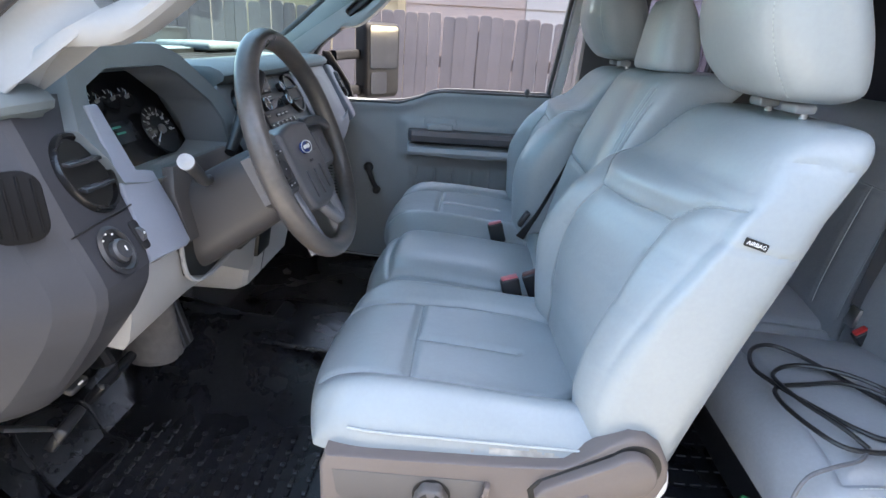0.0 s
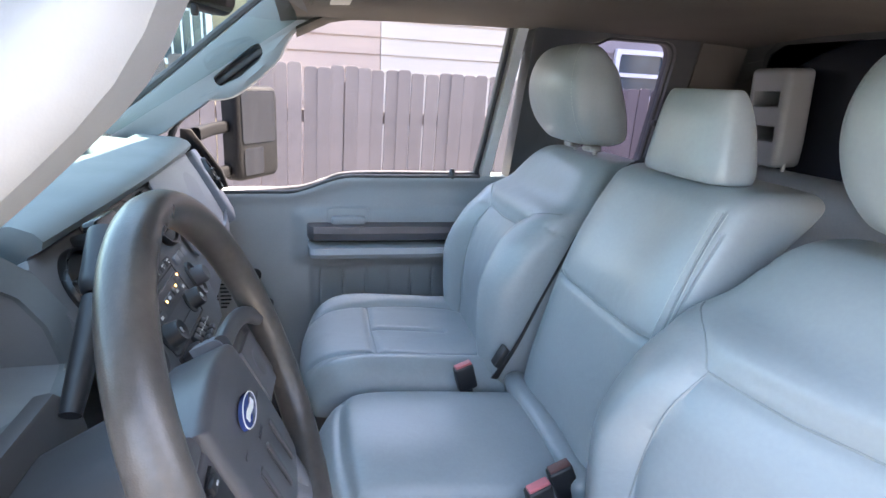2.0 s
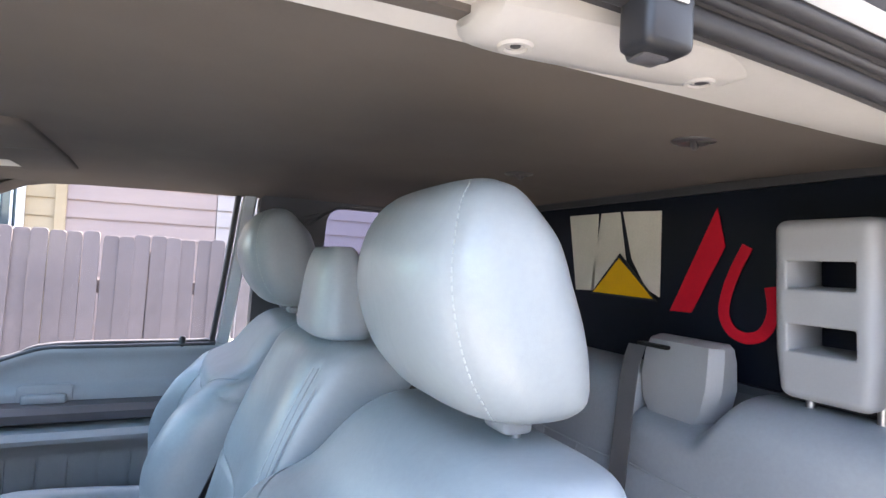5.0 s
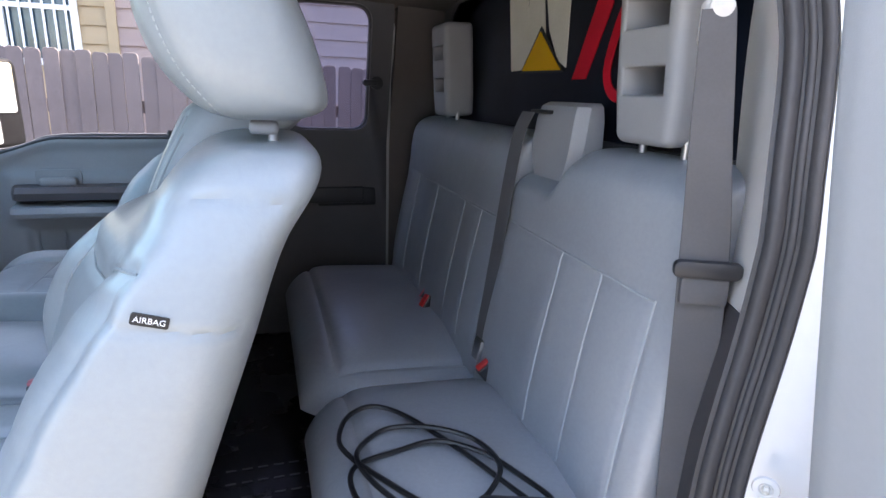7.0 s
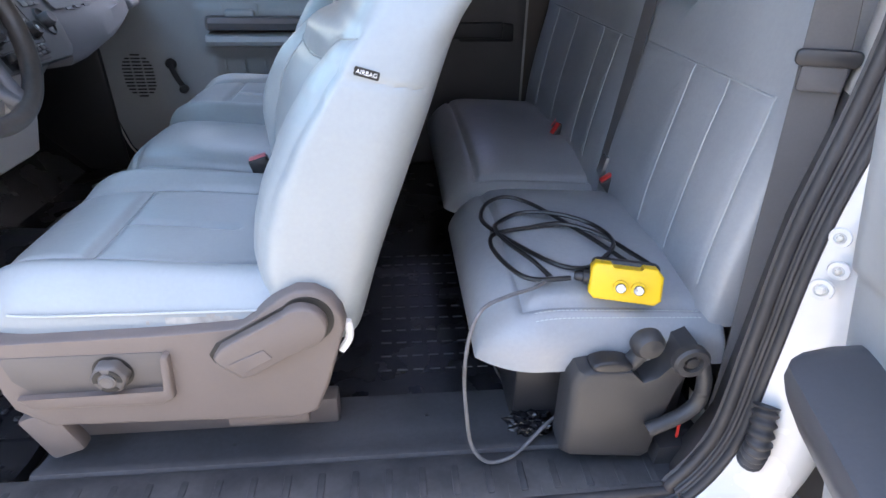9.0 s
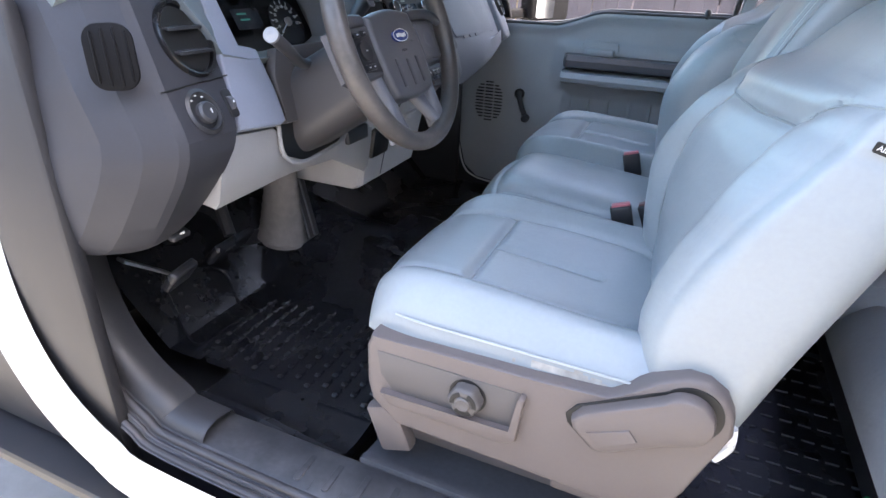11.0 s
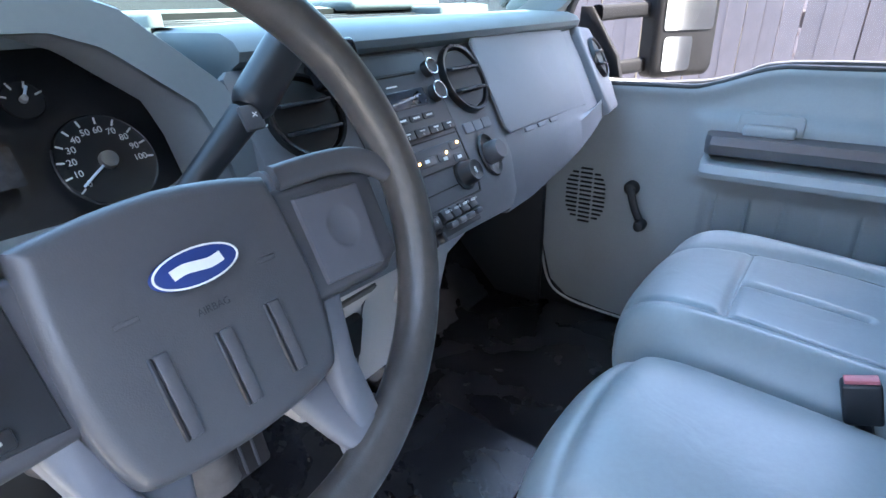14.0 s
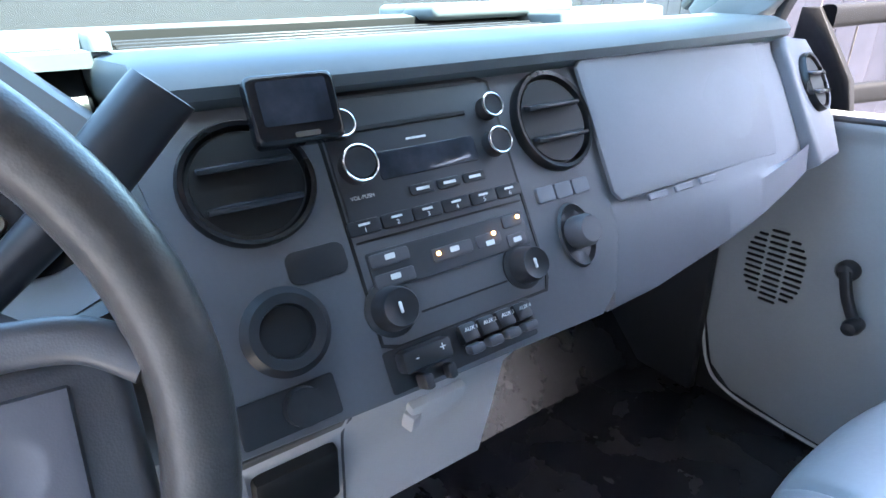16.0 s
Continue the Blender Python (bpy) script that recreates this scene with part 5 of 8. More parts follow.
# ---- rear bench ----
def rear_bench():
    st = thing("rear_bench", (0.85, 0.08, FLOOR), "dark grey vinyl rear bench with split backrest", "car seat")

    def top(x):
        return curve_at([(0.60, 0.985), (0.72, 1.003), (0.85, 0.998), (1.03, 0.985)], x)

    for y0, y1 in ((-0.632, -0.062), (-0.058, 0.805)):
        sm = polyline([(0.685, y0 + 0.05), (0.685, y1 - 0.03)]) + polyline([(0.685, y0 + 0.05), (1.0, y0 + 0.045)])
        bm = cushion_mesh(0.605, 1.03, y0, y1, top, lambda x: 0.872, sm, lambda x, v: 0.005 * (1 - v * v), front_r=0.15, ny=110, nx=90, p=3.6, back_r=0.02, corner=0.16)
        tree = BVHTree.FromBMesh(bm)
        rows = [[tree.ray_cast(Vector((0.70 + 0.28 * i / 60, y0 + d, 1.4)), Vector((0, 0, -1)))[0] for i in range(61)] for d in (0.026, 0.038)]
        cush = part("cushion", bm, M["vinyl_rear"], st)
        if y0 < -0.5:
            for row in rows:
                part("stitching", stitches(row, 0.0011, 0.0075, 0.0050), M["stitch"], cush)

    def xf(z):
        return curve_at([(0.93, 0.975), (1.05, 0.985), (1.2, 1.010), (1.33, 1.036), (1.45, 1.050), (1.52, 1.075)], z)

    def backrest(y0, y1, dip, verts, nm):
        vs, us = edge_steps(100, 2.0), [i / 70 for i in range(71)]
        yc, hw = (y0 + y1) / 2, (y1 - y0) / 2
        sm = polyline([(verts[0][0] if y0 > -0.1 else verts[-1][0], 1.322), (y1 - 0.03, 1.330)])
        for v in verts:
            sm += polyline([(v[0], 1.325), (v[1], 1.0)])
        rings = []
        for u in us:
            row = []
            for v in vs:
                y = yc + hw * v
                zt = dip(y)
                z = 0.94 + (zt - 0.94) * (1 - (1 - u) ** 1.5)
                e = roll(max(0.0, 1 - (zt - z) / 0.05), 2.4) * roll(v, 9)
                x = xf(z) + 0.075 * (1 - e) + groove((y, z), sm, 0.003, 0.006)
                x += 0.004 * math.cos((y - y0) * 30) * (1 if z < 1.32 else 0) * 0.5
                row.append(Vector((x, y, z)))
            rings.append(row)
        bm = loft(rings, caps=False, ring_closed=False)
        thread = seam_thread(bm, sm, lambda a, b: Vector((0.5, a, b)), 0.0019, (1, 0, 0))
        edges = [e for e in bm.edges if e.is_boundary]
        ext = bmesh.ops.extrude_edge_only(bm, edges=edges)
        for g in ext["geom"]:
            if isinstance(g, bmesh.types.BMVert):
                g.co.x = max(g.co.x + 0.01, 1.135)
        back = part(nm, bm, M["vinyl_rear"], st)
        part("seam", thread, M["welt"], back, "fine pale welt along the seams")
        return back

    def dip_l(y):
        return 1.508 - 0.075 * ease([(-0.29, 0.0), (-0.215, 1.0), (0.0, 1.0)], y)

    bl = backrest(-0.615, -0.062, dip_l, [(-0.314, -0.324), (-0.428, -0.442), (-0.552, -0.568)], "backrest")
    br = backrest(-0.058, 0.790, lambda y: 1.515, [(-0.035, -0.035), (0.055, 0.055), (0.175, 0.175), (0.40, 0.395), (0.60, 0.595)], "backrest")
    part("scuff", plate([(0, 0), (0.03, -0.012), (0.042, 0.03), (0.028, 0.105), (0.02, 0.10), (0.012, 0.04)], 0.004, facing((xf(1.25) - 0.007, 0.545, 1.19), (0, -1, 0), (0.2, 0, 1)) @ Matrix.Diagonal((1.3, 1.35, 1, 1))), M["vinyl_worn"], br, "pale torn scuff")
    # belt guide housing
    bm = loft([[Vector((x + 0.050, -0.136 + w * s, z)) for s, x in ((-1, 1.10), (-1, xx + 0.02), (-0.8, xx), (0.8, xx), (1, xx + 0.02), (1, 1.10))] for z, w, xx in ((1.425, 0.060, 1.040), (1.455, 0.082, 1.040), (1.50, 0.092, 1.042), (1.55, 0.090, 1.048), (1.575, 0.084, 1.055), (1.583, 0.074, 1.068))])
    gd = part("belt_guide", bm, M["plastic_light"], st, "pale grey plastic belt guide")
    part("slot", box((1.099, -0.085, 1.562), (0.02, 0.075, 0.008), 0.003, 2), M["decal_black"], gd)

    def headrest(yc):
        # one moulded block with two open slots through it
        h, deep = 0.284, 0.092
        m = facing((1.178, yc + 0.022, 1.669), (0, -1, 0), (-0.06, 0, 1))
        us, vs = (-0.080, -0.057, 0.038, 0.064), (-h / 2, -0.066, -0.023, 0.033, 0.077, h / 2)
        bm = bmesh.new()
        grid = [[bm.verts.new((u * (1.0 if i else 0.90), v, deep)) for u in us] for i, v in enumerate(vs)]
        for i in range(5):
            for j in range(3):
                if not (j == 1 and i in (1, 3)):
                    bm.faces.new((grid[i][j], grid[i][j + 1], grid[i + 1][j + 1], grid[i + 1][j]))
        ext = bmesh.ops.extrude_face_region(bm, geom=bm.faces[:])
        for g in ext["geom"]:
            if isinstance(g, bmesh.types.BMVert):
                g.co.z = 0.0
        bmesh.ops.recalc_face_normals(bm, faces=bm.faces[:])
        rim, cut = [], []
        for e in bm.edges:
            if len(e.link_faces) == 2 and e.calc_face_angle() > 1.0:
                inside = all(-0.06 < v.co.x < 0.042 and abs(v.co.y) < 0.08 for v in e.verts)
                (cut if inside else rim).append(e)
        bmesh.ops.bevel(bm, geom=cut, offset=0.004, segments=2, profile=0.5, affect="EDGES")
        rim = [e for e in rim if e.is_valid]
        bmesh.ops.bevel(bm, geom=rim, offset=0.017, segments=5, profile=0.5, affect="EDGES")
        bm.transform(m)
        hd = part("headrest", bm, M["plastic_light"], st, "pale grey moulded headrest with two slots")
        for s in (-1, 1):
            part("post", lathe([(0.0065, 0.0), (0.0065, 0.056)], pose(1.133, yc + 0.018 + s * 0.048, 1.490), 12), M["steel"], hd)
        return hd

    headrest(-0.430)
    headrest(0.560)
    # hinge bracket cover at the doorway
    out = [(0.751, 0.878), (0.762, 0.901), (0.780, 0.905), (0.845, 0.903), (0.869, 0.878), (0.895, 0.888), (0.917, 0.916), (0.925, 0.940), (0.950, 0.947), (0.963, 0.929), (0.957, 0.903), (0.940, 0.877), (0.930, 0.830), (0.921, 0.785), (0.911, 0.695), (0.900, 0.685), (0.765, 0.702), (0.752, 0.711)]
    br_ = part("bracket_cover", plate(out[::-1], 0.060, facing((0, -0.612, 0), (1, 0, 0), (0, 0, 1)), 0.016, None, 4), M["bracket"], st, "dark grey plastic hinge cover")
    part("pivot", lathe([(0.0, 0.0), (0.030, 0.0), (0.030, 0.012), (0.026, 0.016), (0.017, 0.016), (0.015, 0.008), (0.0, 0.008)], facing((0.938, -0.668, 0.922), (1, 0, 0), (0, 0, 1)), 28), M["bracket"], br_)
    part("pivot_bolt", lathe([(0.0, 0.0), (0.011, 0.0), (0.010, 0.006), (0.0, 0.007)], facing((0.938, -0.676, 0.922), (1, 0, 0), (0, 0, 1)), 18), M["black"], br_)
    part("knob", lathe([(0.0, 0.0), (0.027, 0.0), (0.026, 0.016), (0.019, 0.024), (0.0, 0.026)], facing((0.872, -0.645, 0.944), (1, 0, 0), (0, 0, 1)), 24), M["bracket"], br_)
    part("knob_arm", tube([(0.872, -0.652, 0.944), (0.862, -0.650, 0.918), (0.850, -0.648, 0.898)], 0.015, 10, 4), M["bracket"], br_)
    part("flap", plate([(0.034 * math.cos(2 * math.pi * k / 24), 0.013 * math.sin(2 * math.pi * k / 24)) for k in range(24)], 0.030, facing((0.815, -0.640, 0.908), (1, 0, -0.06), (0, 0, 1)), 0.006, None, 3), M["black"], br_)
    part("lever", tube([(0.960, -0.672, 0.915), (0.969, -0.678, 0.875), (0.967, -0.680, 0.835), (0.945, -0.682, 0.808), (0.890, -0.684, 0.777)], 0.0125, 12, 6), M["bracket"], br_)
    part("foot", loft([[Vector((x, -0.640 + dy, z)) for x, z in ((0.928, 0.716), (1.004, 0.722), (0.990, 0.640), (0.918, 0.606))] for dy in (0.0, -0.020, -0.034)]), M["bracket"], br_)
    part("red_mark", tube([(0.960, -0.660, 0.776), (0.962, -0.661, 0.728)], 0.0026, 8, 2), M["red"], br_)
    part("under_bin", box((0.86, 0.10, 0.755), (0.34, 1.30, 0.19), 0.01, 2), M["black"], st)


mark = len(TOP)
rear_bench()
settle(mark, *REAR)


# ---- dashboard ----
SO, SU = Vector((-0.436, 0.0, 1.342)), Vector((-0.482, 0.0, 0.876))
dash = thing("dashboard", (-0.62, 0.0, 1.30), "grey moulded dashboard with round vents and dark centre stack", "dashboard")


def on_dash(y, z, lift=0.0):
    """Pose on the sloping dash face at that y and z."""
    k = (z - SO.z) / SU.z
    o = SO + SU * k + Vector((0.876, 0, 0.482)) * lift + Vector((0, y, 0))
    return facing(o, (0, 1, 0), SU)


pad_sec = [(-0.545, 1.498), (-0.534, 1.516), (-0.519, 1.524), (-0.516, 1.534), (-0.524, 1.544), (-0.545, 1.552), (-0.62, 1.556), (-0.65, 1.5575), (-0.652, 1.544), (-0.77, 1.552), (-0.772, 1.572), (-0.80, 1.575), (-1.0, 1.572), (-1.0, 1.48), (-0.60, 1.46)]
ysd = [-0.83 + 1.66 * i / 120 for i in range(121)]
rings = []
for y in ysd:
    e = max(0.0, (abs(y) - 0.72) / 0.11)
    back = ease([(-0.72, 0.0), (-0.69, 1.0), (-0.245, 1.0), (-0.222, 0.0), (0.9, 0.0)], y) * 0.19
    rings.append([Vector((min(x, x - back if x > -0.63 else x) - 0.05 * e * e - 0.03 * (y / 0.8) ** 2 * (1 if y > 0 else 0.2), y, z - 0.012 * e * e)) for x, z in pad_sec])
pad = part("upper_pad", loft(rings), M["pad"], dash, "blue-grey soft upper pad")
part("defrost_vent", box((-0.711, 0.06, 1.5505), (0.112, 0.56, 0.008), 0.003, 2, (0, -2, 0)), M["decal_black"], pad)
for k in range(3):
    part("vent_slat", box((-0.685 - 0.026 * k, 0.06, 1.5555 + 0.002 * k), (0.003, 0.54, 0.006), 0.001, 1), M["black"], pad)
part("slot_wall", box((-0.769, 0.06, 1.5615), (0.004, 0.56, 0.020), 0.001, 1), M["decal_black"], pad)
part("vent_rim", box((-0.715, -0.226, 1.560), (0.13, 0.018, 0.028), 0.006, 3), M["pad"], pad)
part("vent_rim", box((-0.715, 0.345, 1.560), (0.13, 0.02, 0.026), 0.006, 3), M["pad"], pad)
part("speaker_hump", box((-0.80, 0.30, 1.577), (0.16, 0.26, 0.022), 0.009, 3), M["pad"], pad)

# passenger side: airbag panel, glovebox, end pod
def glove_low(y):
    return lerp([(0.18, 1.232), (0.32, 1.238), (0.55, 1.275), (0.80, 1.330)], y)


rings = []
for y in [0.225 + 0.61 * i / 40 for i in range(41)]:
    lo = glove_low(y)
    bow = -0.05 * max(0.0, (y - 0.45) / 0.38) ** 2
    sec = [(-0.538, 1.515), (-0.530, 1.512), (-0.500, 1.462), (-0.470, 1.405), (-0.448, 1.362), (-0.444, 1.352), (-0.436, 1.320 + (lo - 1.232) * 0.6), (-0.430, lo + 0.016), (-0.440, lo), (-0.52, lo - 0.012), (-0.75, lo + 0.02), (-0.75, 1.49)]
    rings.append([Vector((x + bow, y, z)) for x, z in sec])
glove = part("glove_side", loft(rings), M["plastic_glove"], dash, "blue-grey plastic passenger side fascia")
part("airbag_panel", plate([(-0.205, -0.078), (0.160, -0.078), (0.174, -0.06), (0.196, 0.088), (0.188, 0.096), (-0.200, 0.094), (-0.212, 0.084), (-0.215, -0.066)], 0.005, on_dash(0.440, 1.438, -0.0026) @ pose(0, 0, 0, 0, 2.5, 0), 0.004), M["plastic_glove"], glove)
for k in range(3):
    part("emboss", box((-0.4475 + 0.012, 0.29 + 0.05 * k, 1.372), (0.004, 0.034, 0.008), 0.001, 1, (0, -29, 0)), M["plastic_glove"], glove)


def round_vent(y, z, r, name, parent, mat_ring, lift=0.0, squash=1.0, tilt=0.0, place=on_dash):
    m = place(y, z, lift) @ pose(0, 0, 0, 0, tilt, 0) @ Matrix.Diagonal((1, squash, 1, 1))
    v = part(name, lathe([(r * 1.0, -0.004), (r * 1.16, -0.004), (r * 1.17, 0.003), (r * 1.12, 0.008), (r * 1.04, 0.007), (r * 0.97, -0.012), (r * 0.93, -0.035), (0.0, -0.036)], m, 36), mat_ring, parent, "round black air vent")
    # flat black disc over the mouth paints the shade of the vent's depth
    part("well", lathe([(0.0, 0.001), (r * 0.95, 0.001), (r * 0.95, 0.003), (0.0, 0.003)], m @ Matrix.Translation((0, 0, 0.0002)), 30), M["decal_black"], v)
    for s in (-0.36, 0.36):
        w = r * 1.72 * math.sqrt(1 - s * s)
        part("vane", box((0, 0, 0), (w, 0.005, 0.022), 0.002, 2), M["vane"], v).data.transform(m @ Matrix.Translation((0, s * r, 0.003)) @ pose(0, 0, 0, 24, 0, 0))
    return v


round_vent(0.172, 1.463, 0.046, "vent", dash, M["vent_black"], 0.006, 1.05)
end = part("end_pod", plate([(-0.062, -0.125), (0.035, -0.118), (0.060, -0.06), (0.068, 0.06), (0.05, 0.088), (-0.045, 0.090), (-0.058, 0.075)], 0.03, on_dash(0.758, 1.445, -0.036) @ pose(0, 0, 0, 0, 8, 0), 0.010, None, 3), M["plastic_mid"], dash)
round_vent(0.766, 1.452, 0.036, "vent", dash, M["vent_black"], -0.004, 1.2, 8)

# centre stack
CS = [(-0.236, -0.062), (-0.228, -0.070), (-0.10, -0.074), (0.165, -0.080), (0.195, -0.06), (0.225, 0.0), (0.232, 0.16), (0.228, 0.198), (-0.232, 0.198), (-0.240, 0.19)]
stack = part("stack_fascia", plate(CS, 0.02, on_dash(0, 1.342, -0.018), 0.004, None, 2), M["stack"], dash, "dark grey centre stack fascia")
part("stack_body", box((-0.66, -0.01, 1.36), (0.18, 0.44, 0.22), 0.01, 2), M["stack"], dash)


def flat(name, y, z, w, h, mat, parent, lift=0.002, thick=0.003, r=0.003, bevel=0.001):
    return part(name, plate(rrect(w, h, r, 3), thick, on_dash(y, z, lift), bevel), mat, parent)


part("bezel_groove", frame_plate(resample(rrect(0.198, 0.232, 0.006, 3), 48), resample(rrect(0.192, 0.226, 0.005, 3), 48), 0.0015, on_dash(0.006, 1.414, 0.0015)), M["decal_black"], stack)
radio = flat("radio", 0.006, 1.457, 0.188, 0.120, M["radio"], stack, 0.002, 0.004)
part("disc_slot", box((0, 0, 0), (0.125, 0.005, 0.003), 0.001, 1), M["decal_black"], radio).data.transform(on_dash(0.0, 1.484, 0.006))
flat("display", 0.008, 1.452, 0.110, 0.026, M["screen"], radio, 0.005, 0.002)
for y, z, r in ((0.089, 1.484, 0.0120), (-0.074, 1.487, 0.0120), (0.085, 1.452, 0.0135), (-0.068, 1.455, 0.0165)):
    kb = part("knob", lathe([(0.0, 0.0), (r, 0.0), (r * 0.96, 0.013), (r * 0.8, 0.015), (0.0, 0.014)], on_dash(y, z, 0.005), 26), M["black"], radio)
    part("chrome_ring", sweep([on_dash(y, z, 0.0195) @ Vector((r * 0.97 * math.cos(a), r * 0.97 * math.sin(a), 0)) for a in [2 * math.pi * i / 30 for i in range(30)]], circle(0.0013, 8), True, (0.876, 0, 0.482)), M["chrome"], kb)
flat("dash_mark", 0.0, 1.470, 0.022, 0.002, M["white"], radio, 0.0055, 0.001, 0.0005, 0)
for k in range(3):
    flat("button", -0.010 + 0.030 * k, 1.4275, 0.027, 0.010, M["black"], radio, 0.005, 0.003)
    flat("mark", -0.010 + 0.030 * k, 1.4275, 0.014, 0.0028, M["white"], radio, 0.008, 0.0006, 0.0005, 0)
for k in range(6):
    flat("button", -0.077 + 0.0325 * k, 1.4085, 0.031, 0.013, M["black"], radio, 0.005, 0.003)
    flat("mark", -0.077 + 0.0325 * k, 1.4105, 0.011, 0.0022, M["white"], radio, 0.008, 0.0006, 0.0005, 0)
    words(str(k + 1), 0.006, on_dash(-0.077 + 0.0325 * k, 1.4060, 0.0084), M["white"], radio, "numeral", 0.0002)
words("VOL-PUSH", 0.005, on_dash(-0.070, 1.4310, 0.0066), M["white"], radio, "lettering", 0.0002)
flat("seam_line", 0.006, 1.3975, 0.186, 0.0022, M["decal_black"], stack, 0.0018, 0.001, 0.0008, 0)
clim = flat("climate_panel", 0.006, 1.373, 0.178, 0.036, M["radio"], stack, 0.002, 0.003)
for y, z, w in ((-0.062, 1.381, 0.040), (-0.062, 1.365, 0.040), (0.045, 1.372, 0.030), (0.078, 1.382, 0.024), (0.078, 1.365, 0.024), (0.002, 1.372, 0.046)):
    flat("button", y, z, w, 0.0125, M["plastic_dark"], clim, 0.0045, 0.002)
for y, z in ((-0.062, 1.382), (-0.062, 1.366), (0.004, 1.373), (0.045, 1.369), (0.078, 1.365)):
    flat("mark", y, z, 0.010, 0.005, M["white"], clim, 0.0066, 0.0006, 0.001, 0)
for y, z in ((-0.014, 1.373), (0.052, 1.376), (0.086, 1.384)):
    flat("indicator", y, z, 0.0035, 0.0035, M["amber"], clim, 0.0066, 0.001, 0.001, 0)
flat("seam_line", 0.004, 1.333, 0.10, 0.0020, M["decal_black"], stack, 0.0018, 0.001, 0.0006, 0)
for y, z, r in ((0.077, 1.341, 0.0185), (-0.074, 1.343, 0.0195)):
    kb = part("climate_knob", lathe([(0.0, 0.0), (r * 1.28, 0.0), (r * 1.28, 0.002), (r * 1.05, 0.004), (r, 0.006), (r * 0.93, 0.020), (r * 0.82, 0.024), (r * 0.6, 0.022), (0.0, 0.021)], on_dash(y, z, 0.002), 30), M["black"], stack)
    part("pointer", box((0, 0, 0), (0.0025, 0.010, 0.003), 0.001, 2), M["white"], kb).data.transform(on_dash(y, z, 0.0245))
    part("chrome_ring", sweep([on_dash(y, z, 0.0245) @ Vector((r * 0.80 * math.cos(a), r * 0.80 * math.sin(a), 0)) for a in [2 * math.pi * i / 30 for i in range(30)]], circle(0.0010, 8), True, (0.876, 0, 0.482)), M["steel"], kb)
# drive selector, buttons, socket, blank, pocket
sel = part("selector_recess", lathe([(0.0, 0.0), (0.026, 0.0), (0.029, 0.003), (0.027, 0.006), (0.023, 0.002), (0.0, 0.001)], on_dash(0.158, 1.352, 0.0015) @ Matrix.Diagonal((0.85, 1.25, 1, 1)), 30), M["black"], stack)
part("selector_knob", lathe([(0.0, 0.0), (0.018, 0.0), (0.0175, 0.018), (0.014, 0.024), (0.0, 0.024)], on_dash(0.160, 1.354, 0.003), 26), M["plastic_dark"], sel)
for k in range(3):
    flat("button", 0.133 + 0.026 * k, 1.3965, 0.024, 0.017, M["plastic_mid"], stack, 0.002, 0.004)
part("socket", lathe([(0.020, 0.002), (0.034, 0.0), (0.036, 0.004), (0.030, 0.012), (0.022, 0.010), (0.019, -0.010), (0.0, -0.012)], on_dash(-0.166, 1.352, 0.003), 32), M["black"], stack, "round black power socket")
flat("blank_plug", -0.125, 1.392, 0.052, 0.028, M["black"], stack, 0.002, 0.002, 0.008)
round_vent(-0.160, 1.458, 0.047, "vent", dash, M["vent_black"], 0.004, 0.95)
pk = flat("pocket", -0.180, 1.300, 0.080, 0.034, M["black"], stack, 0.001, 0.003)
part("pocket_plug", lathe([(0.0, 0.0), (0.016, 0.0), (0.015, 0.012), (0.0, 0.014)], on_dash(-0.170, 1.300, 0.003), 20), M["black"], pk)
flat("switch_tray", -0.012, 1.297, 0.165, 0.038, M["black"], stack, 0.0005, 0.003)
bc = part("brake_control", box((0, 0, 0), (0.050, 0.020, 0.022), 0.005, 2), M["black"], stack, "black trailer brake control with plus and minus")
bc.data.transform(on_dash(-0.060, 1.302, 0.010))
for y, c in ((-0.072, "-"), (-0.046, "+")):
    words(c, 0.012, on_dash(y, 1.304, 0.0215), M["white"], bc, "lettering", 0.0002)
for y, h in ((-0.068, 0.026), (-0.042, 0.016)):
    part("lever", box((0, 0, 0), (0.009, 0.014, h * 0.8), 0.003, 2), M["black"], bc).data.transform(on_dash(y, 1.284, 0.014))
for k in range(4):
    y = -0.010 + 0.0215 * k
    sw = part("aux_switch", box((0, 0, 0), (0.019, 0.018, 0.014), 0.003, 2), M["black"], stack)
    sw.data.transform(on_dash(y, 1.304, 0.006) @ pose(0, 0, 0, -18, 0, 0))
    part("toggle", box((0, 0, 0), (0.016, 0.009, 0.014), 0.003, 2), M["plastic_dark"], sw).data.transform(on_dash(y, 1.292, 0.013))
    words("AUX %d" % (k + 1), 0.0052, on_dash(y, 1.3085, 0.0165), M["white"], sw, "lettering", 0.0002)

# light grey lower console under the stack
rings = []
for z, x, y0, y1 in ((1.262, -0.430, -0.24, 0.118), (1.20, -0.475, -0.235, 0.100), (1.12, -0.492, -0.225, 0.095), (1.045, -0.508, -0.215, 0.088), (1.03, -0.53, -0.205, 0.08)):
    rings.append([Vector((x - 0.01, y0, z)), Vector((x, y0 + 0.012, z)), Vector((x, y1 - 0.012, z)), Vector((x - 0.01, y1, z)), Vector((-0.75, y1, z)), Vector((-0.75, y0, z))])
con = part("lower_console", loft(rings), M["console"], dash, "light grey lower console")
part("console_seam", tube([(-0.447, -0.118, 1.238), (-0.474, -0.118, 1.20), (-0.491, -0.117, 1.12), (-0.507, -0.116, 1.05)], 0.0016), M["plastic_dark"], con)
part("console_handle", box((-0.474, -0.008, 1.186), (0.016, 0.072, 0.034), 0.005, 2, (0, 14, 0)), M["console"], con)
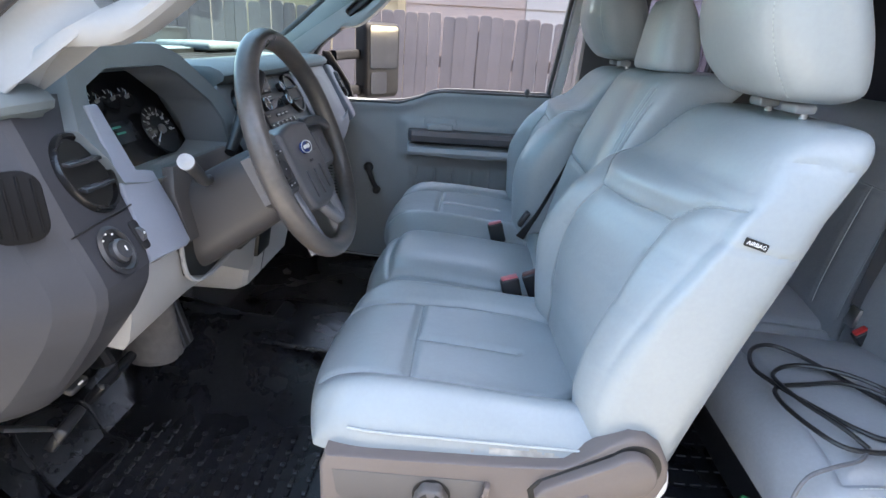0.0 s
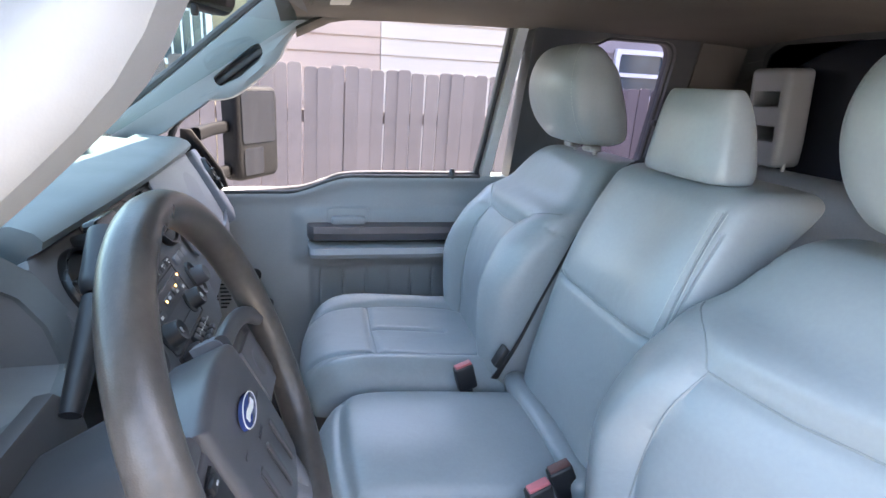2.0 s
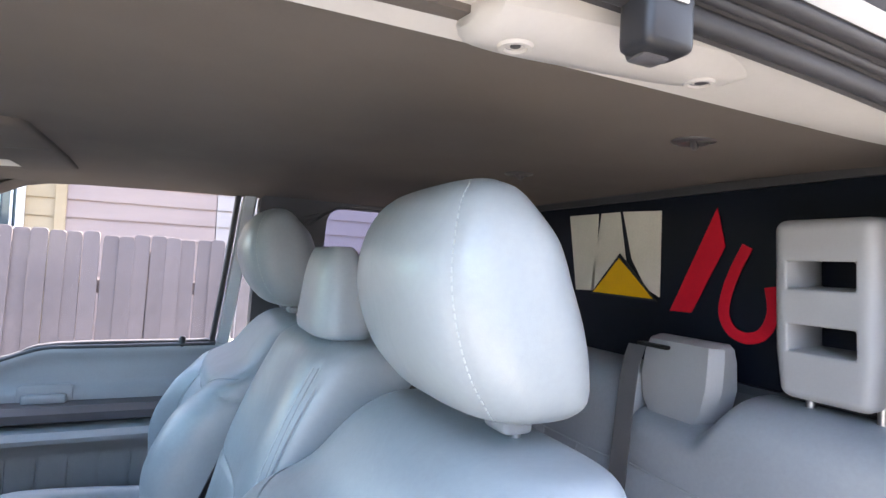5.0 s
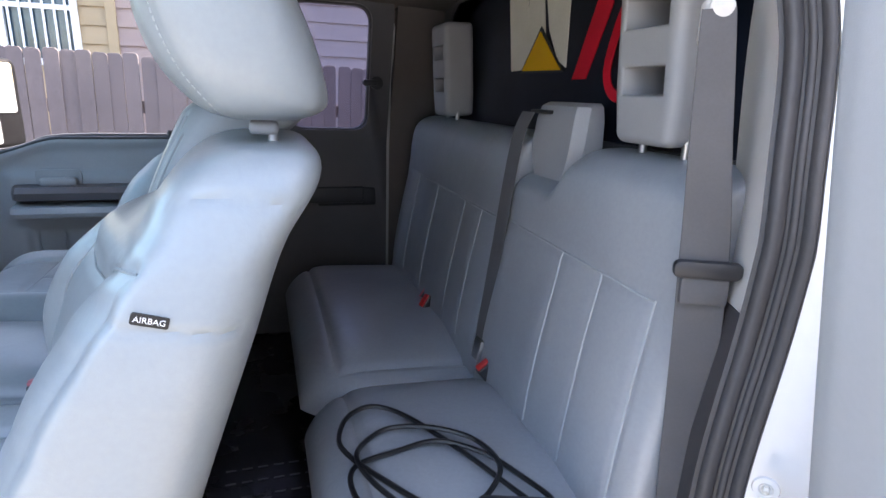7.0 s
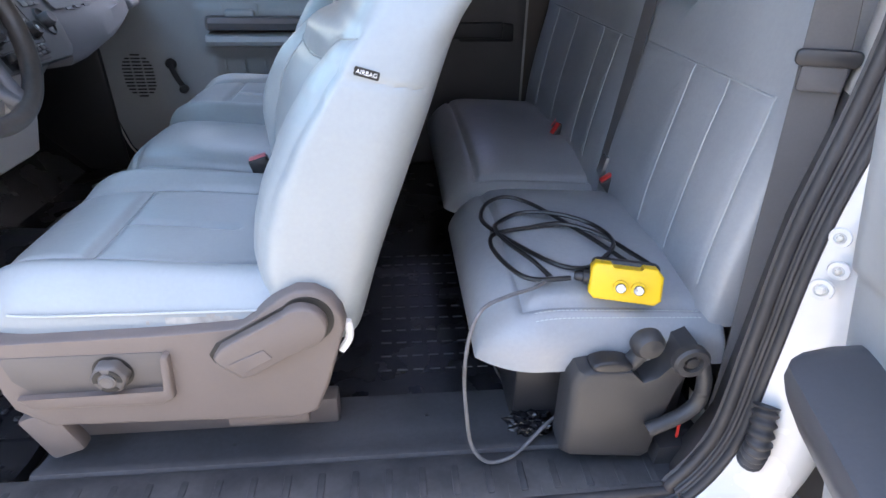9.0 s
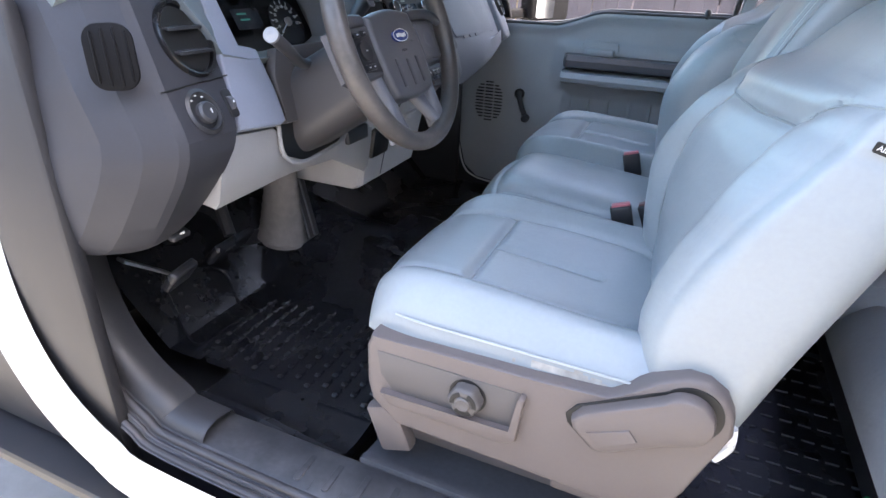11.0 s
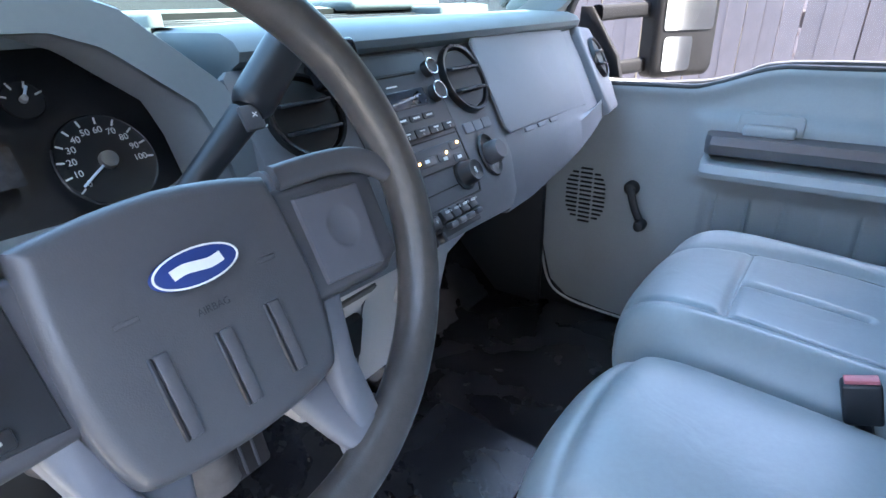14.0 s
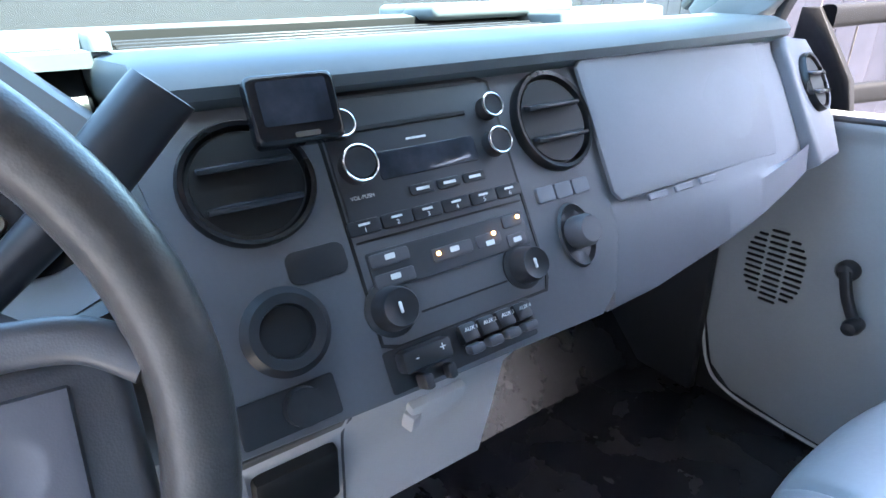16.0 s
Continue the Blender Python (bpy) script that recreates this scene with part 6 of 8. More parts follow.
part("handle_notch", box((-0.472, -0.040, 1.180), (0.016, 0.016, 0.022), 0.003, 2, (0, 14, 20)), M["console"], con)
part("label", box((-0.4445, -0.175, 1.240), (0.004, 0.098, 0.018), 0.001, 1, (0, 36, 0)), M["ink"], con, "dark strip label")
# solid black block stands in for the shade of the cup recess
part("cup_recess_shade", box((-0.484, -0.168, 1.158), (0.030, 0.085, 0.075), 0.008, 2, (0, 10, 0)), M["decal_black"], con)

# driver's side: vent pod with its cheek towards the door, silver strip, knee panel
def pod_pose(y, z, lift=0.0):
    return facing(Vector((-0.459 - 0.5 * (z - 1.342), y, z)) + Vector((0.894, 0, 0.447)) * lift, (0, 1, 0), (-0.447, 0, 0.894))


POD = [(1.535, -0.556, -0.778, -0.642), (1.50, -0.538, -0.782, -0.645), (1.43, -0.503, -0.792, -0.655), (1.376, -0.476, -0.800, -0.662), (1.33, -0.453, -0.802, -0.674), (1.305, -0.444, -0.803, -0.682), (1.28, -0.444, -0.806, -0.690), (1.24, -0.462, -0.808, -0.700), (1.19, -0.497, -0.808, -0.712), (1.15, -0.528, -0.806, -0.722), (1.11, -0.566, -0.804, -0.742), (1.095, -0.60, -0.803, -0.758)]
rings = []
for i in range(45):
    z = 1.535 - 0.44 * i / 44
    x, y0, y1 = (lerp(sorted((q[0], q[k]) for q in POD), z) for k in (1, 2, 3))
    rings.append([Vector((x - 0.05, y1 + 0.004, z)), Vector((x - 0.010, y1, z)), Vector((x, y1 - 0.010, z)), Vector((x + 0.002, (y0 + y1) / 2, z)), Vector((x, y0 + 0.012, z)), Vector((x - 0.008, y0, z)), Vector((x - 0.045, y0 - 0.030, z)), Vector((x - 0.10, y0 - 0.052, z)), Vector((-0.74, y0 - 0.060, z)), Vector((-0.74, y1, z))])
pod = part("vent_pod", loft(rings), M["plastic_pod"], dash, "dark grey driver side pod with vent and headlamp switch", 16.0)
round_vent(-0.712, 1.436, 0.040, "vent", dash, M["vent_black"], 0.002, 1.25, place=pod_pose)
part("pod_seam", box((0, 0, 0), (0.135, 0.0025, 0.002), 0.0006, 1), M["decal_black"], pod).data.transform(pod_pose(-0.731, 1.378, 0.002) @ pose(0, 0, 0, 0, 0, 3))
hl = part("headlamp_switch", lathe([(0.0, 0.0), (0.029, 0.0), (0.031, 0.003), (0.026, 0.006), (0.022, 0.001), (0.0, 0.001)], pod_pose(-0.742, 1.340, 0.001) @ Matrix.Diagonal((1, 1.15, 1, 1)), 30), M["black"], pod, "round black headlamp switch with white marks")
part("switch_knob", lathe([(0.0, 0.0), (0.017, 0.0), (0.0165, 0.007), (0.013, 0.010), (0.0, 0.009)], pod_pose(-0.740, 1.338, 0.002), 24), M["radio"], hl)
for a, r in ((130, 0.021), (98, 0.022), (66, 0.020)):
    part("mark", box((0, 0, 0), (0.004, 0.0025, 0.001), 0.0004, 1), M["white"], hl).data.transform(pod_pose(-0.742 + r * math.cos(radians(a)), 1.342 + r * 0.95 * math.sin(radians(a)), 0.0032))
part("mark", box((0, 0, 0), (0.003, 0.007, 0.001), 0.0004, 1), M["white"], hl).data.transform(pod_pose(-0.736, 1.338, 0.0118))
dm = part("dimmer", plate(rrect(0.018, 0.046, 0.006, 3), 0.003, pod_pose(-0.685, 1.343, 0.001), 0.001), M["black"], pod)
part("wheel", lathe([(0.0, -0.004), (0.012, -0.004), (0.012, 0.004), (0.0, 0.004)], pod_pose(-0.685, 1.343, -0.001) @ pose(0, 0, 0, 0, 90, 0), 18), M["plastic_dark"], dm)
part("mark", box((0, 0, 0), (0.003, 0.004, 0.001), 0.0004, 1), M["white"], dm).data.transform(pod_pose(-0.685, 1.343, 0.0112))
# small demister vent in the cheek
dv = part("demister", plate(rrect(0.062, 0.085, 0.022, 5), 0.004, facing((-0.505, -0.838, 1.425), (0.80, 0.58, 0.05), (-0.2, 0, 1)), 0.0015), M["shell_black"], pod)
for k in range(4):
    part("slat", box((0, 0, 0), (0.003, 0.078 - 0.008 * abs(k - 1.5), 0.012), 0.002, 2), M["shell_black"], dv).data.transform(facing((-0.505, -0.838, 1.425), (0.80, 0.58, 0.05), (-0.2, 0, 1)) @ pose(-0.021 + 0.014 * k, 0, 0.001, 0, 30, 0))
sil_m = facing((-0.465, -0.660, 1.342), (0, 1, 0), (-0.395, 0, 1))
part("silver_strip", plate([(0.012, 0.190), (0.036, 0.190), (0.048, 0.085), (0.070, 0.080), (0.088, 0.074), (0.097, 0.0), (0.094, -0.052), (0.080, -0.056), (-0.020, -0.046), (-0.012, 0.0), (0.004, 0.09)], 0.020, sil_m @ Matrix.Translation((0, 0, -0.018)), 0.005, None, 3), M["silver"], dash, "silver painted trim strip")
rings = []
for i in range(45):
    y = -0.715 + 0.50 * i / 44
    zt = lerp([(-0.72, 1.300), (-0.57, 1.285), (-0.55, 1.245), (-0.33, 1.235), (-0.30, 1.262), (-0.2, 1.262)], y)
    zb = lerp([(-0.72, 1.166), (-0.5, 1.166), (-0.35, 1.155), (-0.2, 1.080)], y)
    xt = lerp([(-0.72, -0.462), (-0.57, -0.468), (-0.55, -0.470), (-0.2, -0.470)], y)
    rings.append([Vector((xt - 0.012, y, zt)), Vector((xt, y, zt - 0.008)), Vector((xt - 0.004, y, (zt + zb) / 2)), Vector((xt - 0.016, y, zb + 0.016)), Vector((xt - 0.028, y, zb)), Vector((-0.68, y, zb + 0.03)), Vector((-0.68, y, zt))])
low = part("lower_panel", loft(rings), M["plastic_light"], dash, "light grey knee panel under the column")
# black plate on the panel paints the shade of the open pocket
part("column_pocket_shade", plate([(-0.118, 0.035), (-0.114, -0.022), (-0.050, -0.048), (0.075, -0.038), (0.094, -0.014), (0.085, 0.030)], 0.006, facing((-0.4685, -0.448, 1.247), (0, 1, 0), (-0.03, 0, 1)), 0.002), M["decal_black"], low)
part("pocket_lip", tube([(-0.462, -0.568, 1.282), (-0.460, -0.560, 1.224), (-0.459, -0.498, 1.198), (-0.459, -0.372, 1.208), (-0.460, -0.350, 1.236)], 0.0042, 8), M["plastic_light"], low)
part("pocket_wire", tube([(-0.476, -0.520, 1.268), (-0.470, -0.48, 1.258), (-0.474, -0.44, 1.262), (-0.478, -0.40, 1.256)], 0.006, 8), M["plastic_mid"], low)
part("connector", box((-0.466, -0.295, 1.205), (0.012, 0.085, 0.032), 0.003, 2, (0, -4, 0)), M["black"], low)
part("column_surround", plate([(-0.115, -0.045), (0.13, -0.050), (0.135, 0.05), (0.10, 0.085), (-0.10, 0.085), (-0.12, 0.04)], 0.02, facing((-0.478, -0.44, 1.325), (0, 1, 0), (-0.2, 0, 1)), 0.006), M["column"], dash)

# hood over the instruments
IN = [(-0.640, 1.395), (-0.655, 1.470), (-0.610, 1.540), (-0.540, 1.562), (-0.375, 1.560), (-0.335, 1.545), (-0.272, 1.487), (-0.258, 1.400), (-0.300, 1.385), (-0.600, 1.385)]
OU = [(-0.660, 1.412), (-0.700, 1.490), (-0.640, 1.578), (-0.545, 1.601), (-0.365, 1.599), (-0.310, 1.580), (-0.238, 1.505), (-0.222, 1.400), (-0.290, 1.385), (-0.60, 1.398)]
n = 80
ia, oa = resample(IN, n), resample(OU, n)


def at_x(o, x, f=1.0, drop=0.0):
    return [Vector((x - (0.55 if z > 1.45 else 0.15) * (z - 1.45), -0.455 + (y + 0.455) * f, 1.45 + (z - 1.45) * f - drop)) for y, z in o]


hood_m = loft([at_x(ia, -0.600, 0.97), at_x(ia, -0.505), at_x(oa, -0.492, 0.985), at_x(oa, -0.500), at_x(oa, -0.60, 1.0, 0.005), at_x(oa, -0.72, 0.98, 0.045)], caps=False)
hood = part("cluster_hood", hood_m, M["hood_skin"], dash, "blue-grey hood over the instruments")
inner_m = loft([at_x(ia, -0.599, 0.955), at_x(ia, -0.509, 0.985)], caps=False)
part("hood_lining", inner_m, M["lining"], hood)
clu = part("gauge_panel", box((-0.650, -0.452, 1.465), (0.02, 0.42, 0.21), 0.004, 1, (0, -29, 0)), M["smoked"], dash, "black instrument cluster with white dials")


def on_clu(y, z, lift=0.0):
    o = Vector((-0.607 - 0.55 * (z - 1.43), y, z)) + Vector((0.876, 0, 0.482)) * (lift + 0.004)
    return facing(o, (0, 1, 0), SU)


def dial(y, z, r, labels, a0, a1, needle, size, red=None):
    d = part("dial", lathe([(0.0, 0.0), (r, 0.0), (r, 0.002), (r * 0.97, 0.0035), (r * 0.93, 0.0022), (0.0, 0.002)], on_clu(y, z), 40), M["smoked"], clu)
    for i, t in enumerate(labels):
        a = radians(a0 + (a1 - a0) * i / max(1, len(labels) - 1))
        c, s = math.cos(a), math.sin(a)
        part("tick", box((0, 0, 0), (0.007, 0.0018, 0.0006), 0, 1), M["dial_print"], d).data.transform(on_clu(y, z, 0.0024) @ pose(r * 0.86 * c, r * 0.86 * s, 0, 0, 0, math.degrees(a)))
        if t:
            words(t, size, on_clu(y + r * 0.66 * c, z + r * 0.66 * s * 0.876, 0.0026), M["dial_print"], d, "numeral", 0.0002)
    if red:
        arc = [on_clu(y, z, 0.0028) @ Vector((r * 0.9 * math.cos(radians(q)), r * 0.9 * math.sin(radians(q)), 0)) for q in red]
        part("red_zone", sweep(arc, rrect(0.004, 0.001, 0.0003, 1), False, (0.876, 0, 0.482)), M["red"], d)
    part("needle", box((0, 0, 0), (r * 0.8, 0.0026, 0.001), 0.0004, 1), M["needle"], d).data.transform(on_clu(y, z, 0.005) @ pose(0, 0, 0, 0, 0, needle) @ Matrix.Translation((r * 0.40, 0, 0)))
    part("needle_cap", lathe([(0.0, 0.0), (r * 0.19, 0.0), (r * 0.17, 0.006), (0.0, 0.007)], on_clu(y, z, 0.003), 20), M["steel"], d)


dial(-0.337, 1.432, 0.050, ["0", "10", "20", "30", "40", "50", "60", "70", "80", "90", "100"], 216, -6, 213, 0.0095)
dial(-0.566, 1.432, 0.050, ["0", "1", "2", "3", "4", "5"], 225, -10, 222, 0.0115, range(30, -15, -5))
for y in (-0.515, -0.470, -0.426, -0.383):
    dial(y, 1.496, 0.019, ["", "", "", ""], 160, 20, 60, 0.005)
part("trip_display", plate(rrect(0.075, 0.040, 0.003, 2), 0.001, on_clu(-0.450, 1.443, 0.002)), M["screen"], clu)
for k in range(2):
    part("segment", plate(rrect(0.026, 0.0035, 0.001, 1), 0.0006, on_clu(-0.462 + 0.004 * k, 1.452 - 0.010 * k, 0.0032)), M["teal"], clu)

# ---- steering wheel and column ----
TH = radians(26)
WN, WU = Vector((math.cos(TH), 0, math.sin(TH))), Vector((-math.sin(TH), 0, math.cos(TH)))
EMB = Vector((-0.281, -0.445, 1.440))
wheel = thing("steering_wheel", EMB - WN * 0.05, "worn dark grey four-spoke steering wheel", "steering wheel")


def on_wheel(a, b, lift=0.0):
    o = EMB + Vector((0, a, 0)) + WU * b + WN * lift
    return facing(o, (0, 1, 0), WU)


R = 0.188
RIM = radians(20)
RC, RU, RN = Vector((-0.282, -0.441, 1.441)), Vector((-math.sin(RIM), 0, math.cos(RIM))), Vector((math.cos(RIM), 0, math.sin(RIM)))
grime = material("worn_rim_leather", (0.066, 0.061, 0.059), 0.30, vary=0.25, grain=700, bump=0.10, blotch=14, second=(0.112, 0.098, 0.090))
ring = [RC + Vector((0, R * math.cos(a), 0)) + RU * (R * math.sin(a)) for a in [2 * math.pi * i / 96 for i in range(96)]]
part("rim", sweep(ring, circle(0.0165, 18, 1.12), True, RN), grime, wheel, "worn dark rim with polished thumb areas")
hub_o = [(-0.080, 0.030), (-0.070, 0.042), (0.0, 0.050), (0.064, 0.042), (0.074, 0.030), (0.078, -0.040), (0.070, -0.088), (0.055, -0.102), (0.0, -0.108), (-0.060, -0.102), (-0.076, -0.088), (-0.084, -0.040)]
ho = [(p.x, p.y) for p in smooth_path([(a, b, 0) for a, b in hub_o], 4, True)]
hub = part("hub", plate(ho, 0.060, on_wheel(0, 0, -0.062), 0.010, None, 4), M["hub"], wheel, "dark grey airbag cover with three slots")
for k, (a, b0, b1) in enumerate(((-0.038, -0.036, -0.086), (0.001, -0.040, -0.088), (0.037, -0.038, -0.086))):
    part("slot", box((0, 0, 0), (0.0085, b0 - b1, 0.003), 0.0014, 2), M["plastic_dark"], hub).data.transform(on_wheel(a, (b0 + b1) / 2, -0.0015))
    part("slot_shadow", box((0, 0, 0), (0.0035, b0 - b1, 0.0022), 0.001, 1), M["black"], hub).data.transform(on_wheel(a - 0.006, (b0 + b1) / 2, -0.0015))
words("AIRBAG", 0.0062, on_wheel(0.0, -0.0255, 0.0002), M["plastic_pod"], hub, "lettering", 0.0002)
for a, b, w in ((-0.046, -0.014, 0.014), (0.045, -0.012, 0.014)):
    part("emboss", box((0, 0, 0), (w, 0.003, 0.0012), 0.0005, 1), M["plastic_dark"], hub).data.transform(on_wheel(a, b, -0.0012))
# maker's oval: blue with a pale rim and a plain pale stroke
el = [(0.0275 * math.cos(2 * math.pi * i / 40), 0.0115 * math.sin(2 * math.pi * i / 40)) for i in range(40)]
badge = part("badge", plate(el, 0.004, on_wheel(0, 0, -0.001), 0.0015), M["blue"], hub, "blue oval badge with a pale rim")
part("badge_rim", frame_plate([(x * 0.985, y * 0.975) for x, y in el], [(x * 0.94, y * 0.875) for x, y in el], 0.0006, on_wheel(0, 0, 0.0029)), M["white"], badge)
stroke = [on_wheel(a, b, 0.0034) @ Vector((0, 0, 0)) for a, b in ((-0.016, -0.0006), (-0.008, 0.0008), (0.0, 0.0), (0.008, -0.0008), (0.016, 0.0006))]
part("badge_stroke", sweep(smooth_path(stroke, 5), rrect(0.0062, 0.0008, 0.0003, 1), False, WN), M["white"], badge)


def spoke(pts, w0, w1, nm):
    path = smooth_path([on_wheel(a, b, c) @ Vector((0, 0, 0)) for a, b, c in pts], 6)
    return part(nm, sweep(path, rrect(w0, 0.022, 0.008, 3), False, WN, None, lambda t: 1 + (w1 / w0 - 1) * t), M["plastic_mid"], wheel)


side = {}
for s in (-1, 1):
    out = [(s * 0.070, 0.030), (s * 0.13, 0.028), (s * 0.172, 0.026), (s * 0.170, -0.050), (s * 0.150, -0.060), (s * 0.074, -0.058)]
    if s > 0:
        out = out[::-1]
    side[s] = part("spoke", plate(out, 0.030, on_wheel(0, 0, -0.040), 0.010, None, 4), M["hub"] if s > 0 else M["plastic_dark"], wheel)
    pan = [(s * 0.088, 0.018), (s * 0.150, 0.014), (s * 0.146, -0.046), (s * 0.086, -0.050)]
    if s > 0:
        pan = pan[::-1]
    if s < 0:
        part("panel", plate(pan, 0.004, on_wheel(0, 0, -0.011), 0.003), M["black"], side[s])
    else:
        rows = []
        for i in range(41):
            row = []
            for j in range(41):
                u, v = j / 40, i / 40
                a, b = 0.087 + 0.064 * u - 0.004 * v * u, 0.019 - 0.004 * u - 0.067 * v
                edge = roll(abs(2 * u - 1), 10) * roll(abs(2 * v - 1), 10)
                dish = max(0.0, 1 - (math.hypot(a - 0.121, b + 0.013) / 0.0155) ** 2)
                row.append(on_wheel(a, b, -0.0115 + 0.005 * edge - 0.0030 * dish) @ Vector((0, 0, 0)))
            rows.append(row)
        part("panel", loft(rows, caps=False, ring_closed=False), M["switch_face"], side[s], "pale grey panel with a round horn dimple")
    spoke([(s * 0.050, -0.085, -0.046), (s * 0.062, -0.125, -0.036), (s * 0.074, -0.158, -0.024), (s * 0.088, -0.172, -0.018)], 0.040, 0.030, "lower_spoke")
    col_r = [on_wheel(s * a, b, c) @ Vector((0, 0, 0)) for a, b, c in ((0.085, 0.036, -0.016), (0.13, 0.036, -0.012), (0.160, 0.030, -0.006), (0.180, 0.014, 0.0))]
    part("spoke_ridge", sweep(smooth_path(col_r, 5), rrect(0.020, 0.015, 0.007, 4), False, WN), M["hub"], side[s])
for s in (-1, 1):
    band = [(s * 0.080, 0.046), (s * 0.100, 0.042), (s * 0.106, -0.045), (s * 0.090, -0.105), (s * 0.092, -0.168), (s * 0.064, -0.172), (s * 0.066, -0.110), (s * 0.086, -0.050)]
    part("hub_frame", plate(band if s < 0 else band[::-1], 0.030, on_wheel(0, 0, -0.046), 0.008, None, 3), M["plastic_mid"], wheel, "lighter grey spoke frame beside the hub")
for a, b, w, h in ((-0.130, 0.012, 0.020, 0.008), (-0.108, 0.014, 0.018, 0.008), (-0.122, -0.040, 0.030, 0.010)):
    part("button", box((0, 0, 0), (w, h, 0.006), 0.002, 2), M["black"], side[-1]).data.transform(on_wheel(a, b, -0.005))
part("button_ring", lathe([(0.006, 0.0), (0.017, 0.0), (0.016, 0.005), (0.007, 0.004)], on_wheel(-0.120, -0.014, -0.0075), 24), M["black"], side[-1])
for a, b in ((-0.120, -0.014), (-0.130, 0.012), (-0.108, 0.014), (-0.115, -0.040), (-0.130, -0.040)):
    part("mark", box((0, 0, 0), (0.005, 0.002, 0.0008), 0.0003, 1), M["dial_print"], side[-1]).data.transform(on_wheel(a, b, -0.0015))

column = thing("steering_column", (-0.45, -0.434, 1.34), "dark brown-grey plastic steering column shroud with stalks", "steering column")
rings = []
for lift, w, h, dz in ((-0.066, 0.062, 0.062, 0.0), (-0.072, 0.072, 0.070, 0.0), (-0.11, 0.078, 0.074, -0.004), (-0.18, 0.080, 0.078, -0.012), (-0.26, 0.080, 0.080, -0.020), (-0.30, 0.078, 0.078, -0.02)):
    m = on_wheel(0, -0.030 + dz * 0, lift)
    rings.append([m @ Vector((x * w / 0.08, y * h / 0.08 + dz, 0)) for x, y in rrect(0.16, 0.15, 0.045, 6)])
part("shroud", loft(rings), M["column"], column)
part("boss", lathe([(0.05, 0.0), (0.058, 0.02), (0.05, 0.03)], on_wheel(0, -0.025, -0.078), 30), M["black"], column)
stk = part("turn_stalk", tube([(-0.43, -0.500, 1.385), (-0.425, -0.540, 1.392), (-0.41, -0.590, 1.418), (-0.398, -0.640, 1.444)], 0.0108, 14, 6, scale=lambda t: 0.8 + 0.2 * t), M["radio"], column, "dark turn signal stalk with pale end cap")
part("end_cap", lathe([(0.0, 0.0), (0.0122, 0.0), (0.0122, 0.006), (0.0, 0.008)], look((-0.398, -0.642, 1.445), (-0.425, -0.55, 1.40)), 22), M["plastic_light"], stk)
lev = part("shift_lever", tube([(-0.45, -0.375, 1.405), (-0.450, -0.345, 1.428), (-0.450, -0.305, 1.460), (-0.449, -0.275, 1.484)], 0.0135, 14, 6, scale=lambda t: 0.75 + 0.45 * t), M["black"], column, "black column shift lever with ribbed grip")
part("grip", tube([(-0.449, -0.270, 1.488), (-0.450, -0.262, 1.496), (-0.451, -0.240, 1.517), (-0.452, -0.220, 1.536), (-0.452, -0.214, 1.541), (-0.452, -0.212, 1.543)], 0.021, 18, 5, scale=lambda t: min(0.72 + 1.4 * t, 1.0, 0.80 + 2.6 * (1 - t))), M["black"], lev)
part("tow_button", box((-0.4345, -0.279, 1.484), (0.006, 0.020, 0.024), 0.002, 2, (0, -28, 0)), M["plastic_dark"], lev)
words("+", 0.012, facing((-0.4305, -0.277, 1.487), (0, 0.75, 0.66), (-0.48, -0.5, 0.6)), M["white"], lev, "lettering", 0.0002)
words("-", 0.012, facing((-0.4305, -0.267, 1.476), (0, 0.75, 0.66), (-0.48, -0.5, 0.6)), M["white"], lev, "lettering", 0.0002)

# ---- navigation display on the dash ----
gps = thing("navigation_display", (-0.485, -0.12, 1.52), "small black dash-top display on a stalk mount", "display")
gm = facing((-0.480, -0.120, 1.516), (0.05, 1, 0), (-0.40, 0, 0.92))
part("housing", plate(rrect(0.070, 0.054, 0.006, 4), 0.016, gm @ Matrix.Translation((0, 0, -0.010)), 0.004, None, 3), M["gloss_black"], gps)
part("screen", plate(rrect(0.054, 0.034, 0.002, 2), 0.001, gm @ Matrix.Translation((0, 0.004, 0.006))), M["screen"], gps)
part("maker_bar", plate(rrect(0.020, 0.004, 0.001, 1), 0.0006, gm @ Matrix.Translation((0.004, -0.021, 0.006))), M["steel"], gps)
part("mount", tube([(-0.49, -0.12, 1.51), (-0.53, -0.12, 1.50)], 0.012, 12, 2), M["black"], gps)


# ---- overhead: visors, lamp, hooks, handle, mirror ----
mark = len(TOP)


def visor(x0, x1, y0, y1, label, tilt):
    v = thing("sun_visor", ((x0 + x1) / 2, (y0 + y1) / 2, 1.872), label, "sun visor", "sun visors")
    cx, cy = (x0 + x1) / 2, (y0 + y1) / 2
    m = facing((cx, cy, roof_z(cx, cy) + 0.008), (0, 1, 0), (1, 0, 0.06)) @ pose(0, 0, 0, tilt, 0, 0)
    part("panel", plate(rrect(y1 - y0, x1 - x0, 0.035, 6), 0.022, m, 0.009, None, 3), M["headliner"], v)
    part("pivot", tube([(x0 + 0.01, y0 + 0.02, 1.868), (x0 + 0.01, y0 - 0.04, 1.872)], 0.008, 8, 3), M["trim_cream"], v)
    return v, m


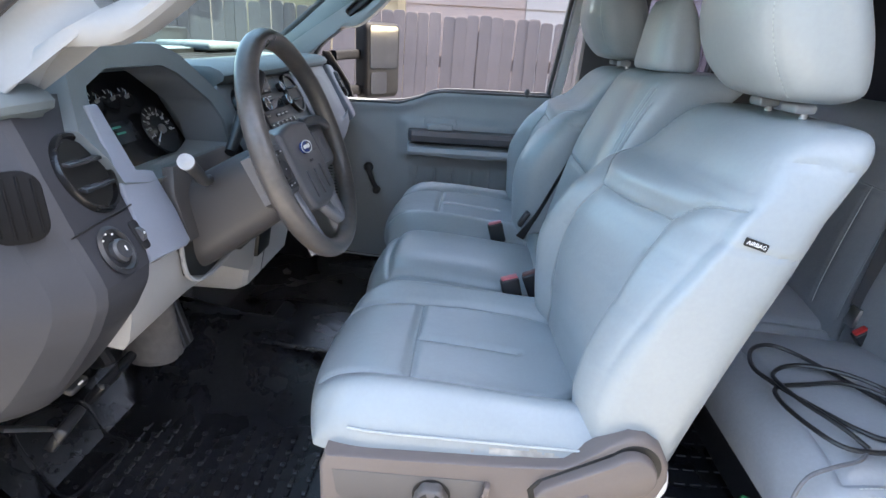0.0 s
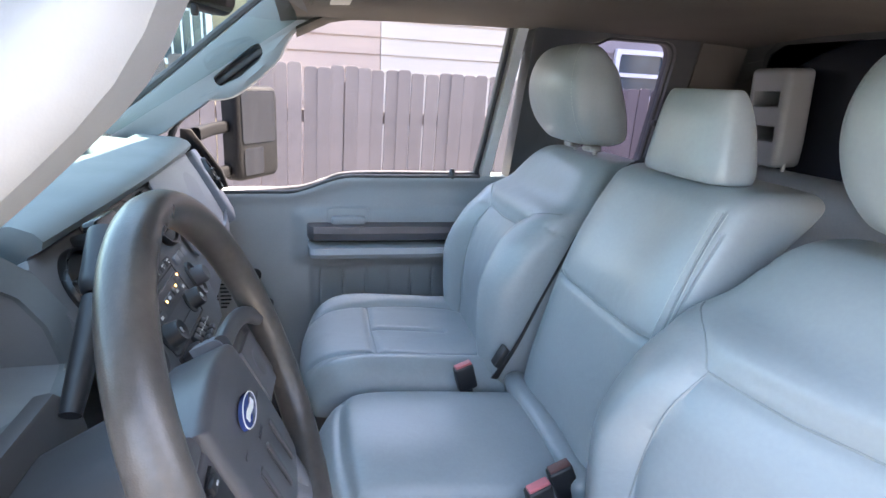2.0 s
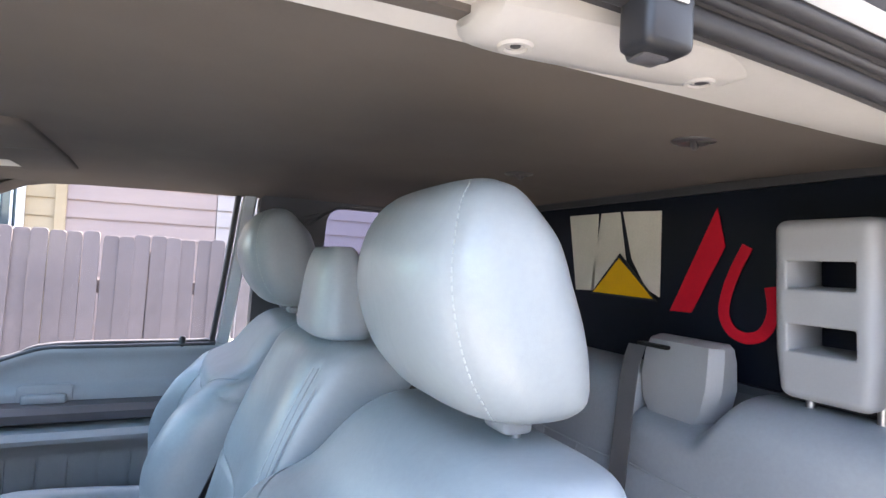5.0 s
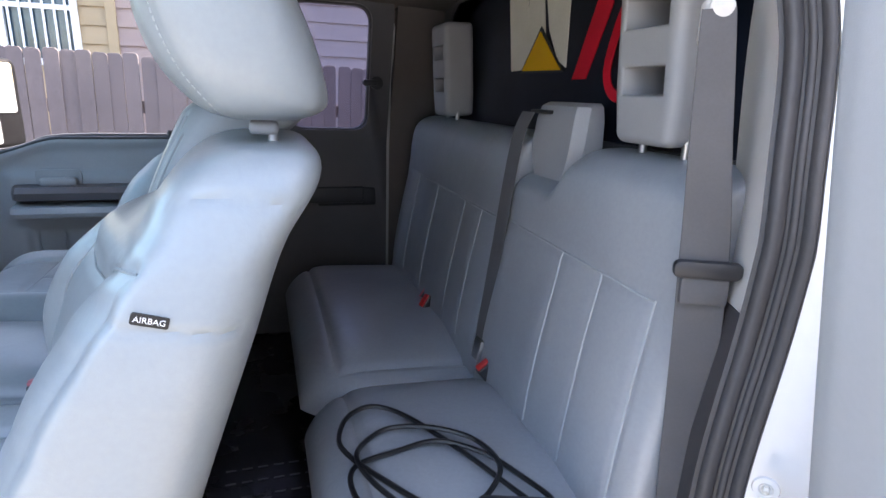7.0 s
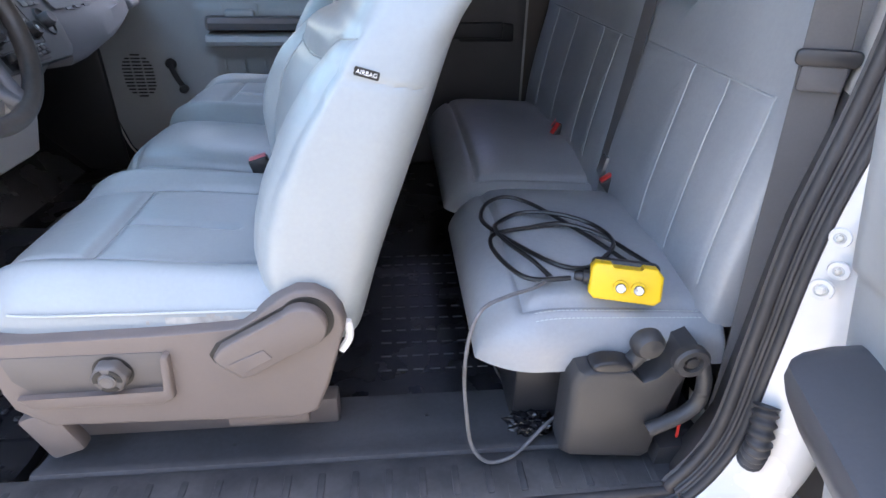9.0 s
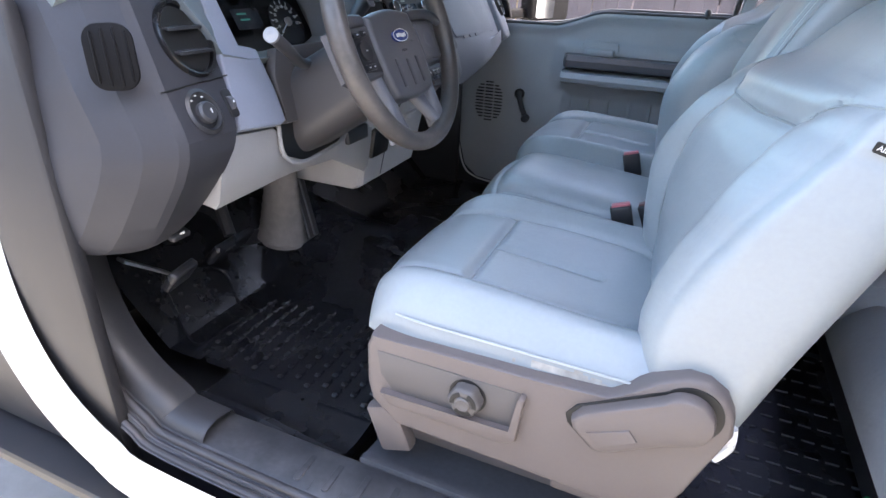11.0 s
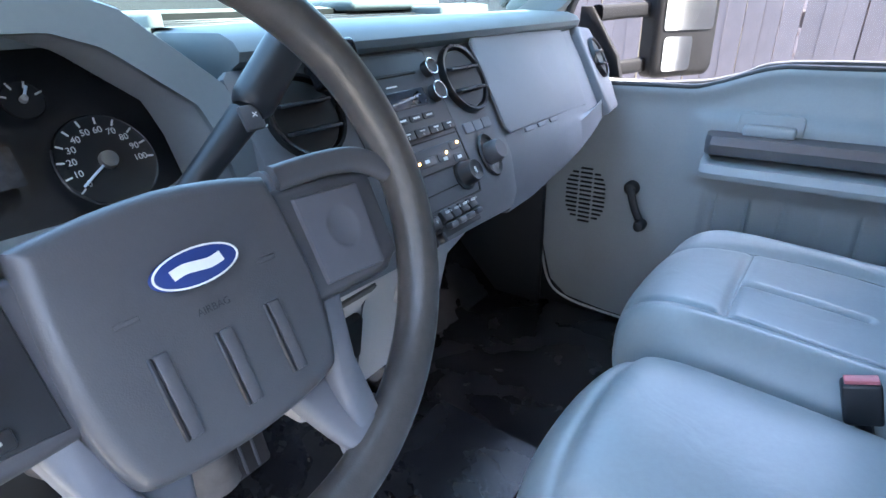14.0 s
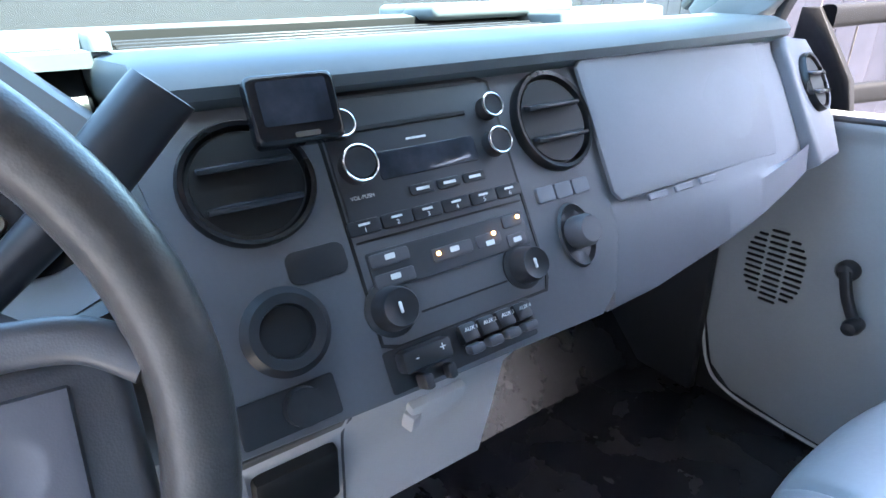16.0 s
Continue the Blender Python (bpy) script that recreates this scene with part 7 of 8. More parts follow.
vd, vm = visor(-0.255, -0.075, -0.62, -0.19, "taupe cloth sun visor with a printed warning label, folded up", 0)
lab = part("warning_label", plate(rrect(0.240, 0.110, 0.004, 2), 0.001, vm @ Matrix.Translation((0.06, 0.015, 0.0225))), M["paper"], vd, "pale warning label with grey print")
part("label_band", plate(rrect(0.240, 0.010, 0.001, 1), 0.0006, vm @ Matrix.Translation((0.06, 0.070, 0.0236))), M["decal_yellow"], lab)
for k in range(16):
    part("print_bar", plate(rrect(0.205 - 0.024 * (k % 3), 0.0022, 0.0005, 1), 0.0004, vm @ Matrix.Translation((0.060 - 0.008 * (k % 3), 0.056 - 0.0066 * k, 0.0236))), M["ink"], lab)
part("print_ring", frame_plate(resample(circle(0.022, 30, 0.6), 30), resample(circle(0.018, 30, 0.6), 30), 0.0006, vm @ Matrix.Translation((-0.055, 0.035, 0.0236))), M["decal_red"], lab)
lab2 = part("warning_label", plate(rrect(0.190, 0.034, 0.003, 2), 0.001, vm @ Matrix.Translation((0.12, -0.055, 0.0225))), M["paper"], vd)
for k in range(2):
    part("print_bar", plate(rrect(0.16, 0.005, 0.0005, 1), 0.0004, vm @ Matrix.Translation((0.12, -0.047 - 0.013 * k, 0.0236))), M["decal_yellow" if k else "ink"], lab2)
vp, vm2 = visor(-0.225, -0.03, 0.03, 0.58, "taupe cloth sun visor with a small label, folded up", 0)
part("small_label", plate(rrect(0.10, 0.045, 0.003, 2), 0.001, vm2 @ Matrix.Translation((0.16, -0.03, 0.0225))), M["paper"], vp)
part("hinge_line", plate(rrect(0.003, 0.16, 0.001, 1), 0.0006, vm2 @ Matrix.Translation((-0.06, 0.02, 0.0225))), M["ink"], vp)
dome = thing("map_lamp", (-0.245, -0.06, 1.87), "switched-off pale map lamp with ribbed lens", "lamp")
part("bezel", box((-0.245, -0.06, 1.872), (0.10, 0.20, 0.028), 0.012, 3), M["headliner"], dome)
part("lens", box((-0.238, -0.070, 1.860), (0.070, 0.150, 0.020), 0.008, 3), M["lamp_lens"], dome, "pale ribbed lamp lens")
part("divider", box((-0.228, -0.065, 1.8505), (0.040, 0.012, 0.004), 0.0015, 2), M["column"], dome)

rvm = thing("rear_view_mirror", (-0.36, 0.0, 1.80), "black rear view mirror on a windshield stalk", "mirror")
mf = facing((-0.380, 0.0, 1.828), (0.45, 0.89, -0.05), (0.08, 0, 1))
part("case", plate(rrect(0.200, 0.062, 0.020, 6), 0.030, mf @ Matrix.Translation((0, 0, -0.028)), 0.010, None, 3), M["black"], rvm)
part("glass", plate(rrect(0.188, 0.050, 0.016, 6), 0.002, mf @ Matrix.Translation((0, 0, 0.0015))), M["mirror"], rvm)
part("tab", box((-0.380, 0.0, 1.793), (0.010, 0.016, 0.016), 0.004, 2), M["black"], rvm)
part("stalk", tube([(-0.41, 0.0, 1.828), (-0.44, 0.0, 1.835), (-0.47, 0.0, 1.825)], 0.010, 10, 4), M["black"], rvm)

mount = thing("phone_mount", (-0.22, -0.56, 1.85), "black ball-jointed phone mount hanging by the visor", "phone mount")
for c, b in (((-0.176, -0.520, 1.842), 0.0135), ((-0.232, -0.575, 1.856), 0.010)):
    part("ball", lathe([(b * math.sin(radians(q)), -b * math.cos(radians(q))) for q in (4, 25, 45, 65, 90, 115, 135, 155, 176)], pose(*c), 20), M["black"], mount)
part("arm", tube([(-0.176, -0.520, 1.842), (-0.20, -0.545, 1.852), (-0.232, -0.575, 1.856), (-0.27, -0.60, 1.868)], 0.0055, 10, 5), M["black"], mount)
part("clamp", box((-0.262, -0.592, 1.864), (0.035, 0.030, 0.018), 0.006, 3), M["black"], mount)

settle(mark, (0, 0, 0.016))
mark = len(TOP)
for x, y in ((0.817, -0.033), (0.834, -0.452)):
    hk = thing("coat_hook", (x, y, roof_z(x, y)), "small hook in a dished headliner plate, coloured dark for its shade", "hook", "headliner hooks")
    # dark plastic on dish and prong puts the recess's shade into the colour
    part("dish", lathe([(0.0, 0.0), (0.030, 0.001), (0.029, -0.001), (0.021, -0.0035), (0.017, -0.001), (0.0, 0.0)], pose(x, y, roof_z(x, y) - 0.001), 26), M["column"], hk)
    part("prong", tube([(x - 0.012, y - 0.010, roof_z(x, y) - 0.001), (x + 0.002, y, roof_z(x, y) - 0.009), (x + 0.016, y + 0.010, roof_z(x, y) - 0.003)], 0.0045, 8, 4), M["column"], hk)

settle(mark, (0, 0, 0.016))
gh = thing("roof_handle", (0.51, -0.66, 1.90), "cream plastic grab handle base over the doorway", "grab handle")
rings = []
for i in range(33):
    x = 0.372 + 0.272 * i / 32
    e = roll((i / 16 - 1), 4)
    zc = 1.900 + 0.012 * (i / 32)
    rings.append([Vector((x, -0.655 + v * (0.4 + 0.6 * e), zc + w * (0.3 + 0.7 * e))) for v, w in ((-0.050, 0.010), (-0.046, -0.006), (-0.030, -0.016), (0.0, -0.018), (0.026, -0.012), (0.045, 0.004), (0.0, 0.030))])
part("base", loft(rings), M["trim_cream"], gh)
for x, z in ((0.410, 1.8838), (0.600, 1.8918)):
    well = part("screw_well", lathe([(0.0085, -0.002), (0.009, 0.0010), (0.0125, 0.0010), (0.0140, -0.0015)], pose(x, -0.660, z, 180, 0, 0), 24), M["trim_cream"], gh)
    # screw head on a dark disc that paints the shaded bottom of the well
    part("screw_and_shade", lathe([(0.0, -0.0008), (0.004, -0.0008), (0.0042, -0.0014), (0.0086, -0.0014), (0.0086, -0.003)], pose(x, -0.660, z, 180, 0, 0), 20), M["column"], well)

clip = thing("door_latch_striker", (0.472, -0.73, 1.88), "black plastic latch block under the roof rail", "latch")
part("block", box((0.472, -0.735, 1.892), (0.042, 0.030, 0.050), 0.006, 3), M["black"], clip)
part("hook", box((0.472, -0.728, 1.872), (0.026, 0.020, 0.016), 0.005, 2), M["plastic_dark"], clip)
part("label", box((0.470, -0.751, 1.902), (0.026, 0.002, 0.008), 0.0006, 1), M["white"], clip)
# the drip rail end of the roof, past the top of the doorway
rail = thing("drip_rail", (0.62, -0.86, 1.87), "dark rubber-edged drip rail along the white roof", "drip rail")
part("channel", sweep([Vector((0.20, -0.84, 1.905)), Vector((0.45, -0.845, 1.888)), Vector((0.66, -0.85, 1.872)), Vector((0.735, -0.852, 1.862))], rrect(0.024, 0.026, 0.008, 3), False, (0, 1, 0)), M["plastic_mid"], rail)
part("lip", sweep([Vector((0.20, -0.862, 1.895)), Vector((0.45, -0.867, 1.878)), Vector((0.66, -0.872, 1.862)), Vector((0.725, -0.874, 1.853))], rrect(0.014, 0.010, 0.004, 2), False, (0, 1, 0)), M["seal"], rail)

# ---- belts and buckles ----
mark = len(TOP)
def strap(pts, w, normal, name, parent, mat=None, taper=1.0):
    return part(name, sweep(smooth_path(pts, 8), rrect(w, 0.0022, 0.0009, 1), False, normal, None, lambda t: taper + (1 - taper) * min(1.0, t * 2.5)), mat or M["webbing"], parent)


belt_r = thing("seat_belt", (1.03, -0.64, 1.2), "dark grey rear seat belt hanging at the doorway", "seat belt", "seat belts")
strap([(1.014, -0.612, 1.690), (1.022, -0.620, 1.55), (1.033, -0.627, 1.40), (1.037, -0.640, 1.15), (1.040, -0.655, 0.90), (1.038, -0.662, 0.70)], 0.054, (0.55, 0.83, 0), "webbing", belt_r, None, 0.62)
strap([(1.022, -0.600, 1.690), (1.038, -0.606, 1.50), (1.060, -0.620, 1.25), (1.060, -0.640, 1.0), (1.05, -0.652, 0.80)], 0.046, (0.25, 0.97, 0), "webbing", belt_r, None, 0.45)
lp = part("latch_plate", plate(rrect(0.074, 0.022, 0.008, 4), 0.010, facing((1.034, -0.632, 1.397), (0.86, -0.5, 0.02), (0, 0, 1)), 0.004), M["black"], belt_r, "black latch plate")
part("fold", plate(rrect(0.052, 0.034, 0.004, 2), 0.007, facing((1.034, -0.631, 1.370), (0.86, -0.5, 0.02), (0, 0, 1)), 0.002), M["webbing"], lp)
part("anchor", lathe([(0.0, 0.0), (0.014, 0.0), (0.012, 0.010), (0.0, 0.013)], facing((1.022, -0.606, 1.692), (0.8, -0.6, 0), (0, 0, 1)), 20), M["trim_cream"], belt_r)
part("anchor_tab", box((1.022, -0.598, 1.676), (0.03, 0.02, 0.05), 0.008, 3), M["trim_cream"], belt_r)
belt_m = thing("seat_belt", (1.0, -0.08, 1.0), "dark grey middle seat belt across the bench back", "seat belt", "seat belts")
strap([(1.078, -0.062, 1.560), (1.058, -0.066, 1.515), (1.040, -0.072, 1.42), (1.020, -0.080, 1.28), (1.000, -0.088, 1.15), (0.985, -0.094, 1.05)], 0.038, (1, 0.25, 0.1), "webbing", belt_m)
part("tongue", box((0.980, -0.098, 1.035), (0.012, 0.034, 0.05), 0.004, 2, (0, 12, 0)), M["steel"], belt_m)
settle(mark, *REAR)
belt_p = thing("seat_belt", (0.3, 0.22, 1.2), "black front seat belt between the seat backs", "seat belt", "seat belts")
strap([(0.50, 0.225, 1.575), (0.44, 0.215, 1.545), (0.37, 0.205, 1.44), (0.30, 0.200, 1.30), (0.235, 0.196, 1.16), (0.18, 0.190, 1.08)], 0.044, (0.6, -0.75, -0.3), "webbing", belt_p, M["seal"])
part("tongue", box((0.185, 0.175, 1.145), (0.014, 0.03, 0.05), 0.004, 2, (0, 30, 0)), M["black"], belt_p)


def buckle(at, tilt, turn, button, label):
    b = thing("belt_buckle", at, label, "seat belt buckle", "belt buckles")
    m = pose(*at, 0, tilt, turn)
    part("case", box((0, 0, 0), (0.044, 0.024, 0.062), 0.005, 3), M["black"], b).data.transform(m @ Matrix.Translation((0, 0, -0.034)))
    part("button", box((0, 0, 0), (0.038, 0.016, 0.008), 0.002, 2), M[button], b).data.transform(m @ Matrix.Translation((0.001, 0, -0.002)))
    part("stem", tube([m @ Vector((0, 0, -0.06)), m @ Vector((0.004, 0, -0.11)), m @ Vector((0.012, 0, -0.15))], 0.010, 8, 4), M["black"], b)


buckle((0.100, 0.184, 1.125), -16, 8, "red_faded", "black belt buckle with faded red button between seats")
buckle((0.124, -0.208, 1.117), -16, 8, "red_faded", "black belt buckle with faded red button between seats")
buckle((0.176, -0.170, 1.118), -24, 0, "red_dark", "black belt buckle with dark red button between seats")
mark = len(TOP)
buckle((0.975, -0.140, 1.022), -38, 0, "red", "black rear buckle with bright red button")
buckle((0.960, 0.265, 1.012), -55, 20, "red", "black rear buckle with red button lying flat")
buckle((0.982, 0.345, 1.010), -60, -30, "red_faded", "black rear buckle with red button lying flat")

# ---- yellow two-button remote and its cable on the bench ----
pump = thing("pump_remote", (0.845, -0.585, 0.995), "yellow two-button hydraulic remote on the bench", "remote control")
rm = facing((0.846, -0.592, 1.022), (0.947, -0.32, 0.01), (0.02, 0.36, 0.93))
body_o = [(-0.057, -0.022), (-0.048, -0.031), (0.048, -0.031), (0.057, -0.022), (0.057, 0.018), (0.046, 0.031), (0.026, 0.031), (0.022, 0.026), (-0.022, 0.026), (-0.026, 0.031), (-0.050, 0.031), (-0.057, 0.022)]
part("case", plate(body_o, 0.036, rm @ Matrix.Translation((0, 0, -0.030)), 0.005, None, 3), M["yellow"], pump)
part("back_shell", plate(rrect(0.110, 0.058, 0.010, 4), 0.020, rm @ Matrix.Translation((0, 0.004, -0.045)), 0.004), M["black"], pump)
for a in (-0.008, 0.020):
    bs = part("boss", lathe([(0.0, 0.0), (0.0125, 0.0), (0.0115, 0.007), (0.0095, 0.008), (0.0, 0.006)], rm @ Matrix.Translation((a, -0.006, 0.005)), 22), M["yellow"], pump)
    part("button", lathe([(0.0, 0.0), (0.0085, 0.0), (0.0085, 0.004), (0.007, 0.0055), (0.0, 0.005)], rm @ Matrix.Translation((a, -0.006, 0.011)), 20), M["chrome"], bs, "chrome push button")
part("gland", lathe([(0.0, 0.0), (0.012, 0.0), (0.012, 0.010), (0.009, 0.012), (0.009, 0.022), (0.006, 0.026), (0.0, 0.026)], rm @ Matrix.Translation((-0.056, 0.0, -0.018)) @ pose(0, 0, 0, 0, -90, 0), 18), M["black"], pump)
cable = thing("control_cable", (0.72, -0.42, 1.0), "coiled black control cable trailing to the floor", "cable")
SEAT_Z = 1.009
loops = [(0.765, -0.560, 1.016), (0.70, -0.548, SEAT_Z), (0.668, -0.500, SEAT_Z), (0.652, -0.43, SEAT_Z), (0.668, -0.385, SEAT_Z), (0.73, -0.375, SEAT_Z + 0.006), (0.80, -0.372, SEAT_Z + 0.012), (0.865, -0.415, SEAT_Z + 0.008), (0.905, -0.475, SEAT_Z), (0.925, -0.53, SEAT_Z), (0.905, -0.548, SEAT_Z), (0.880, -0.505, SEAT_Z + 0.004), (0.845, -0.43, SEAT_Z + 0.008), (0.80, -0.335, SEAT_Z + 0.008), (0.755, -0.275, SEAT_Z + 0.014), (0.71, -0.253, SEAT_Z + 0.018), (0.668, -0.272, SEAT_Z + 0.012), (0.648, -0.325, SEAT_Z + 0.006),
         (0.662, -0.372, SEAT_Z + 0.004), (0.70, -0.428, SEAT_Z), (0.75, -0.498, SEAT_Z), (0.79, -0.520, SEAT_Z), (0.83, -0.505, SEAT_Z), (0.875, -0.458, SEAT_Z + 0.012), (0.86, -0.39, SEAT_Z + 0.016), (0.80, -0.345, SEAT_Z + 0.020), (0.735, -0.315, SEAT_Z + 0.010), (0.690, -0.330, SEAT_Z), (0.668, -0.38, SEAT_Z + 0.010), (0.680, -0.44, SEAT_Z + 0.012), (0.715, -0.505, SEAT_Z + 0.008), (0.735, -0.545, SEAT_Z)]
part("loop", tube(loops, 0.0044, 8, 7), M["cable"], cable)
tail = [(0.735, -0.545, SEAT_Z), (0.70, -0.575, SEAT_Z), (0.655, -0.590, 1.005), (0.612, -0.600, 0.988), (0.590, -0.612, 0.940), (0.583, -0.622, 0.86), (0.588, -0.635, 0.78), (0.598, -0.645, 0.715), (0.625, -0.655, 0.684), (0.665, -0.650, 0.684), (0.70, -0.628, 0.690), (0.745, -0.60, 0.712), (0.80, -0.57, 0.725)]
part("tail", tube(tail, 0.0034, 8, 7), M["cable_grey"], cable, "thin grey tail of the cable")
tag = thing("green_tag", (0.672, -0.42, 0.66), "small green plastic tag hanging under the bench", "tag")
part("leaf", box((0.668, -0.40, 0.735), (0.035, 0.006, 0.022), 0.003, 2, (0, 20, 0)), M["green"], tag)
part("cord", tube([(0.672, -0.40, 0.73), (0.68, -0.42, 0.69), (0.70, -0.44, 0.661)], 0.004, 6, 4), M["black"], tag)

settle(mark, *REAR)

# ---- footwell ----
pedals = thing("pedal_set", (-0.72, -0.45, 0.70), "dark rubber pedals hanging in the footwell", "pedals")
part("brake_pad", box((-0.650, -0.535, 0.985), (0.020, 0.125, 0.055), 0.008, 3, (0, 40, 4)), M["rubber"], pedals)
part("brake_arm", tube([(-0.662, -0.520, 1.00), (-0.70, -0.500, 1.06), (-0.74, -0.480, 1.17)], 0.014, 8, 4), M["black"], pedals)
part("park_pad", box((-0.622, -0.702, 0.998), (0.020, 0.070, 0.050), 0.006, 3, (0, 38, 10)), M["rubber"], pedals)
part("park_arm", sweep([Vector((-0.628, -0.722, 1.012)), Vector((-0.632, -0.758, 1.040)), Vector((-0.640, -0.800, 1.072))], rrect(0.026, 0.006, 0.002, 2)), M["steel"], pedals, "bare steel parking brake arm")
ac = part("accelerator", box((-0.71, -0.205, 0.945), (0.024, 0.078, 0.19), 0.008, 3, (0, -14, 0)), M["column"], pedals)
for dy in (-0.012, 0.012):
    part("pad_rib", box((-0.696, -0.205 + dy, 0.945), (0.006, 0.005, 0.17), 0.002, 2, (0, -14, 0)), M["plastic_mid"], ac)
boot = thing("column_boot", (-0.735, -0.26, 0.84), "dusty grey boot over the steering shaft", "boot")
rings = []
for i in range(33):
    t = i / 32
    c = Vector((-0.705 - 0.035 * t, -0.272 + 0.016 * t, 1.12 - 0.27 * t))
    r = 0.034 + 0.020 * t + 0.012 * t * t + 0.0012 * math.sin(t * 22 * math.pi)
    r *= 1.0 if i < 31 else 0.8
    rings.append([c + Vector((r * 1.15 * math.cos(2 * math.pi * k / 28), r * 0.8 * math.sin(2 * math.pi * k / 28), 0)) for k in range(28)])
part("sleeve", loft(rings), material("dusty_boot", (0.27, 0.25, 0.24), 0.8, vary=0.25, grain=300, bump=0.2), boot)
part("shaft", tube([(-0.735, -0.258, 0.90), (-0.80, -0.255, 0.865), (-0.94, -0.25, 0.80)], 0.020, 12, 4), M["black"], boot)
latch = thing("hood_release", (-0.55, -0.80, 1.10), "small hood release handle under the dash", "lever")
part("handle", box((-0.555, -0.745, 1.118), (0.022, 0.040, 0.012), 0.005, 3, (0, 20, 0)), M["black"], latch)
part("icon", box((-0.544, -0.745, 1.123), (0.003, 0.010, 0.004), 0.001, 1, (0, 20, 0)), M["white"], latch)
for yk, nm in ((0.842, "wall_kick_1"), (-0.86, "wall_kick_2")):
    structure(nm, box((-0.90, yk, 1.06), (0.50, 0.03, 0.86), 0.01, 2), M["black"], "dark plastic kick panel beside the footwell", "wall")
tray = box((-0.42, 0.02, floor_z(-0.42, 0.02) + 0.004), (0.24, 0.26, 0.016), 0.006, 3, (0, 4, 0))
structure("floor_tray", tray, M["rubber"], "raised moulded tray on the tunnel mat", "floor mat")

heel = structure("heel_pad", tube([(x, y, floor_z(x, y) + 0.003) for x, y in ((-0.735, -0.415), (-0.80, -0.385), (-0.865, -0.360), (-0.895, -0.44), (-0.900, -0.520), (-0.83, -0.555), (-0.755, -0.580), (-0.742, -0.50))], 0.006, 8, 5, True), M["rubber"], "raised heel pad outline moulded in the floor mat", "floor mat")
for i in range(5):
    for j in range(3):
        x, y = -0.765 - 0.026 * i, -0.545 + 0.048 * j + 0.010 * i
        part("stud", lathe([(0.0, 0.005), (0.004, 0.0045), (0.006, 0.0), (0.0, 0.0)], pose(x, y, floor_z(x, y)), 10), M["rubber"], heel)

# ---- door mirror outside the passenger window ----
dmr = thing("door_mirror", (-0.45, 1.05, 1.40), "black towing mirror on two arms outside the door", "mirror")
part("sail", plate([(0.0, 0.0), (0.13, 0.0), (0.115, 0.05), (0.03, 0.17), (0.0, 0.17)], 0.02, facing((-0.60, 0.872, 1.392), (1, 0, 0), (0, 0.2, 1)), 0.004), M["shell_black"], dmr)
for z in (1.545, 1.395):
    part("arm", sweep([Vector((-0.56, 0.90, z)), Vector((-0.545, 1.05, z + 0.002)), Vector((-0.50, 1.19, z + 0.004))], rrect(0.030, 0.040, 0.010, 3)), M["shell_black"], dmr)
mm_ = facing((-0.437, 1.25, 1.522), (0.53, 0.85, 0), (0, 0, 1))
part("shell", plate(rrect(0.236, 0.325, 0.030, 6), 0.062, mm_ @ Matrix.Translation((0, 0, -0.027)), 0.022, None, 4), M["shell_black"], dmr)
part("main_glass", plate(rrect(0.184, 0.178, 0.012, 4), 0.003, mm_ @ Matrix.Translation((-0.002, 0.058, 0.035))), M["mirror_dim"], dmr)
part("spot_glass", plate(rrect(0.105, 0.095, 0.012, 4), 0.003, mm_ @ Matrix.Translation((-0.036, -0.095, 0.035))), M["mirror_dim"], dmr)

# ---- open rear access door on the driver's side ----
rd = thing("rear_access_door", (0.90, -1.10, 0.75), "open rear access door with pale grey trim panel", "door")
DD, DN = Vector((-0.25, -0.968, 0)), Vector((-0.968, 0.25, 0))


def on_rd(u, z, n=0.0):
    """Point of the open door: u out from its hinge edge, n off its trim."""
    h = z - 1.3
    return Vector((0.889 - 0.289 * h + 0.038 * h * h, -0.973 - 0.062 * h, z)) + DD * u + DN * n


def rd_bulge(u, z):
    b = -0.012 * (1 - ease([(0.0, 0.0), (0.012, 0.75), (0.03, 1.0)], u))
    b += 0.022 * math.exp(-((u - 0.15) / 0.06) ** 2) * ease([(1.24, 0.0), (1.31, 1.0), (1.36, 1.0), (1.42, 0.0)], z)
    b -= 0.035 * ease([(0.075, 0.0), (0.13, 1.0)], u) * ease([(1.36, 0.0), (1.44, 1.0), (1.66, 1.0), (1.74, 0.0)], z)
    b -= 0.007 * ease([(-0.008, 1.0), (0.0, 0.0)], z - 1.258 - 0.17 * u)
    return b


us = [0.60 * (i / 60) ** 1.4 for i in range(61)]
zs = [0.70 + 1.18 * i / 150 for i in range(151)]
bm = loft([[on_rd(u, z, rd_bulge(u, z)) for u in us] for z in zs], caps=False, ring_closed=False)
geo = bmesh.ops.extrude_edge_only(bm, edges=[e for e in bm.edges if e.is_boundary])
for g in geo["geom"]:
    if isinstance(g, bmesh.types.BMVert):
        g.co -= DN * 0.030
part("trim_panel", bm, M["door_pale"], rd, "pale grey moulded trim")
bm = loft([[on_rd(u, z, n) for u, n in ((0.004, -0.034), (0.63, -0.034), (0.63, -0.11), (0.02, -0.11))] for z in (0.66, 0.9, 1.2, 1.5, 1.9)])
part("outer_shell", bm, M["white_paint"], rd)
ARM = [(-0.02, 1.04), (0.035, 1.05), (0.066, 1.085), (0.082, 1.135), (0.085, 1.160), (0.080, 1.176), (0.066, 1.184), (0.03, 1.187), (-0.02, 1.188)]
rings = []
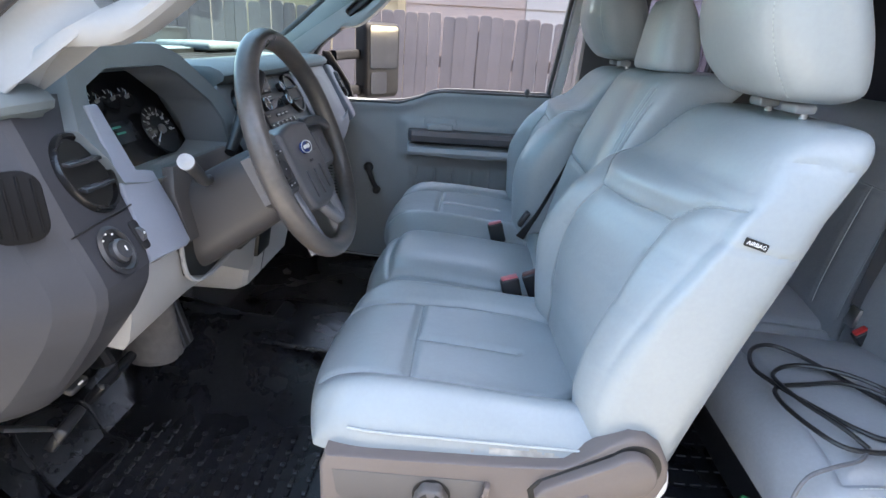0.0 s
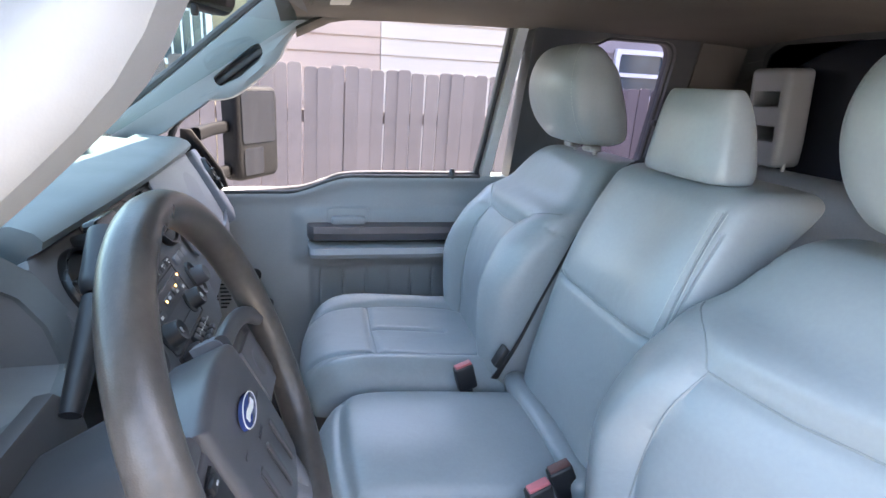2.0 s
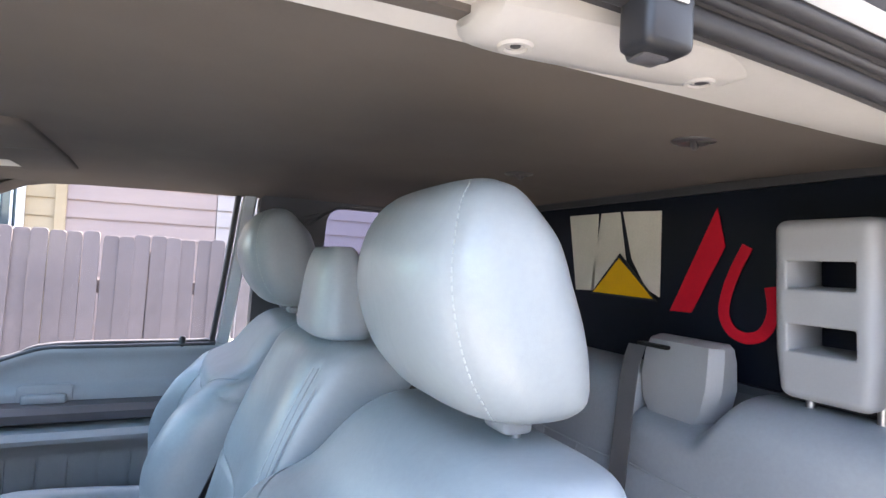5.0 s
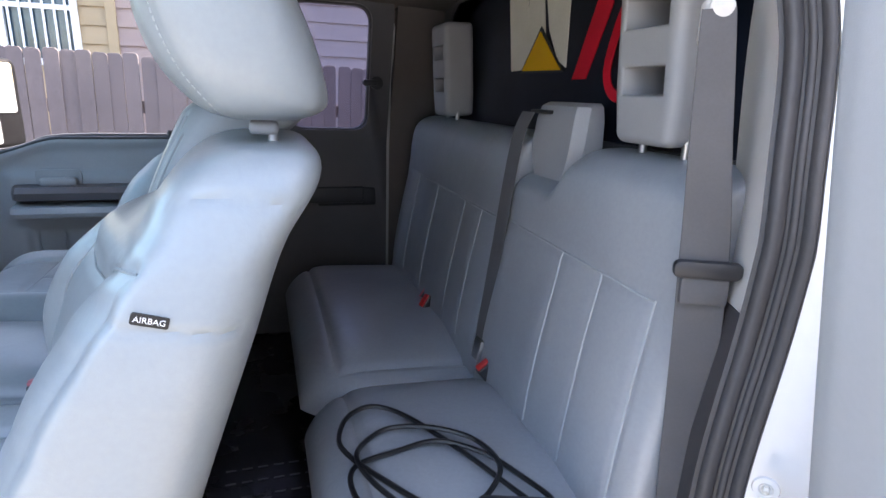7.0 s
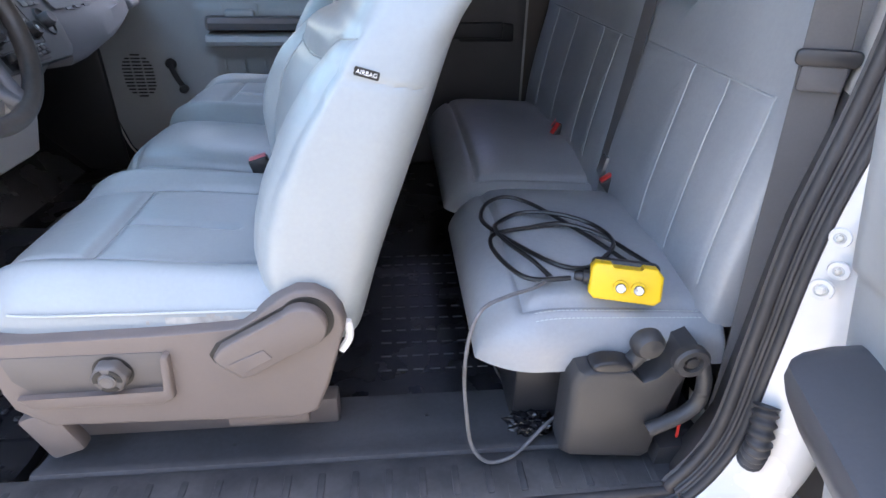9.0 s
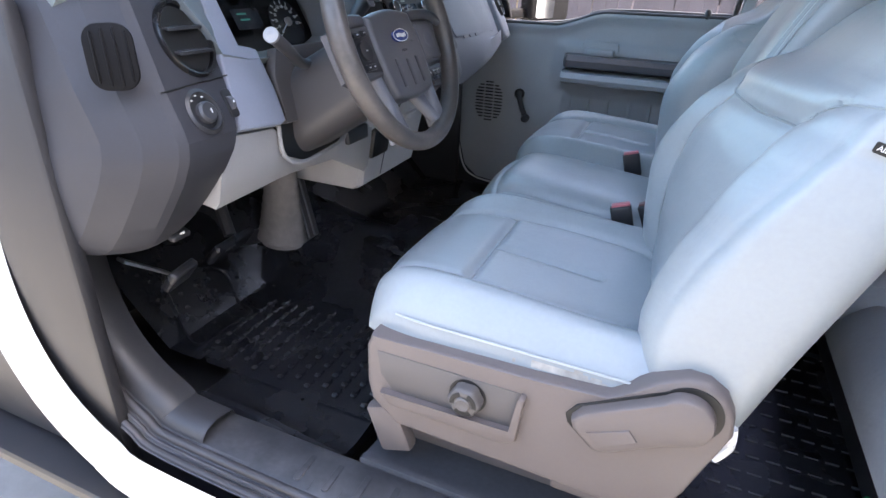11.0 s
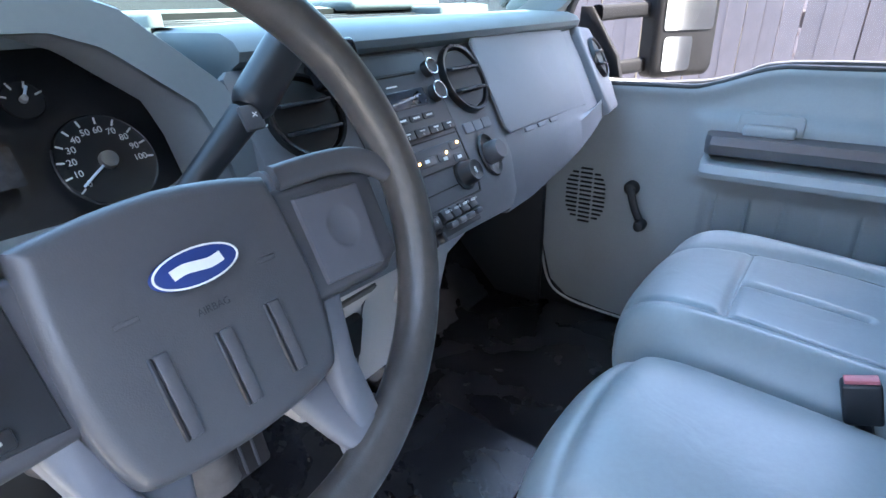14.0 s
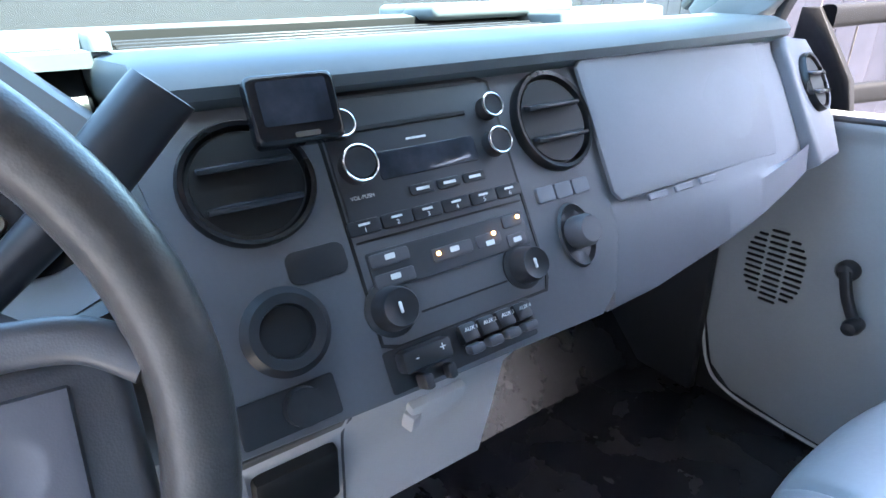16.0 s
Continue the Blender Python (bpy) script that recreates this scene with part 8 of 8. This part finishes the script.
for u, k in ((0.034, 0.55), (0.038, 0.74), (0.046, 0.88), (0.058, 0.96), (0.075, 1.0), (0.15, 1.0), (0.25, 1.0), (0.36, 1.0), (0.42, 0.96), (0.44, 0.85), (0.445, 0.6)):
    rings.append([on_rd(u + 0.34 * max(0.0, n) * (1 if u < 0.1 else 0), 1.118 + (z - 1.118) * (0.35 + 0.65 * k), n * (k if n > 0 else 1)) for n, z in ARM])
part("armrest", loft(rings), M["plastic_dark"], rd, "dark grey armrest on the door trim")
gr = thing("wiring_boot", (0.962, -0.89, 0.90), "black ribbed rubber wiring boot in the door jamb", "boot")
part("sleeve", tube([(0.972, -0.872, 0.952), (0.960, -0.896, 0.90), (0.966, -0.886, 0.848)], 0.017, 14, 40, False, (0, 1, 0), None, lambda t: 1 + 0.14 * math.sin(t * 56)), M["seal"], gr)
for x, y, z, r in ((0.970, -0.884, 1.240, 0.007), (0.986, -0.884, 1.192, 0.007), (0.972, -0.884, 1.165, 0.009)):
    hb = thing("hinge_bolt", (x, y, z), "cream painted bolt head in the white door jamb", "bolt", "hinge bolts")
    hm = facing((x, y, z), (0.65, -0.75, 0), (0, 0, 1))
    part("washer", lathe([(0.0, 0.0), (r + 0.006, 0.0), (r + 0.005, 0.003), (r, 0.0035), (r - 0.002, 0.001), (0.0, 0.001)], hm, 20), M["white_paint"], hb)
    part("head", lathe([(0.0, 0.001), (r - 0.003, 0.001), (r - 0.003, 0.006), (r - 0.005, 0.008), (0.0, 0.008)], hm, 6), M["paper"], hb)
jl = thing("jamb_label", (1.03, -0.84, 1.28), "small pale printed label on the door jamb", "label")
jm = facing((1.0412, -0.8425, 1.255), (0.45, -0.89, 0), (0.13, 0, 1))
part("sheet", plate(rrect(0.013, 0.044, 0.002, 2), 0.0008, jm), M["decal_white"], jl)
part("print_bar", plate(rrect(0.0014, 0.038, 0.0004, 1), 0.0004, jm @ Matrix.Translation((-0.0035, 0.001, 0.0009))), M["ink"], jl)
for k in range(10):
    part("print_bar", plate(rrect(0.0004 + 0.0001 * (k % 3), 0.024, 0.00015, 1), 0.0004, jm @ Matrix.Translation((0.0003 + 0.0006 * k, -0.006, 0.0009))), M["ink"], jl)
wrap = thing("plastic_wrapper", (0.68, -0.675, 0.735), "crumpled shiny black plastic wrapper on the carpet", "wrapper")
bm = bmesh.new()
bmesh.ops.create_icosphere(bm, subdivisions=4, radius=1.0)
for v in bm.verts:
    q = v.co * (1 + 0.45 * noise.noise(v.co * 3.1) + 0.22 * noise.noise(v.co * 8.0))
    v.co = Vector((0.68 + q.x * 0.045, -0.675 + q.y * 0.030, 0.735 + max(-0.2, q.z) * 0.020))
part("sheet", bm, M["gloss_black"], wrap, "", 20.0)
